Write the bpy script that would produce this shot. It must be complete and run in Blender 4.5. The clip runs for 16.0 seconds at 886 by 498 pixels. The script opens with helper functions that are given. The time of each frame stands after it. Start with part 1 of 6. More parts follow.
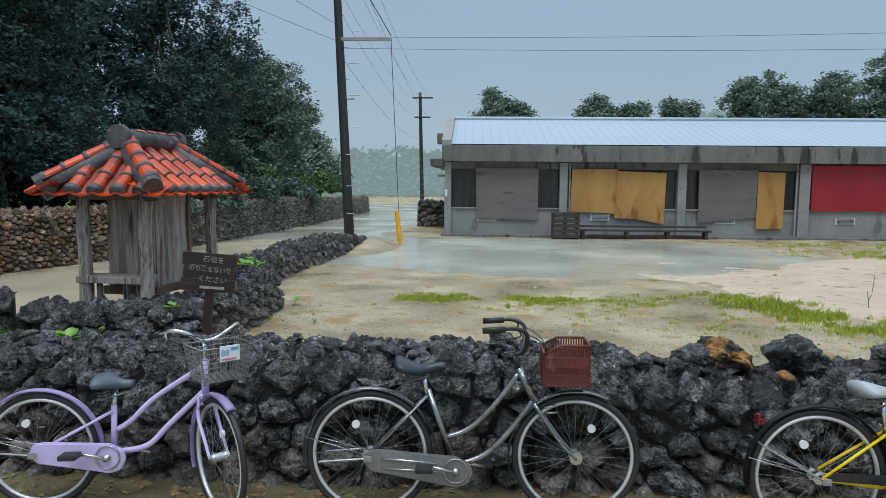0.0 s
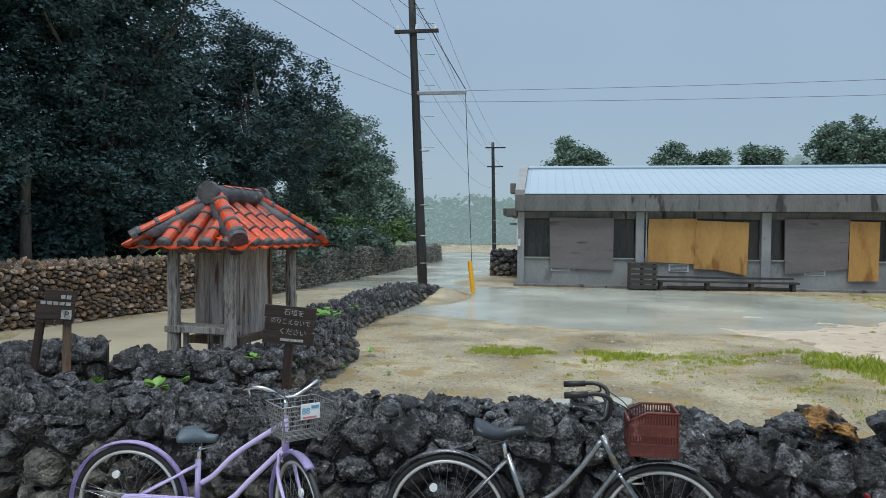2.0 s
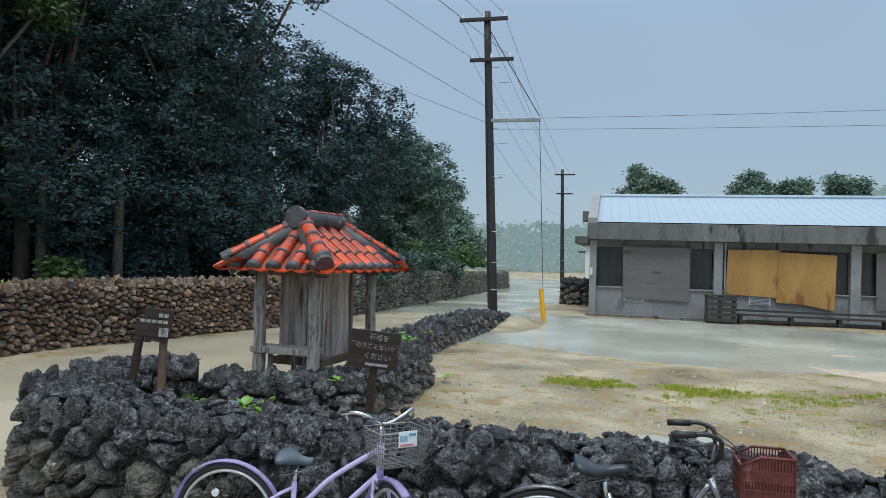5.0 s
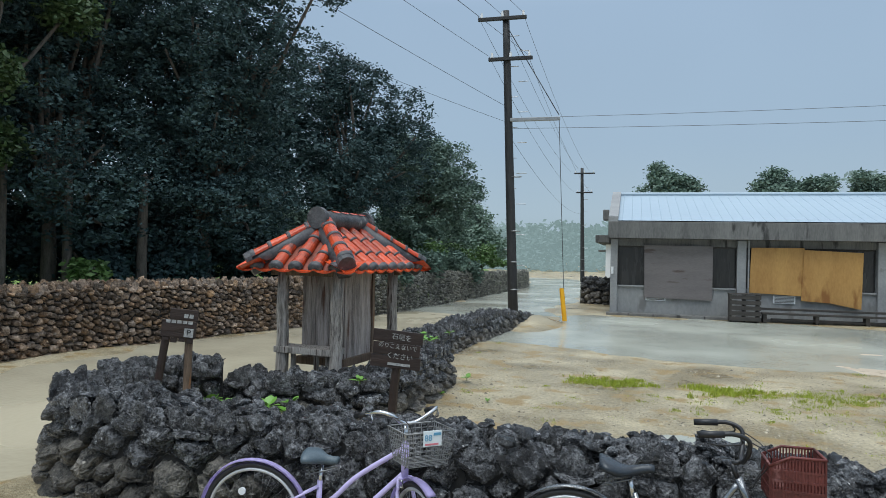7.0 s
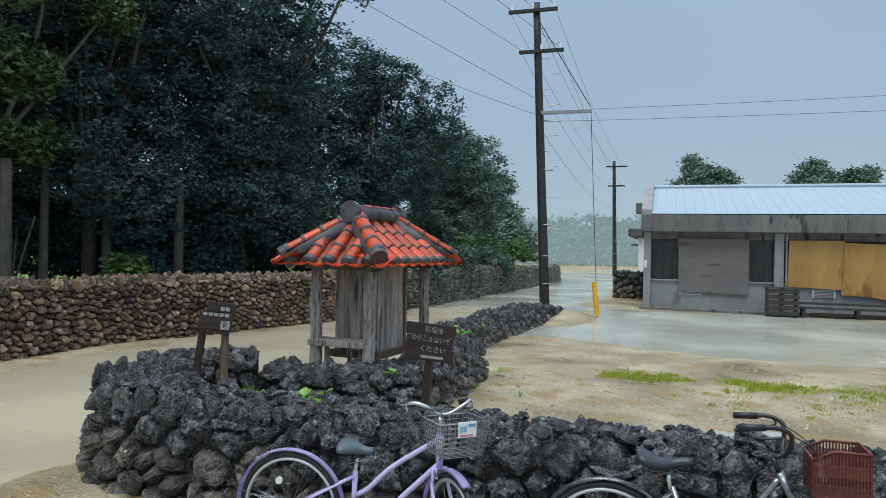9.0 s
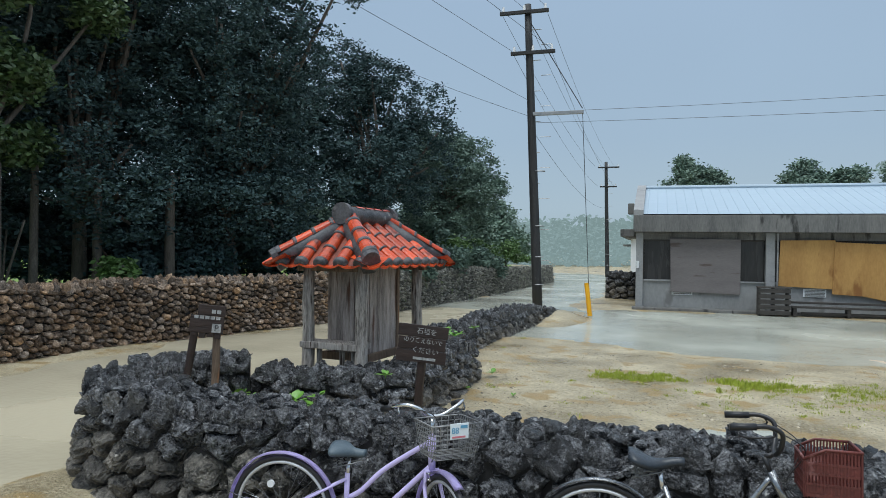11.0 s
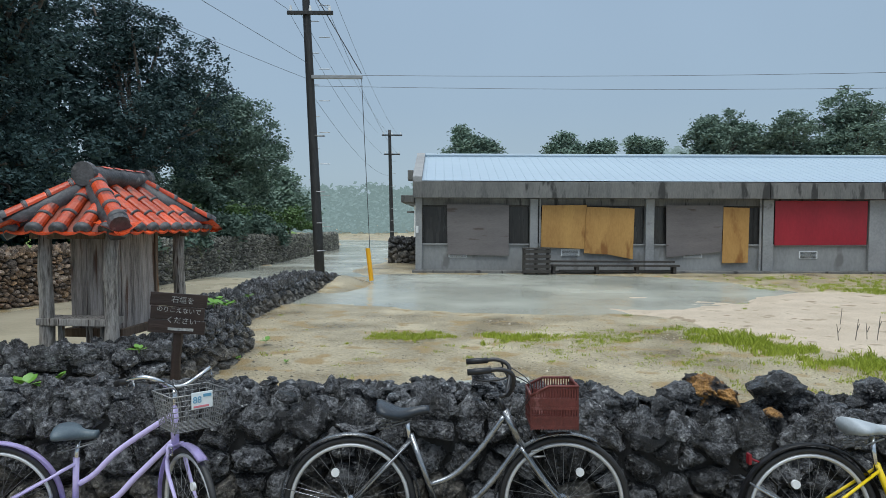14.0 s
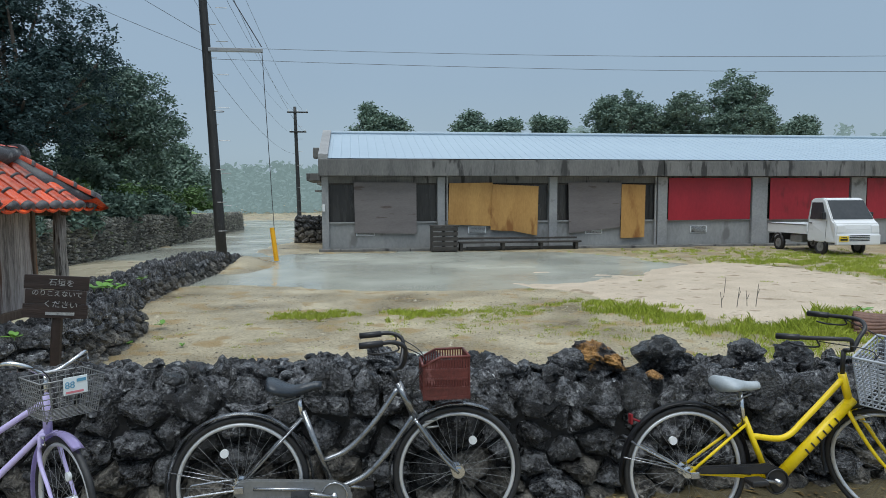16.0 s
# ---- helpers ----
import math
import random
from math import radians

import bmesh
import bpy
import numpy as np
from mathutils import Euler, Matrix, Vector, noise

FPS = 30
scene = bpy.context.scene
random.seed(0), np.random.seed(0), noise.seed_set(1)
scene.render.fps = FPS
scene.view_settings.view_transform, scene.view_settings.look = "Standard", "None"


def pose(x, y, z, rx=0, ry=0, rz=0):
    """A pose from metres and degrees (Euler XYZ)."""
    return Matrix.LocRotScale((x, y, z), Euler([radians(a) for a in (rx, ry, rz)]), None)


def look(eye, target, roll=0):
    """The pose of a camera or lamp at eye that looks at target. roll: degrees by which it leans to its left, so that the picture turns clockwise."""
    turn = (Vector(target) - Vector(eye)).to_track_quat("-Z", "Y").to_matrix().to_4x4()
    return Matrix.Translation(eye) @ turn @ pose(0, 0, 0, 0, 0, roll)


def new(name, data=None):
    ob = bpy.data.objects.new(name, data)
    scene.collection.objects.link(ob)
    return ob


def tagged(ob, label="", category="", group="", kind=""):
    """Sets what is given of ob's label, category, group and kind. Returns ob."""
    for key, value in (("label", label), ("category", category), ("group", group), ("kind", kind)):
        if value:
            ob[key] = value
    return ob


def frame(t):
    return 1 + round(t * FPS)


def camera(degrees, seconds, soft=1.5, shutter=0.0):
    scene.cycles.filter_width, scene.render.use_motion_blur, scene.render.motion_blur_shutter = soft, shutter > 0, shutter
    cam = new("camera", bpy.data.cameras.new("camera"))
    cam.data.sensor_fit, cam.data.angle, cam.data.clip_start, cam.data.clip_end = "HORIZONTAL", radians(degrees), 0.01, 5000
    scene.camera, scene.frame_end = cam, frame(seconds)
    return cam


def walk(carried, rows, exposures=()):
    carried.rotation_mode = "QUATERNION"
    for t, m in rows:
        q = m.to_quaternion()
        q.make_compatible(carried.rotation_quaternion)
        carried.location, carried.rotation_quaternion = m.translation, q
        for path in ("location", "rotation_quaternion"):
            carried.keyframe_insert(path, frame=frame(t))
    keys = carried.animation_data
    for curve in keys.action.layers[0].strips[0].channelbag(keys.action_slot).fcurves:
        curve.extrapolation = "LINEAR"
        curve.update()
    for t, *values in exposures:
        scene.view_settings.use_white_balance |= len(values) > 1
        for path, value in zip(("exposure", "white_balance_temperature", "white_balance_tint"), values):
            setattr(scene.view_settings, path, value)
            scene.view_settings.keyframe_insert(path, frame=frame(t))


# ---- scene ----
cam = camera(66.0, 16.0, soft=0.85)
PATH = [
    (0, (-1.272, -0.82, 1.763), (-1.356, 1.169, 1.57), 0.5),
    (0.5, (-1.301, -0.823, 1.779), (-1.425, 1.166, 1.616), 0.5),
    (1, (-1.297, -0.812, 1.81), (-1.474, 1.176, 1.692), 0.5),
    (1.5, (-1.299, -0.811, 1.827), (-1.532, 1.174, 1.744), 0.4),
    (2, (-1.317, -0.806, 1.828), (-1.611, 1.172, 1.772), 0.5),
    (2.5, (-1.388, -0.829, 1.831), (-1.739, 1.14, 1.792), 0.7),
    (3, (-1.453, -0.84, 1.842), (-1.849, 1.12, 1.818), 1.2),
    (3.5, (-1.494, -0.829, 1.843), (-1.926, 1.123, 1.836), 1.6),
    (4, (-1.502, -0.825, 1.844), (-1.957, 1.122, 1.853), 1.7),
    (6.5, (-1.518, -0.833, 1.84), (-2.032, 1.099, 1.858), 1.4),
    (7, (-1.525, -0.836, 1.84), (-2.06, 1.091, 1.854), 1.3),
    (7.5, (-1.53, -0.839, 1.832), (-2.092, 1.081, 1.842), 1.3),
    (8, (-1.535, -0.842, 1.83), (-2.119, 1.071, 1.836), 1.2),
    (8.5, (-1.541, -0.844, 1.825), (-2.143, 1.064, 1.826), 1.1),
    (9, (-1.544, -0.838, 1.822), (-2.164, 1.064, 1.819), 1.1),
    (11.5, (-1.53, -0.823, 1.819), (-2.112, 1.091, 1.825), 0.5),
    (12, (-1.494, -0.789, 1.807), (-1.966, 1.155, 1.803), 0.4),
    (12.5, (-1.456, -0.758, 1.794), (-1.794, 1.213, 1.772), 0.4),
    (13, (-1.423, -0.74, 1.784), (-1.63, 1.248, 1.739), 0.4),
    (13.5, (-1.385, -0.734, 1.773), (-1.487, 1.262, 1.707), 0.3),
    (14, (-1.341, -0.731, 1.768), (-1.336, 1.267, 1.681), 0.2),
    (14.5, (-1.309, -0.718, 1.759), (-1.22, 1.278, 1.658), 0.1),
    (15, (-1.28, -0.724, 1.752), (-1.119, 1.266, 1.637), 0.0),
    (15.5, (-1.255, -0.714, 1.741), (-1.033, 1.269, 1.609), -0.1),
    (16, (-1.238, -0.714, 1.734), (-0.974, 1.263, 1.586), -0.2),
]
walk(cam, [(t, look(eye, target, roll)) for t, eye, target, roll in PATH],
     [(0, 0.04), (1.5, 0.05), (3, 0.12), (12.5, 0.12), (14.5, 0.04), (16, -0.02)])

# ---------------- world and light ----------------
world = bpy.data.worlds.new("world")
scene.world = world
world.use_nodes = True
wn, wl = world.node_tree.nodes, world.node_tree.links
wn.clear()
w_out = wn.new("ShaderNodeOutputWorld")
w_bg = wn.new("ShaderNodeBackground")
w_sky = wn.new("ShaderNodeTexSky")
w_sky.sky_type, w_sky.sun_disc = "NISHITA", False
w_sky.sun_elevation, w_sky.sun_rotation = radians(60), radians(200)
w_sky.air_density, w_sky.dust_density = 1.0, 3.0
w_scale = wn.new("ShaderNodeMixRGB")
w_scale.blend_type = "MULTIPLY"
w_scale.inputs[0].default_value = 1.0
w_scale.inputs[2].default_value = (0.06, 0.06, 0.06, 1)
w_co = wn.new("ShaderNodeTexCoord")
w_sep = wn.new("ShaderNodeSeparateXYZ")
w_ramp = wn.new("ShaderNodeValToRGB")
els = w_ramp.color_ramp.elements
els[0].position, els[0].color = 0.0, (0.35, 0.46, 0.52, 1)
els[1].position, els[1].color = 1.0, (1.0, 1.07, 1.14, 1)
for p, c in ((0.06, (0.38, 0.50, 0.595, 1)), (0.16, (0.345, 0.47, 0.60, 1)), (0.34, (0.335, 0.46, 0.61, 1)), (0.55, (0.59, 0.725, 0.88, 1))):
    e = els.new(p)
    e.color = c
w_noise = wn.new("ShaderNodeTexNoise")
w_noise.inputs["Scale"].default_value, w_noise.inputs["Detail"].default_value = 1.6, 3.0
w_cloud = wn.new("ShaderNodeMapRange")
w_cloud.inputs["To Min"].default_value, w_cloud.inputs["To Max"].default_value = 0.9, 1.1
w_cm = wn.new("ShaderNodeMixRGB")
w_cm.blend_type = "MULTIPLY"
w_cm.inputs[0].default_value = 1.0
w_mix = wn.new("ShaderNodeMixRGB")
w_mix.inputs[0].default_value = 0.9
wl.new(w_co.outputs["Generated"], w_sep.inputs[0])
wl.new(w_co.outputs["Generated"], w_noise.inputs["Vector"])
wl.new(w_sep.outputs["Z"], w_ramp.inputs[0])
wl.new(w_noise.outputs["Fac"], w_cloud.inputs["Value"])
wl.new(w_ramp.outputs[0], w_cm.inputs[1])
wl.new(w_cloud.outputs[0], w_cm.inputs[2])
wl.new(w_sky.outputs[0], w_scale.inputs[1])
wl.new(w_scale.outputs[0], w_mix.inputs[1])
wl.new(w_cm.outputs[0], w_mix.inputs[2])
wl.new(w_mix.outputs[0], w_bg.inputs[0])
w_bg.inputs[1].default_value = 1.0
wl.new(w_bg.outputs[0], w_out.inputs[0])

sun = new("sun", bpy.data.lights.new("sun", "SUN"))
sun.data.energy, sun.data.angle, sun.data.color = 2.0, radians(50), (0.91, 0.98, 1.0)
sun.matrix_world = look((0, 0, 30), (3, 9, 0))


# ---------------- materials ----------------
def material(name):
    m = bpy.data.materials.new(name)
    m.use_nodes = True
    n, l = m.node_tree.nodes, m.node_tree.links
    return m, n, l, n["Principled BSDF"]


def surface(name, dark, light, rough=0.6, scale=3.0, fine=40.0, bump=0.2, spots=None, spot_scale=6.0, spot_at=0.62, metal=0.0,
            stretch=(1, 1, 1), per_object=0.0, per_island=0.0, pits=0.0, pit_scale=25.0, rough_var=0.15, bump_dist=0.02, spec=0.5, coord="Object", span=(0.42, 0.88), hue=0.0):
    """Two scales of noise between two colours, an optional third colour in spots, and fine relief."""
    m, n, l, b = material(name)
    co = n.new("ShaderNodeTexCoord")
    mp = n.new("ShaderNodeMapping")
    mp.inputs["Scale"].default_value = stretch
    l.new(n.new("ShaderNodeNewGeometry").outputs["Position"] if coord == "World" else co.outputs[coord], mp.inputs["Vector"])
    vec = mp.outputs[0]
    if per_object:
        info = n.new("ShaderNodeObjectInfo")
        add = n.new("ShaderNodeVectorMath")
        add.operation = "MULTIPLY_ADD"
        l.new(info.outputs["Random"], add.inputs[0])
        add.inputs[1].default_value = (17.0, 31.0, 23.0)
        l.new(vec, add.inputs[2])
        vec = add.outputs[0]
    big, small = n.new("ShaderNodeTexNoise"), n.new("ShaderNodeTexNoise")
    big.inputs["Scale"].default_value, big.inputs["Detail"].default_value = scale, 5.0
    small.inputs["Scale"].default_value, small.inputs["Detail"].default_value, small.inputs["Roughness"].default_value = fine, 8.0, 0.62
    for t in (big, small):
        l.new(vec, t.inputs["Vector"])
    mean = n.new("ShaderNodeMath")
    mean.operation = "MULTIPLY_ADD"
    l.new(small.outputs["Fac"], mean.inputs[0])
    mean.inputs[1].default_value = 0.6
    half = n.new("ShaderNodeMath")
    half.operation = "MULTIPLY"
    l.new(big.outputs["Fac"], half.inputs[0])
    half.inputs[1].default_value = 0.7
    l.new(half.outputs[0], mean.inputs[2])
    ramp = n.new("ShaderNodeValToRGB")
    ramp.color_ramp.elements[0].position, ramp.color_ramp.elements[0].color = span[0], (*dark, 1)
    ramp.color_ramp.elements[1].position, ramp.color_ramp.elements[1].color = span[1], (*light, 1)
    l.new(mean.outputs[0], ramp.inputs[0])
    col = ramp.outputs[0]
    if spots:
        sp = n.new("ShaderNodeTexNoise")
        sp.inputs["Scale"].default_value, sp.inputs["Detail"].default_value = spot_scale, 8.0
        l.new(vec, sp.inputs["Vector"])
        sr = n.new("ShaderNodeMapRange")
        sr.inputs["From Min"].default_value, sr.inputs["From Max"].default_value = spot_at, spot_at + 0.08
        l.new(sp.outputs["Fac"], sr.inputs["Value"])
        mx = n.new("ShaderNodeMixRGB")
        l.new(sr.outputs[0], mx.inputs[0])
        l.new(col, mx.inputs[1])
        mx.inputs[2].default_value = (*spots, 1)
        col = mx.outputs[0]
    if per_object or per_island:
        if per_object:
            rnd = info.outputs["Random"]
        else:
            rnd = n.new("ShaderNodeNewGeometry").outputs["Random Per Island"]
        amount = per_object or per_island
        mr = n.new("ShaderNodeMapRange")
        mr.inputs["To Min"].default_value, mr.inputs["To Max"].default_value = 1 - amount, 1 + amount
        l.new(rnd, mr.inputs["Value"])
        hs = n.new("ShaderNodeHueSaturation")
        l.new(mr.outputs[0], hs.inputs["Value"])
        if hue:
            again, part_of, hr = n.new("ShaderNodeMath"), n.new("ShaderNodeMath"), n.new("ShaderNodeMapRange")
            again.operation, part_of.operation = "MULTIPLY", "FRACT"
            again.inputs[1].default_value = 13.7
            l.new(rnd, again.inputs[0])
            l.new(again.outputs[0], part_of.inputs[0])
            l.new(part_of.outputs[0], hr.inputs["Value"])
            hr.inputs["To Min"].default_value, hr.inputs["To Max"].default_value = 1 - hue, 1 + hue
            l.new(hr.outputs[0], hs.inputs["Saturation"])
        l.new(col, hs.inputs["Color"])
        col = hs.outputs[0]
    l.new(col, b.inputs["Base Color"])
    rr = n.new("ShaderNodeMapRange")
    rr.inputs["To Min"].default_value, rr.inputs["To Max"].default_value = max(0.02, rough - rough_var), min(1, rough + rough_var)
    l.new(big.outputs["Fac"], rr.inputs["Value"])
    l.new(rr.outputs[0], b.inputs["Roughness"])
    b.inputs["Metallic"].default_value = metal
    b.inputs["Specular IOR Level"].default_value = spec
    if bump:
        height = mean.outputs[0]
        if pits:
            vo = n.new("ShaderNodeTexVoronoi")
            vo.inputs["Scale"].default_value = pit_scale
            warp = n.new("ShaderNodeMixRGB")
            warp.blend_type = "ADD"
            warp.inputs[0].default_value = 2.2 / pit_scale
            l.new(vec, warp.inputs[1])
            l.new(small.outputs["Color"], warp.inputs[2])
            l.new(warp.outputs[0], vo.inputs["Vector"])
            pm = n.new("ShaderNodeMath")
            pm.operation = "MULTIPLY_ADD"
            l.new(vo.outputs["Distance"], pm.inputs[0])
            pm.inputs[1].default_value = pits
            l.new(height, pm.inputs[2])
            height = pm.outputs[0]
        bp = n.new("ShaderNodeBump")
        bp.inputs["Strength"].default_value, bp.inputs["Distance"].default_value = bump, bump_dist
        l.new(height, bp.inputs["Height"])
        l.new(bp.outputs[0], b.inputs["Normal"])
    return m


M = {}
ROCK_DARK, ROCK_PALE, ROCK_SPECK = (0.004, 0.0045, 0.0065), (0.175, 0.178, 0.188), (0.36, 0.36, 0.365)
M["rock"] = surface("wet_coral_rock", ROCK_DARK, ROCK_PALE, 0.2, 13, 50, 0.8, ROCK_SPECK, 26, 0.635, per_object=0.6, pits=0.9, pit_scale=60, spec=0.9, bump_dist=0.028, coord="World", span=(0.57, 0.80))
M["rock_w"] = surface("wet_coral_rubble", ROCK_DARK, ROCK_PALE, 0.2, 13, 50, 0.8, ROCK_SPECK, 26, 0.635, per_island=0.6, pits=0.9, pit_scale=60, spec=0.9, bump_dist=0.028, coord="World", span=(0.57, 0.80))
LOW_DARK, LOW_PALE, LOW_SPECK = (0.010, 0.0095, 0.009), (0.27, 0.245, 0.21), (0.40, 0.37, 0.33)
M["rock_low"] = surface("grey_brown_coral_rock", LOW_DARK, LOW_PALE, 0.36, 10, 50, 0.9, LOW_SPECK, 26, 0.63, per_object=0.55, pits=0.7, pit_scale=55, spec=0.8, bump_dist=0.022, coord="World", span=(0.54, 0.82))
M["rock_low_w"] = surface("grey_brown_coral_rubble", LOW_DARK, LOW_PALE, 0.36, 10, 50, 0.9, LOW_SPECK, 26, 0.63, per_island=0.55, pits=0.7, pit_scale=55, spec=0.8, bump_dist=0.022, coord="World", span=(0.54, 0.82))
BROWN_DARK, BROWN_PALE, BROWN_SPECK = (0.06, 0.04, 0.028), (0.54, 0.39, 0.28), (0.50, 0.42, 0.34)
M["rock_brown"] = surface("brown_coral_rock", BROWN_DARK, BROWN_PALE, 0.5, 7, 45, 1.0, BROWN_SPECK, 22, 0.62, per_object=0.6, pits=0.8, pit_scale=40, bump_dist=0.03, coord="World", span=(0.50, 0.82), hue=0.3)
M["rock_brown_far"] = surface("brown_grey_rock", BROWN_DARK, BROWN_PALE, 0.5, 7, 45, 1.0, BROWN_SPECK, 22, 0.62, per_island=0.6, pits=0.8, pit_scale=40, bump_dist=0.03, coord="World", span=(0.50, 0.82), hue=0.3)
M["rock_grey_far"] = surface("grey_green_rock", (0.06, 0.058, 0.05), (0.38, 0.37, 0.32), 0.5, 7, 45, 1.0, (0.12, 0.15, 0.07), 5, 0.60, per_island=0.6, pits=0.8, pit_scale=40, bump_dist=0.03, coord="World", span=(0.50, 0.82), hue=0.3)
M["rock_rust"] = surface("rusty_orange_rock", (0.10, 0.045, 0.02), (0.80, 0.42, 0.13), 0.5, 10, 60, 1.0, (0.045, 0.04, 0.04), 9, 0.475, pits=0.9, pit_scale=46, bump_dist=0.03, coord="World")
# near-black wall core that closes the gaps between the stones
M["rock_core"] = surface("dark_wall_core", (0.008, 0.008, 0.009), (0.03, 0.029, 0.028), 0.8, 6, 30, 0.8)
M["soil"] = surface("wet_sandy_ground", (0.21, 0.16, 0.083), (0.64, 0.55, 0.375), 0.36, 0.8, 26, 1.0, (0.40, 0.28, 0.125), 2.3, 0.545, pits=0.7, pit_scale=42, bump_dist=0.028, rough_var=0.28, span=(0.50, 0.80))
M["sand"] = surface("pale_coral_sand", (0.41, 0.325, 0.23), (0.66, 0.55, 0.43), 0.7, 1.5, 30, 0.9, (0.30, 0.23, 0.15), 3, 0.59, bump_dist=0.03, pits=0.4, pit_scale=20)
M["concrete"] = surface("grey_concrete", (0.22, 0.225, 0.23), (0.37, 0.37, 0.37), 0.7, 1.2, 14, 0.2, (0.13, 0.13, 0.125), 2.0, 0.62)
# weathered concrete of fascia and slabs; on the lintels its darkness is painted shade
M["concrete_dark"] = surface("dark_concrete_wear_and_shade", (0.09, 0.09, 0.088), (0.22, 0.215, 0.205), 0.75, 1.5, 16, 0.3, (0.04, 0.039, 0.038), 2.6, 0.57, stretch=(1.6, 1, 0.35))
M["wall_dim"] = surface("stained_plaster", (0.22, 0.225, 0.225), (0.36, 0.36, 0.355), 0.7, 0.9, 12, 0.15, (0.19, 0.185, 0.18), 1.6, 0.6, stretch=(1, 1, 0.5))
M["roof_metal"] = surface("pale_painted_sheet_roof", (0.34, 0.43, 0.51), (0.40, 0.495, 0.57), 0.35, 0.5, 6, 0.02, stretch=(0.3, 1, 1), rough_var=0.08)
M["grey_board"] = surface("weathered_grey_board", (0.13, 0.115, 0.115), (0.21, 0.19, 0.185), 0.75, 1.2, 18, 0.2, (0.10, 0.075, 0.065), 2, 0.62, stretch=(0.6, 1, 3))
M["ply"] = surface("orange_plywood", (0.38, 0.19, 0.05), (0.56, 0.32, 0.10), 0.6, 1.1, 14, 0.15, (0.27, 0.11, 0.025), 1.4, 0.57, stretch=(1.5, 1, 0.5))
M["red_board"] = surface("red_painted_sheet", (0.28, 0.010, 0.022), (0.42, 0.02, 0.035), 0.5, 1.2, 14, 0.1, (0.22, 0.012, 0.02), 2.5, 0.6, stretch=(1, 1, 0.4))
M["dark_pane"] = surface("dark_dusty_glass", (0.012, 0.012, 0.014), (0.05, 0.047, 0.045), 0.25, 1.5, 8, 0.03, stretch=(3, 1, 0.4))
M["old_wood"] = surface("weathered_grey_wood", (0.09, 0.078, 0.07), (0.60, 0.555, 0.51), 0.6, 3, 14, 0.9, (0.06, 0.042, 0.033), 3, 0.57, stretch=(7, 7, 0.7), span=(0.48, 0.82))
M["box_wood"] = surface("brown_grey_plank", (0.10, 0.082, 0.075), (0.54, 0.475, 0.44), 0.6, 2, 14, 0.8, (0.10, 0.045, 0.028), 2.5, 0.57, stretch=(6, 6, 0.5), span=(0.48, 0.82))
M["brown_wood"] = surface("brown_stained_wood", (0.07, 0.045, 0.03), (0.24, 0.17, 0.12), 0.7, 3, 12, 0.5, (0.30, 0.12, 0.04), 2, 0.66, stretch=(6, 6, 0.7))
M["sign_wood"] = surface("dark_brown_sign_board", (0.016, 0.009, 0.007), (0.05, 0.03, 0.024), 0.55, 3, 14, 0.4, stretch=(1, 6, 6))
M["dark_wood"] = surface("blackened_timber", (0.02, 0.018, 0.016), (0.08, 0.07, 0.062), 0.75, 3, 14, 0.4, stretch=(1, 6, 6))
M["tile"] = surface("red_roof_tile", (0.38, 0.030, 0.008), (0.74, 0.10, 0.026), 0.28, 4, 25, 0.3, (0.20, 0.03, 0.015), 5, 0.58, per_object=0.32, bump_dist=0.006)
M["mortar"] = surface("blackened_tile_mortar", (0.012, 0.013, 0.016), (0.12, 0.12, 0.13), 0.5, 6, 30, 0.8, (0.22, 0.215, 0.21), 7, 0.62, bump_dist=0.012)
M["pole"] = surface("dark_weathered_pole", (0.010, 0.010, 0.011), (0.042, 0.042, 0.043), 0.6, 3, 16, 0.4, (0.12, 0.12, 0.12), 5, 0.66, stretch=(5, 5, 0.6))
M["grey_metal"] = surface("galvanised_metal", (0.25, 0.26, 0.27), (0.42, 0.43, 0.44), 0.45, 3, 20, 0.1, metal=0.6)
M["wire"] = surface("dark_cable", (0.035, 0.038, 0.04), (0.07, 0.07, 0.075), 0.5, 3, 20, 0)
M["yellow"] = surface("yellow_plastic", (0.78, 0.36, 0.008), (0.9, 0.46, 0.015), 0.4, 3, 20, 0.05)
M["bark"] = surface("grey_bark", (0.04, 0.034, 0.028), (0.16, 0.14, 0.12), 0.8, 4, 20, 0.7, stretch=(4, 4, 1))
M["white"] = surface("white_paint", (0.72, 0.73, 0.74), (0.82, 0.83, 0.84), 0.4, 3, 20, 0.0)


def foliage(name, dark, light, rough=0.5):
    m, n, l, b = material(name)
    geo = n.new("ShaderNodeNewGeometry")
    co = n.new("ShaderNodeTexCoord")
    no = n.new("ShaderNodeTexNoise")
    no.inputs["Scale"].default_value, no.inputs["Detail"].default_value = 0.7, 4
    l.new(co.outputs["Object"], no.inputs["Vector"])
    mx = n.new("ShaderNodeMath")
    mx.operation = "MULTIPLY_ADD"
    l.new(geo.outputs["Random Per Island"], mx.inputs[0])
    mx.inputs[1].default_value = 0.6
    hf = n.new("ShaderNodeMath")
    hf.operation = "MULTIPLY"
    hf.inputs[1].default_value = 0.5
    l.new(no.outputs["Fac"], hf.inputs[0])
    l.new(hf.outputs[0], mx.inputs[2])
    rp = n.new("ShaderNodeValToRGB")
    rp.color_ramp.elements[0].position, rp.color_ramp.elements[0].color = 0.15, (*dark, 1)
    rp.color_ramp.elements[1].position, rp.color_ramp.elements[1].color = 0.95, (*light, 1)
    l.new(mx.outputs[0], rp.inputs[0])
    l.new(rp.outputs[0], b.inputs["Base Color"])
    b.inputs["Roughness"].default_value = rough
    return m


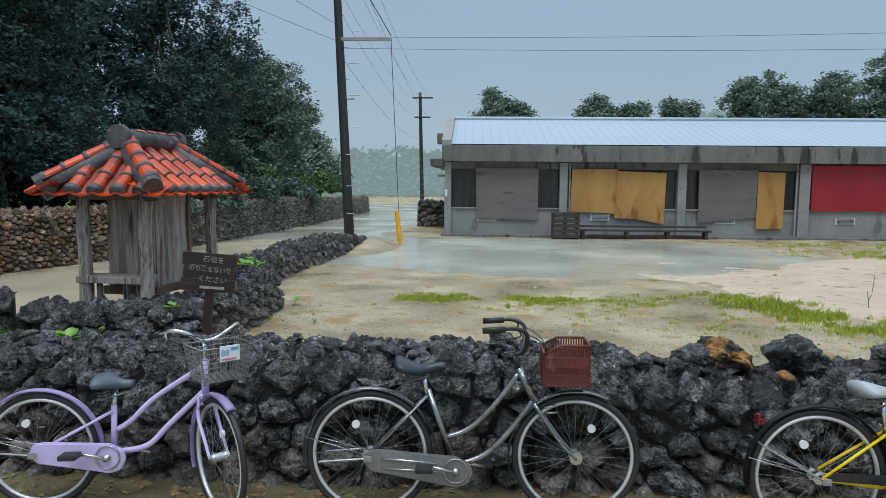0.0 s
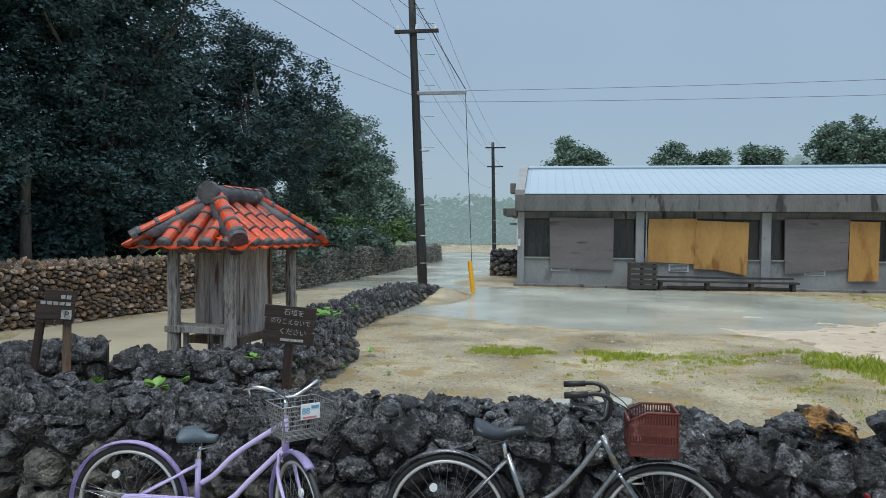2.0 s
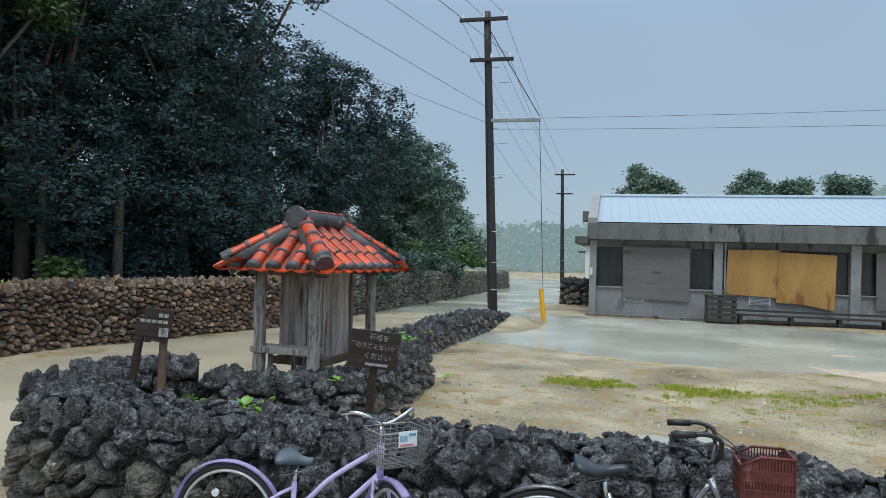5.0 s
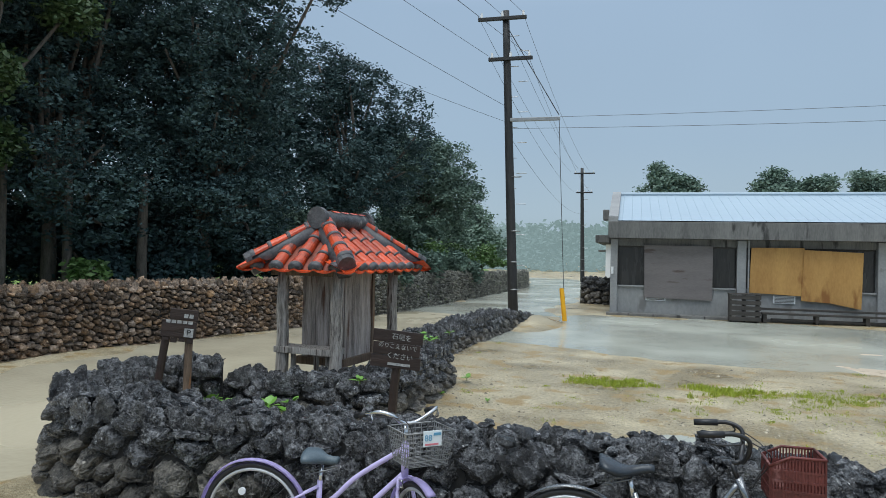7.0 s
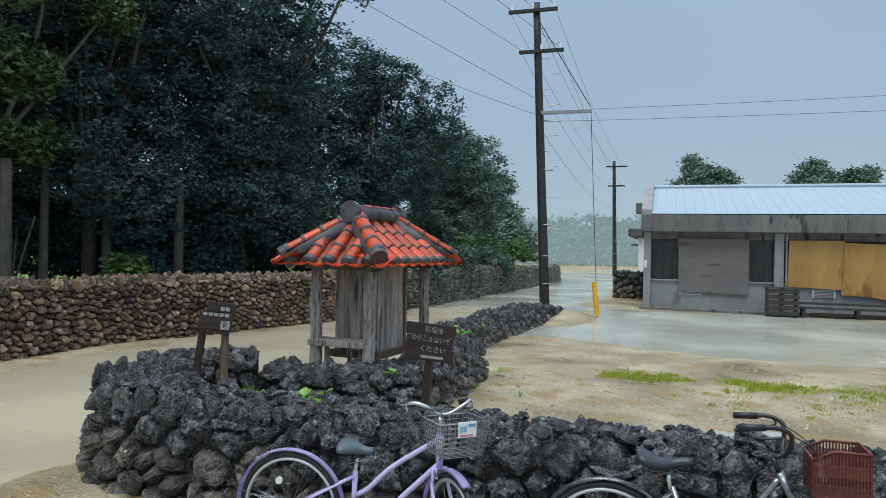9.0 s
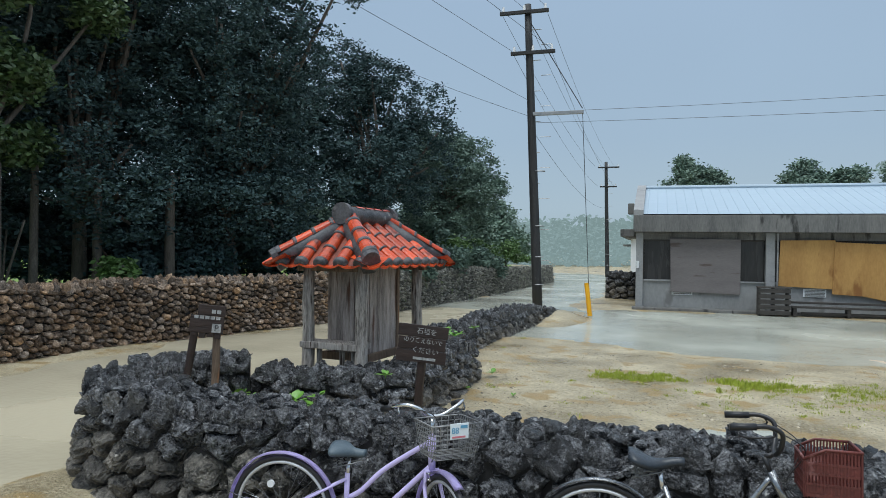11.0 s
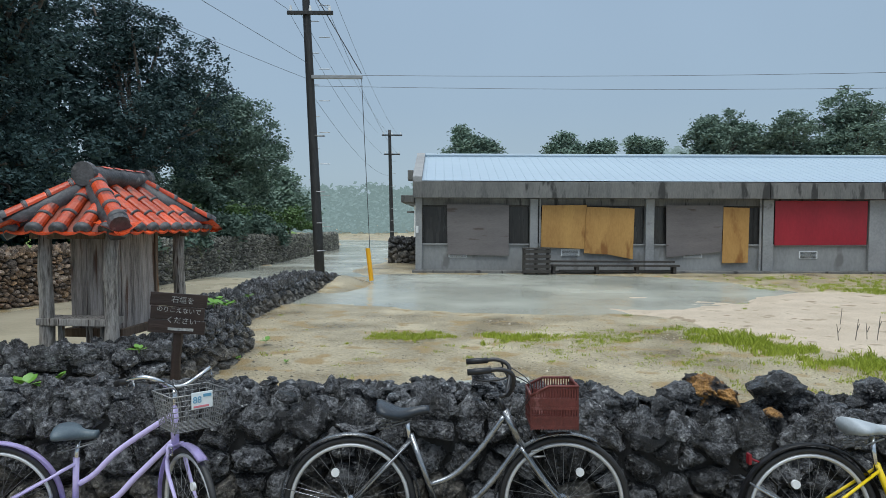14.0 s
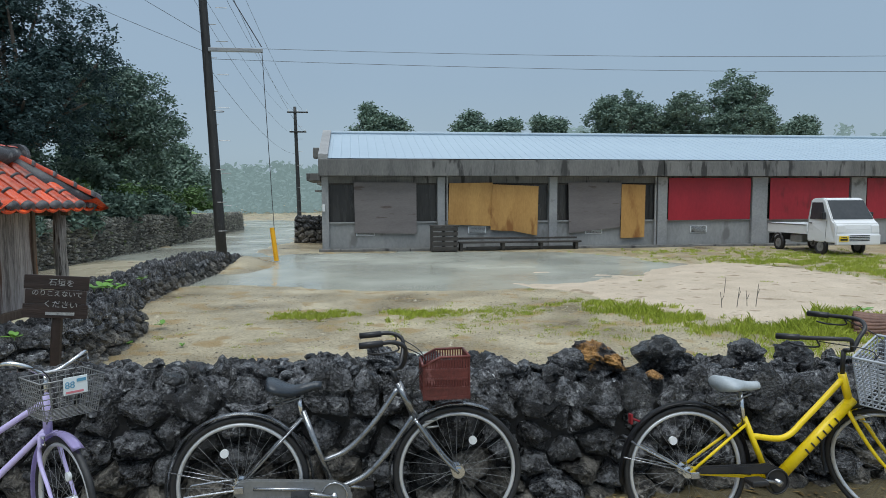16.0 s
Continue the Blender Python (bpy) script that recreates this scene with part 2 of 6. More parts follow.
M["leaf_dark"] = foliage("dark_green_leaves", (0.014, 0.038, 0.044), (0.054, 0.108, 0.108), 0.75)
M["leaf_mid"] = foliage("green_leaves", (0.025, 0.05, 0.02), (0.085, 0.15, 0.055))
M["leaf_fresh"] = foliage("fresh_green_leaves", (0.04, 0.085, 0.022), (0.12, 0.22, 0.06))
M["grass"] = foliage("wet_grass", (0.17, 0.23, 0.015), (0.50, 0.56, 0.08))
# rain haze mixed into the leaf colour of plants farther off
M["leaf_back"] = foliage("haze_greyed_leaves", (0.07, 0.12, 0.10), (0.16, 0.24, 0.185), 0.7)
M["leaf_haze"] = foliage("haze_paled_leaves", (0.085, 0.14, 0.105), (0.19, 0.27, 0.21), 0.7)
# rain haze painted in: dark leaves with a grey-blue glow of their own
M["far_wood"] = foliage("haze_glow_woods", (0.03, 0.045, 0.045), (0.06, 0.085, 0.08), 0.9)
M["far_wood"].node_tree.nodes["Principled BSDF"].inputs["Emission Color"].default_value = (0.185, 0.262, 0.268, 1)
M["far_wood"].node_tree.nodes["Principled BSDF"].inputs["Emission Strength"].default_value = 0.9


def water_mat(name, colour, alpha, rough=0.09):
    m, n, l, b = material(name)
    co = n.new("ShaderNodeTexCoord")
    a, c = n.new("ShaderNodeTexNoise"), n.new("ShaderNodeTexVoronoi")
    a.inputs["Scale"].default_value, a.inputs["Detail"].default_value = 0.35, 4
    c.inputs["Scale"].default_value = 14.0
    for t in (a, c):
        l.new(co.outputs["Object"], t.inputs["Vector"])
    rp = n.new("ShaderNodeValToRGB")
    rp.color_ramp.elements[0].position, rp.color_ramp.elements[0].color = 0.35, (*[v * 0.88 for v in colour], 1)
    rp.color_ramp.elements[1].position, rp.color_ramp.elements[1].color = 0.65, (*[min(1, v * 1.1) for v in colour], 1)
    l.new(a.outputs["Fac"], rp.inputs[0])
    l.new(rp.outputs[0], b.inputs["Base Color"])
    rr = n.new("ShaderNodeMapRange")
    rr.inputs["From Min"].default_value, rr.inputs["From Max"].default_value = 0.35, 0.65
    rr.inputs["To Min"].default_value, rr.inputs["To Max"].default_value = rough, rough + 0.22
    l.new(a.outputs["Fac"], rr.inputs["Value"])
    l.new(rr.outputs[0], b.inputs["Roughness"])
    b.inputs["Alpha"].default_value = alpha
    b.inputs["IOR"].default_value = 1.33
    bp = n.new("ShaderNodeBump")
    bp.inputs["Strength"].default_value, bp.inputs["Distance"].default_value = 0.25, 0.01
    l.new(c.outputs["Distance"], bp.inputs["Height"])
    l.new(bp.outputs[0], b.inputs["Normal"])
    return m


M["lane_water"] = water_mat("beige_rain_water", (0.56, 0.50, 0.37), 0.82, 0.12)
M["water"] = water_mat("muddy_rain_water", (0.54, 0.56, 0.49), 0.74, 0.06)


# ---------------- mesh helpers ----------------
def part(name, bm, mat, parent=None, label="", smooth=False):
    me = bpy.data.meshes.new(name)
    bm.to_mesh(me)
    bm.free()
    if smooth:
        me.shade_smooth()
    me.materials.append(mat)
    ob = new(name, me)
    if parent is not None:
        ob.parent = parent
    if label:
        ob["label"] = label
    return ob


def raw(name, verts, faces, mat, parent=None, smooth=False):
    me = bpy.data.meshes.new(name)
    me.from_pydata(verts, [], faces)
    me.update()
    if smooth:
        me.shade_smooth()
    me.materials.append(mat)
    ob = new(name, me)
    if parent is not None:
        ob.parent = parent
    return ob


def empty(name, m=None):
    ob = new(name)
    ob.empty_display_size = 0.1
    if m is not None:
        ob.matrix_world = m
    return ob


def box(bm, x0, x1, y0, y1, z0, z1, bevel=0.0, m=None):
    g = bmesh.ops.create_cube(bm, size=1.0)["verts"]
    bmesh.ops.scale(bm, vec=(x1 - x0, y1 - y0, z1 - z0), verts=g)
    bmesh.ops.translate(bm, vec=((x0 + x1) / 2, (y0 + y1) / 2, (z0 + z1) / 2), verts=g)
    if bevel:
        edges = list({e for v in g for e in v.link_edges})
        g = bmesh.ops.bevel(bm, geom=edges, offset=bevel, segments=2, affect="EDGES", profile=0.6)["verts"] if bevel else g
        g = list({v for v in g})
    if m is not None:
        bmesh.ops.transform(bm, matrix=m, verts=g if not bevel else list(_linked(bm, g)), space=Matrix())
    return bm


def _linked(bm, seeds):
    seen, stack = set(seeds), list(seeds)
    while stack:
        v = stack.pop()
        for e in v.link_edges:
            o = e.other_vert(v)
            if o not in seen:
                seen.add(o)
                stack.append(o)
    return seen


def tube(bm, pts, r, seg=8, r1=None, cap=True, flat=1.0):
    """A round bar through the points; r may taper to r1."""
    pts = [Vector(p) for p in pts]
    rings, up = [], Vector((0, 0, 1))
    for i, p in enumerate(pts):
        d = (pts[min(i + 1, len(pts) - 1)] - pts[max(i - 1, 0)]).normalized()
        a = d.cross(up) if abs(d.z) < 0.97 else d.cross(Vector((0, 1, 0)))
        a.normalize()
        b = d.cross(a).normalized()
        rad = r if r1 is None else r + (r1 - r) * i / max(1, len(pts) - 1)
        rings.append([bm.verts.new(p + a * math.cos(k * math.tau / seg) * rad + b * math.sin(k * math.tau / seg) * rad * flat) for k in range(seg)])
    for q, s in zip(rings, rings[1:]):
        for k in range(seg):
            bm.faces.new((q[k], q[(k + 1) % seg], s[(k + 1) % seg], s[k]))
    if cap:
        bm.faces.new(rings[0][::-1])
        bm.faces.new(rings[-1])
    return bm


def ring(bm, centre, R, r, axis="y", seg=48, sec=8, a0=0.0, a1=math.tau, wide=1.0):
    """A hoop (or arc) of radius R in the plane across the axis y: a tyre, rim or guard."""
    closed = abs(a1 - a0 - math.tau) < 1e-6
    count = seg if closed else seg + 1
    rings = []
    for i in range(count):
        a = a0 + (a1 - a0) * i / seg
        c, s = math.cos(a), math.sin(a)
        rings.append([bm.verts.new((centre[0] + (R + r * math.cos(k * math.tau / sec)) * c, centre[1] + r * wide * math.sin(k * math.tau / sec),
                                    centre[2] + (R + r * math.cos(k * math.tau / sec)) * s)) for k in range(sec)])
    for i in range(count if closed else count - 1):
        q, t = rings[i], rings[(i + 1) % count]
        for k in range(sec):
            bm.faces.new((q[k], q[(k + 1) % sec], t[(k + 1) % sec], t[k]))
    return bm


def curve_pts(pts, n=8):
    """A smooth path through the points."""
    P = [Vector(p) for p in pts]
    P = [P[0] * 2 - P[1]] + P + [P[-1] * 2 - P[-2]]
    out = []
    for i in range(1, len(P) - 2):
        for k in range(n):
            t = k / n
            a, b, c, d = P[i - 1:i + 3]
            out.append(0.5 * (2 * b + (c - a) * t + (2 * a - 5 * b + 4 * c - d) * t * t + (3 * b - a - 3 * c + d) * t ** 3))
    return out + [P[-2]]


# ---------------- ground and water ----------------
def near_poly(x, y, pts):
    """The distance from (x, y) to a polyline."""
    best = 1e9
    for (ax, ay), (bx, by) in zip(pts, pts[1:]):
        dx, dy = bx - ax, by - ay
        t = max(0, min(1, ((x - ax) * dx + (y - ay) * dy) / (dx * dx + dy * dy)))
        best = min(best, math.hypot(x - ax - t * dx, y - ay - t * dy))
    return best


ROAD = [(-9.0, -6), (-8.4, 2), (-8.2, 7), (-7.6, 12), (-6.9, 17), (-6.2, 24), (-5.6, 34), (-6.2, 48), (-9.5, 60), (-16, 68)]


def smooth(a, b, v):
    t = max(0, min(1, (v - a) / (b - a)))
    return t * t * (3 - 2 * t)


def height(x, y):
    n1 = noise.noise((x * 0.35, y * 0.5, 0.0))
    n2 = noise.noise((x * 1.3, y * 1.6, 3.0))
    n3 = noise.noise((x * 5, y * 5, 7.0))
    h = 0.03 + 0.022 * n1 + 0.012 * n2 + 0.005 * n3
    # the flooded middle of the yard
    e = math.hypot((x - 0.8) / 7.5, (y - 16.6) / 5.0)
    h -= 0.085 * (1 - smooth(0.55, 1.15, e + 0.10 * n1))
    # a shallow puddled strip nearer the stone wall
    e = math.hypot((x + 0.8) / 3.8, (y - 6.7) / 1.9)
    h -= 0.022 * (1 - smooth(0.3, 1.1, e + 0.25 * n1))
    # the sunken lane
    d = near_poly(x, y, ROAD)
    h -= 0.09 * (1 - smooth(1.2, 2.7, d + 0.5 * n1))
    # sand ramp at the end of the yard wall, soil bank between the walls
    h += 0.30 * math.exp(-(((x + 4.0) / 0.55) ** 2 + ((y - 17.4) / 1.5) ** 2))
    if y > 55:
        h += 0.02 * (y - 55)
    h += 0.02 * smooth(1.0, -2.0, y)
    e = math.hypot((x + 5.0) / 1.2, (y - 4.4) / 0.8)
    h += 0.35 * (1 - smooth(0.5, 1.3, e))
    return h


def axis_steps(lo, hi, step, far, grow=1.18):
    v = list(np.arange(lo, hi + step / 2, step))
    s, a, b = step, lo, hi
    while b < far:
        s *= grow
        a, b = a - s, b + s
        v = [a] + v + [b]
    return v


gx, gy = axis_steps(-11.5, 16, 0.14, 2500), axis_steps(2.0, 24, 0.14, 2500)
verts = [(x, y, height(x, y)) if -60 < x < 60 and -40 < y < 110 else (x, y, 0.0 if y < 60 else 1.0) for y in gy for x in gx]
nx = len(gx)
faces = [(j * nx + i, j * nx + i + 1, (j + 1) * nx + i + 1, (j + 1) * nx + i) for j in range(len(gy) - 1) for i in range(nx - 1)]
tagged(raw("ground", verts, faces, M["soil"], smooth=True), "wet sandy yard and lane with puddled hollows", "ground", kind="structure")
wverts = [(-4.8, -8, 0.004), (14, -8, 0.004), (14, 24, 0.004), (-3, 40, 0.004), (-3, 56, 0.004), (-14, 56, 0.004), (-14, 21, 0.004), (-4.8, 19, 0.004)]
tagged(raw("water", wverts, [tuple(range(8))], M["water"]), "shallow muddy rain water flooding yard and lane", "water", kind="structure")
tagged(raw("lane_water", [(-14, -8, 0.005), (-4.8, -8, 0.005), (-4.8, 19, 0.005), (-14, 21, 0.005)], [(0, 1, 2, 3)], M["lane_water"]), "thin beige rain water running down the lane", "water", kind="structure")


# ---------------- dry stone walls ----------------
def rock_mesh(name, seed, mat, sub=3, block=3.2, rough=0.16, flat=False):
    bm = bmesh.new()
    bmesh.ops.create_icosphere(bm, subdivisions=sub, radius=1.0)
    rng = random.Random(seed)
    off = Vector((rng.uniform(-50, 50), rng.uniform(-50, 50), rng.uniform(-50, 50)))
    shear = [rng.uniform(-0.25, 0.25) for _ in range(3)]
    cuts = []
    while len(cuts) < 11:
        c = Vector([rng.gauss(0, 1) for _ in range(3)]).normalized()
        cuts.append((c, rng.uniform(0.62, 0.96)))
    for v in bm.verts:
        p = v.co.normalized()
        k = (abs(p.x) ** block + abs(p.y) ** block + abs(p.z) ** block) ** (-1 / block)
        q = p * k
        q = q * min(1.0, min(d0 / max(0.05, c.dot(q)) for c, d0 in cuts))
        d = rough * 1.5 * noise.noise(q * 0.9 + off) + rough * noise.noise(q * 2.3 + off) + rough * 0.7 * noise.noise(q * 5.0 + off)
        if sub > 2:
            d += rough * 0.55 * noise.noise(q * 10.0 + off) - rough * 1.1 * max(0, abs(noise.noise(q * 3.1 - off)) - 0.25)
        if sub > 3:
            d += rough * 0.35 * noise.noise(q * 22.0 + off)
        q = q * (1 + d)
        v.co = Vector((q.x + shear[0] * q.z, q.y, q.z + shear[1] * q.x)) * 0.5
    me = bpy.data.meshes.new(name)
    bm.to_mesh(me)
    bm.free()
    me.materials.append(mat)
    if not flat:
        me.shade_smooth()
    return me


def along(path):
    """Arc length of a path smoothed through its points, and a function from arc length to place and direction."""
    P = curve_pts([(x, y, 0) for x, y in path], 6)
    L = [0.0]
    for a, b in zip(P, P[1:]):
        L.append(L[-1] + (b - a).length)
    S, X, Y = np.array(L), np.array([p.x for p in P]), np.array([p.y for p in P])

    def spot(s):
        return Vector((float(np.interp(s, S, X)), float(np.interp(s, S, Y)), 0))

    def at(s):
        d = (spot(min(L[-1], s + 0.15)) - spot(max(0, s - 0.15))).normalized()
        over = s - max(0, min(L[-1], s))
        return spot(s) + d * over, d
    return L[-1], at


def packed(u0, u1, v0, v1, size, wide, rng):
    """Seeds of uneven spacing over a strip and the convex cells round them, as dry stones lie packed in a face."""
    k = 1 / wide
    seeds, radii = np.empty((0, 2)), np.empty(0)
    tries = int((u1 - u0) * k * (v1 - v0) / size ** 2 * 22)
    for _ in range(tries):
        p = np.array((rng.uniform(u0 * k, u1 * k), rng.uniform(v0, v1)))
        r = size * rng.choice((0.5, 0.62, 0.8, 0.95, 1.15))
        if not len(seeds) or np.all(np.hypot(*(seeds - p).T) > 0.52 * (radii + r)):
            seeds, radii = np.vstack((seeds, p)), np.append(radii, r)
    out = []
    for i, p in enumerate(seeds):
        gap = np.hypot(*(seeds - p).T)
        poly = [(u0 * k, v0), (u1 * k, v0), (u1 * k, v1), (u0 * k, v1)]
        reach = size * 2.2
        poly = [(max(p[0] - reach, min(p[0] + reach, x)), max(p[1] - reach, min(p[1] + reach, y))) for x, y in poly]
        for j in np.argsort(gap)[1:18]:
            n = seeds[j] - p
            t = 0.5 + 0.14 * (radii[i] - radii[j]) / size
            m = p + n * t
            cut = []
            for a, b in zip(poly, poly[1:] + poly[:1]):
                da, db = (a[0] - m[0]) * n[0] + (a[1] - m[1]) * n[1], (b[0] - m[0]) * n[0] + (b[1] - m[1]) * n[1]
                if da <= 0:
                    cut.append(a)
                if da * db < 0:
                    f = da / (da - db)
                    cut.append((a[0] + (b[0] - a[0]) * f, a[1] + (b[1] - a[1]) * f))
            poly = cut
            if len(poly) < 3:
                break
        if len(poly) >= 3:
            out.append([(x * wide, y) for x, y in poly])
    return out


def stone_shape(poly, thick, bulge, rough, joint, rng, seg, rings):
    """One rough stone on a convex outline: points (u, v, w) with w outwards, and its faces."""
    cu, cv = sum(p[0] for p in poly) / len(poly), sum(p[1] for p in poly) / len(poly)
    edges = []
    for (ax, ay), (bx, by) in zip(poly, poly[1:] + poly[:1]):
        nx_, ny_ = by - ay, -(bx - ax)
        ln = math.hypot(nx_, ny_)
        if ln > 1e-6:
            edges.append((nx_ / ln, ny_ / ln, max(0.012, (ax - cu) * nx_ / ln + (ay - cv) * ny_ / ln)))
    reach = []
    for k in range(seg):
        c, s = math.cos(math.tau * k / seg), math.sin(math.tau * k / seg)
        q = sum((max(0, nx_ * c + ny_ * s) / dd) ** 24 for nx_, ny_, dd in edges)
        reach.append(max(0.012, q ** (-1 / 24) - joint))
    mean = sum(reach) / seg
    off = Vector((rng.uniform(-90, 90), rng.uniform(-90, 90), rng.uniform(-90, 90)))
    tu, tv = rng.uniform(-0.28, 0.28), rng.uniform(-0.28, 0.28)
    chip = [(rng.uniform(0, math.tau), rng.uniform(0.05, 0.6), rng.uniform(0.4, 1.1)) for _ in range(5)]
    f1, f2, f3 = 0.75 / mean, 2.2 / mean, 5.5 / mean
    V = []
    for r, w in rings:
        for k in range(seg):
            a = math.tau * k / seg
            du, dv = reach[k] * r * math.cos(a), reach[k] * r * math.sin(a)
            ww = w * thick if w < 0 else w * bulge
            p = Vector((du, dv, ww))
            n1, n2, n3 = noise.noise(p * f1 + off), noise.noise(p * f2 - off), noise.noise(p * f3 + off)
            pit = max(0.0, abs(noise.noise(p * f2 * 1.5 + off * 2)) - 0.22)
            lift = 0.0
            if w >= 0:
                lift -= max(cs * max(0.0, r * math.cos(a - ca) - cr) for ca, cr, cs in chip) * mean * 0.9
                lift += tu * du + tv * dv
            lift += rough * mean * (0.9 * n1 + 0.5 * n2 + 0.32 * n3 - 1.3 * pit) * (1.0 if w >= 0 else 0.4)
            side = 1 + rough * (0.6 * n2 + 0.45 * n3) * (r > 0.5)
            V.append((cu + du * side, cv + dv * side, ww + lift))
    F = []
    for i in range(len(rings) - 1):
        for k in range(seg):
            a, b = i * seg + k, i * seg + (k + 1) % seg
            F.append((a, b, b + seg, a + seg))
    F.append(tuple((len(rings) - 1) * seg + k for k in range(seg)))
    return V, F


FINE = [(0.86, -1.0), (0.99, -0.55), (1.0, -0.2), (0.97, 0.0), (0.90, 0.42), (0.78, 0.7), (0.62, 0.86), (0.46, 0.95), (0.3, 1.0), (0.14, 1.0)]
CAP = [(0.60, -1.0), (0.86, -0.74), (0.98, -0.42), (1.0, -0.12), (0.94, 0.25), (0.82, 0.6), (0.64, 0.85), (0.44, 1.0), (0.2, 1.0)]
COARSE = [(0.9, -1.0), (1.0, -0.15), (0.9, 0.5), (0.6, 0.9), (0.25, 1.0)]


def stone_wall(name, path, thick, top, size, looks, rest, core, label, seed, faces=("l",), wide=1.35, slab=0.11, capsize=0.86, close_to=(0, 0), limit=300,
               seg=30, grey_from=1e9, rough=0.34, low_to=0.55, joint=0.009, bulge=0.34):
    """A dry stone wall along the path (its centre line). top(s): its height; looks: materials of low and high stones, rest: those of the joined far ones.
    Packed stones face its sides and a layer of slabs lies on top; those past the limit, farthest from close_to, are joined."""
    rng = random.Random(seed)
    length, at = along(path)
    vs, fs, n = [], [], max(8, int(length / 0.3))
    for i in range(n + 1):
        p, d = at(length * i / n)
        side = Vector((-d.y, d.x, 0))
        h = top(length * i / n) - slab * 0.8
        for o, z in ((-0.5, -0.1), (-0.44, h), (0.44, h), (0.5, -0.1)):
            q = p + side * o * (thick - 0.05)
            vs.append((q.x, q.y, z))
    for i in range(n):
        a, b = 4 * i, 4 * i + 4
        fs += [(a + k, a + k + 1, b + k + 1, b + k) for k in range(3)]
    fs += [(0, 3, 2, 1), (4 * n, 4 * n + 1, 4 * n + 2, 4 * n + 3)]
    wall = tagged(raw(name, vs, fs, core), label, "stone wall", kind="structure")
    made = []
    H = sum(top(length * i / 20) for i in range(21)) / 21 - slab * 0.75
    for face in faces:
        sgn = 1 if face == "l" else -1
        for poly in packed(0, length, -0.04, H, size, wide, rng):
            v_mid = sum(p[1] for p in poly) / len(poly) / H
            proud = rng.uniform(-0.02, 0.022)

            def place(u, v, w, sgn=sgn, proud=proud):
                p, d = at(u)
                q = p + Vector((-d.y, d.x, 0)) * sgn * (thick / 2 - 0.03 + 0.07 * (1 - v / H) + w + proud)
                return Vector((q.x, q.y, v / H * (top(u) - slab * 0.75)))
            made.append((poly, place, v_mid + rng.uniform(-0.2, 0.2) < low_to, 0.10, size * bulge, False))
    for poly in packed(0, length, -thick / 2 - 0.005, thick / 2 + 0.005, size * capsize, wide, rng):
        rise = rng.uniform(-0.04, 0.03)

        def place(u, v, w, rise=rise):
            p, d = at(u)
            q = p + Vector((-d.y, d.x, 0)) * v
            return Vector((q.x, q.y, top(u) - 0.045 + w + rise))
        made.append((poly, place, False, slab * rng.uniform(0.7, 1.15), rng.uniform(0.045, 0.08), True))
    order = []
    for it in made:
        c = it[1](sum(p[0] for p in it[0]) / len(it[0]), sum(p[1] for p in it[0]) / len(it[0]), 0)
        order.append(((c.xy - Vector(close_to)).length, c, it))
    order.sort(key=lambda q: q[0])
    joined = {}
    for k, (_, c, (poly, place, low, deep, swell, cap)) in enumerate(order):
        near = k < limit
        V, F = stone_shape(poly, deep, swell, rough * (1.35 if cap else 0.85), joint * (1.5 if cap else 1), rng, seg if near else 11, (CAP if cap else FINE) if near and seg > 20 else COARSE)
        V = [place(*v) for v in V]
        if near:
            me = bpy.data.meshes.new("stone")
            me.from_pydata([tuple(v - c) for v in V], [], F)
            me.update()
            me.materials.append(looks[0] if low else looks[1])
            ob = new("stone", me)
            ob.parent = wall
            ob.location = c
        else:
            mat = M["rock_grey_far"] if c.y > grey_from else rest[0] if low else rest[1]
            JV, JF = joined.setdefault(mat.name, ([], [], mat))[:2]
            base = len(JV)
            JV += [tuple(v) for v in V]
            JF += [tuple(base + i for i in f) for f in F]
    for JV, JF, mat in joined.values():
        tagged(raw("stones", JV, JF, mat, wall, smooth=False), kind="stuff")
    return wall


wob = lambda s, k=0.0: 0.05 * noise.noise((s * 1.1, k, 0)) + 0.04 * noise.noise((s * 3.1, k + 9, 0))
DARK_ROCKS, DARK_REST = (M["rock_low"], M["rock"]), (M["rock_low_w"], M["rock_w"])

# the wall that the bicycles lean on, with its rounded end
stone_wall("wall_near", [(4.2, 3.12), (1.5, 3.18), (-0.3, 3.2), (-2.4, 3.24), (-3.6, 3.28)], 0.56,
           lambda s: 0.665 + 0.09 * smooth(3.6, 5.6, s) + 1.0 * wob(s), 0.18, DARK_ROCKS, DARK_REST, M["rock_core"],
           "low wall of wet dark rough coral rocks", 5, close_to=(-1.2, 2.4), low_to=0.3)
stone_wall("wall_rounded", [(-3.60, 3.28), (-4.2, 3.3), (-5.25, 3.42), (-5.80, 3.8), (-6.02, 4.4), (-5.9, 4.95), (-5.5, 5.25)], 0.56,
           lambda s: 0.745 + 1.0 * wob(s, 2), 0.185, DARK_ROCKS, DARK_REST, M["rock_core"],
           "rounded end of a wet dark coral rock wall", 15, faces=("l", "r"), close_to=(-4.5, 2.5))
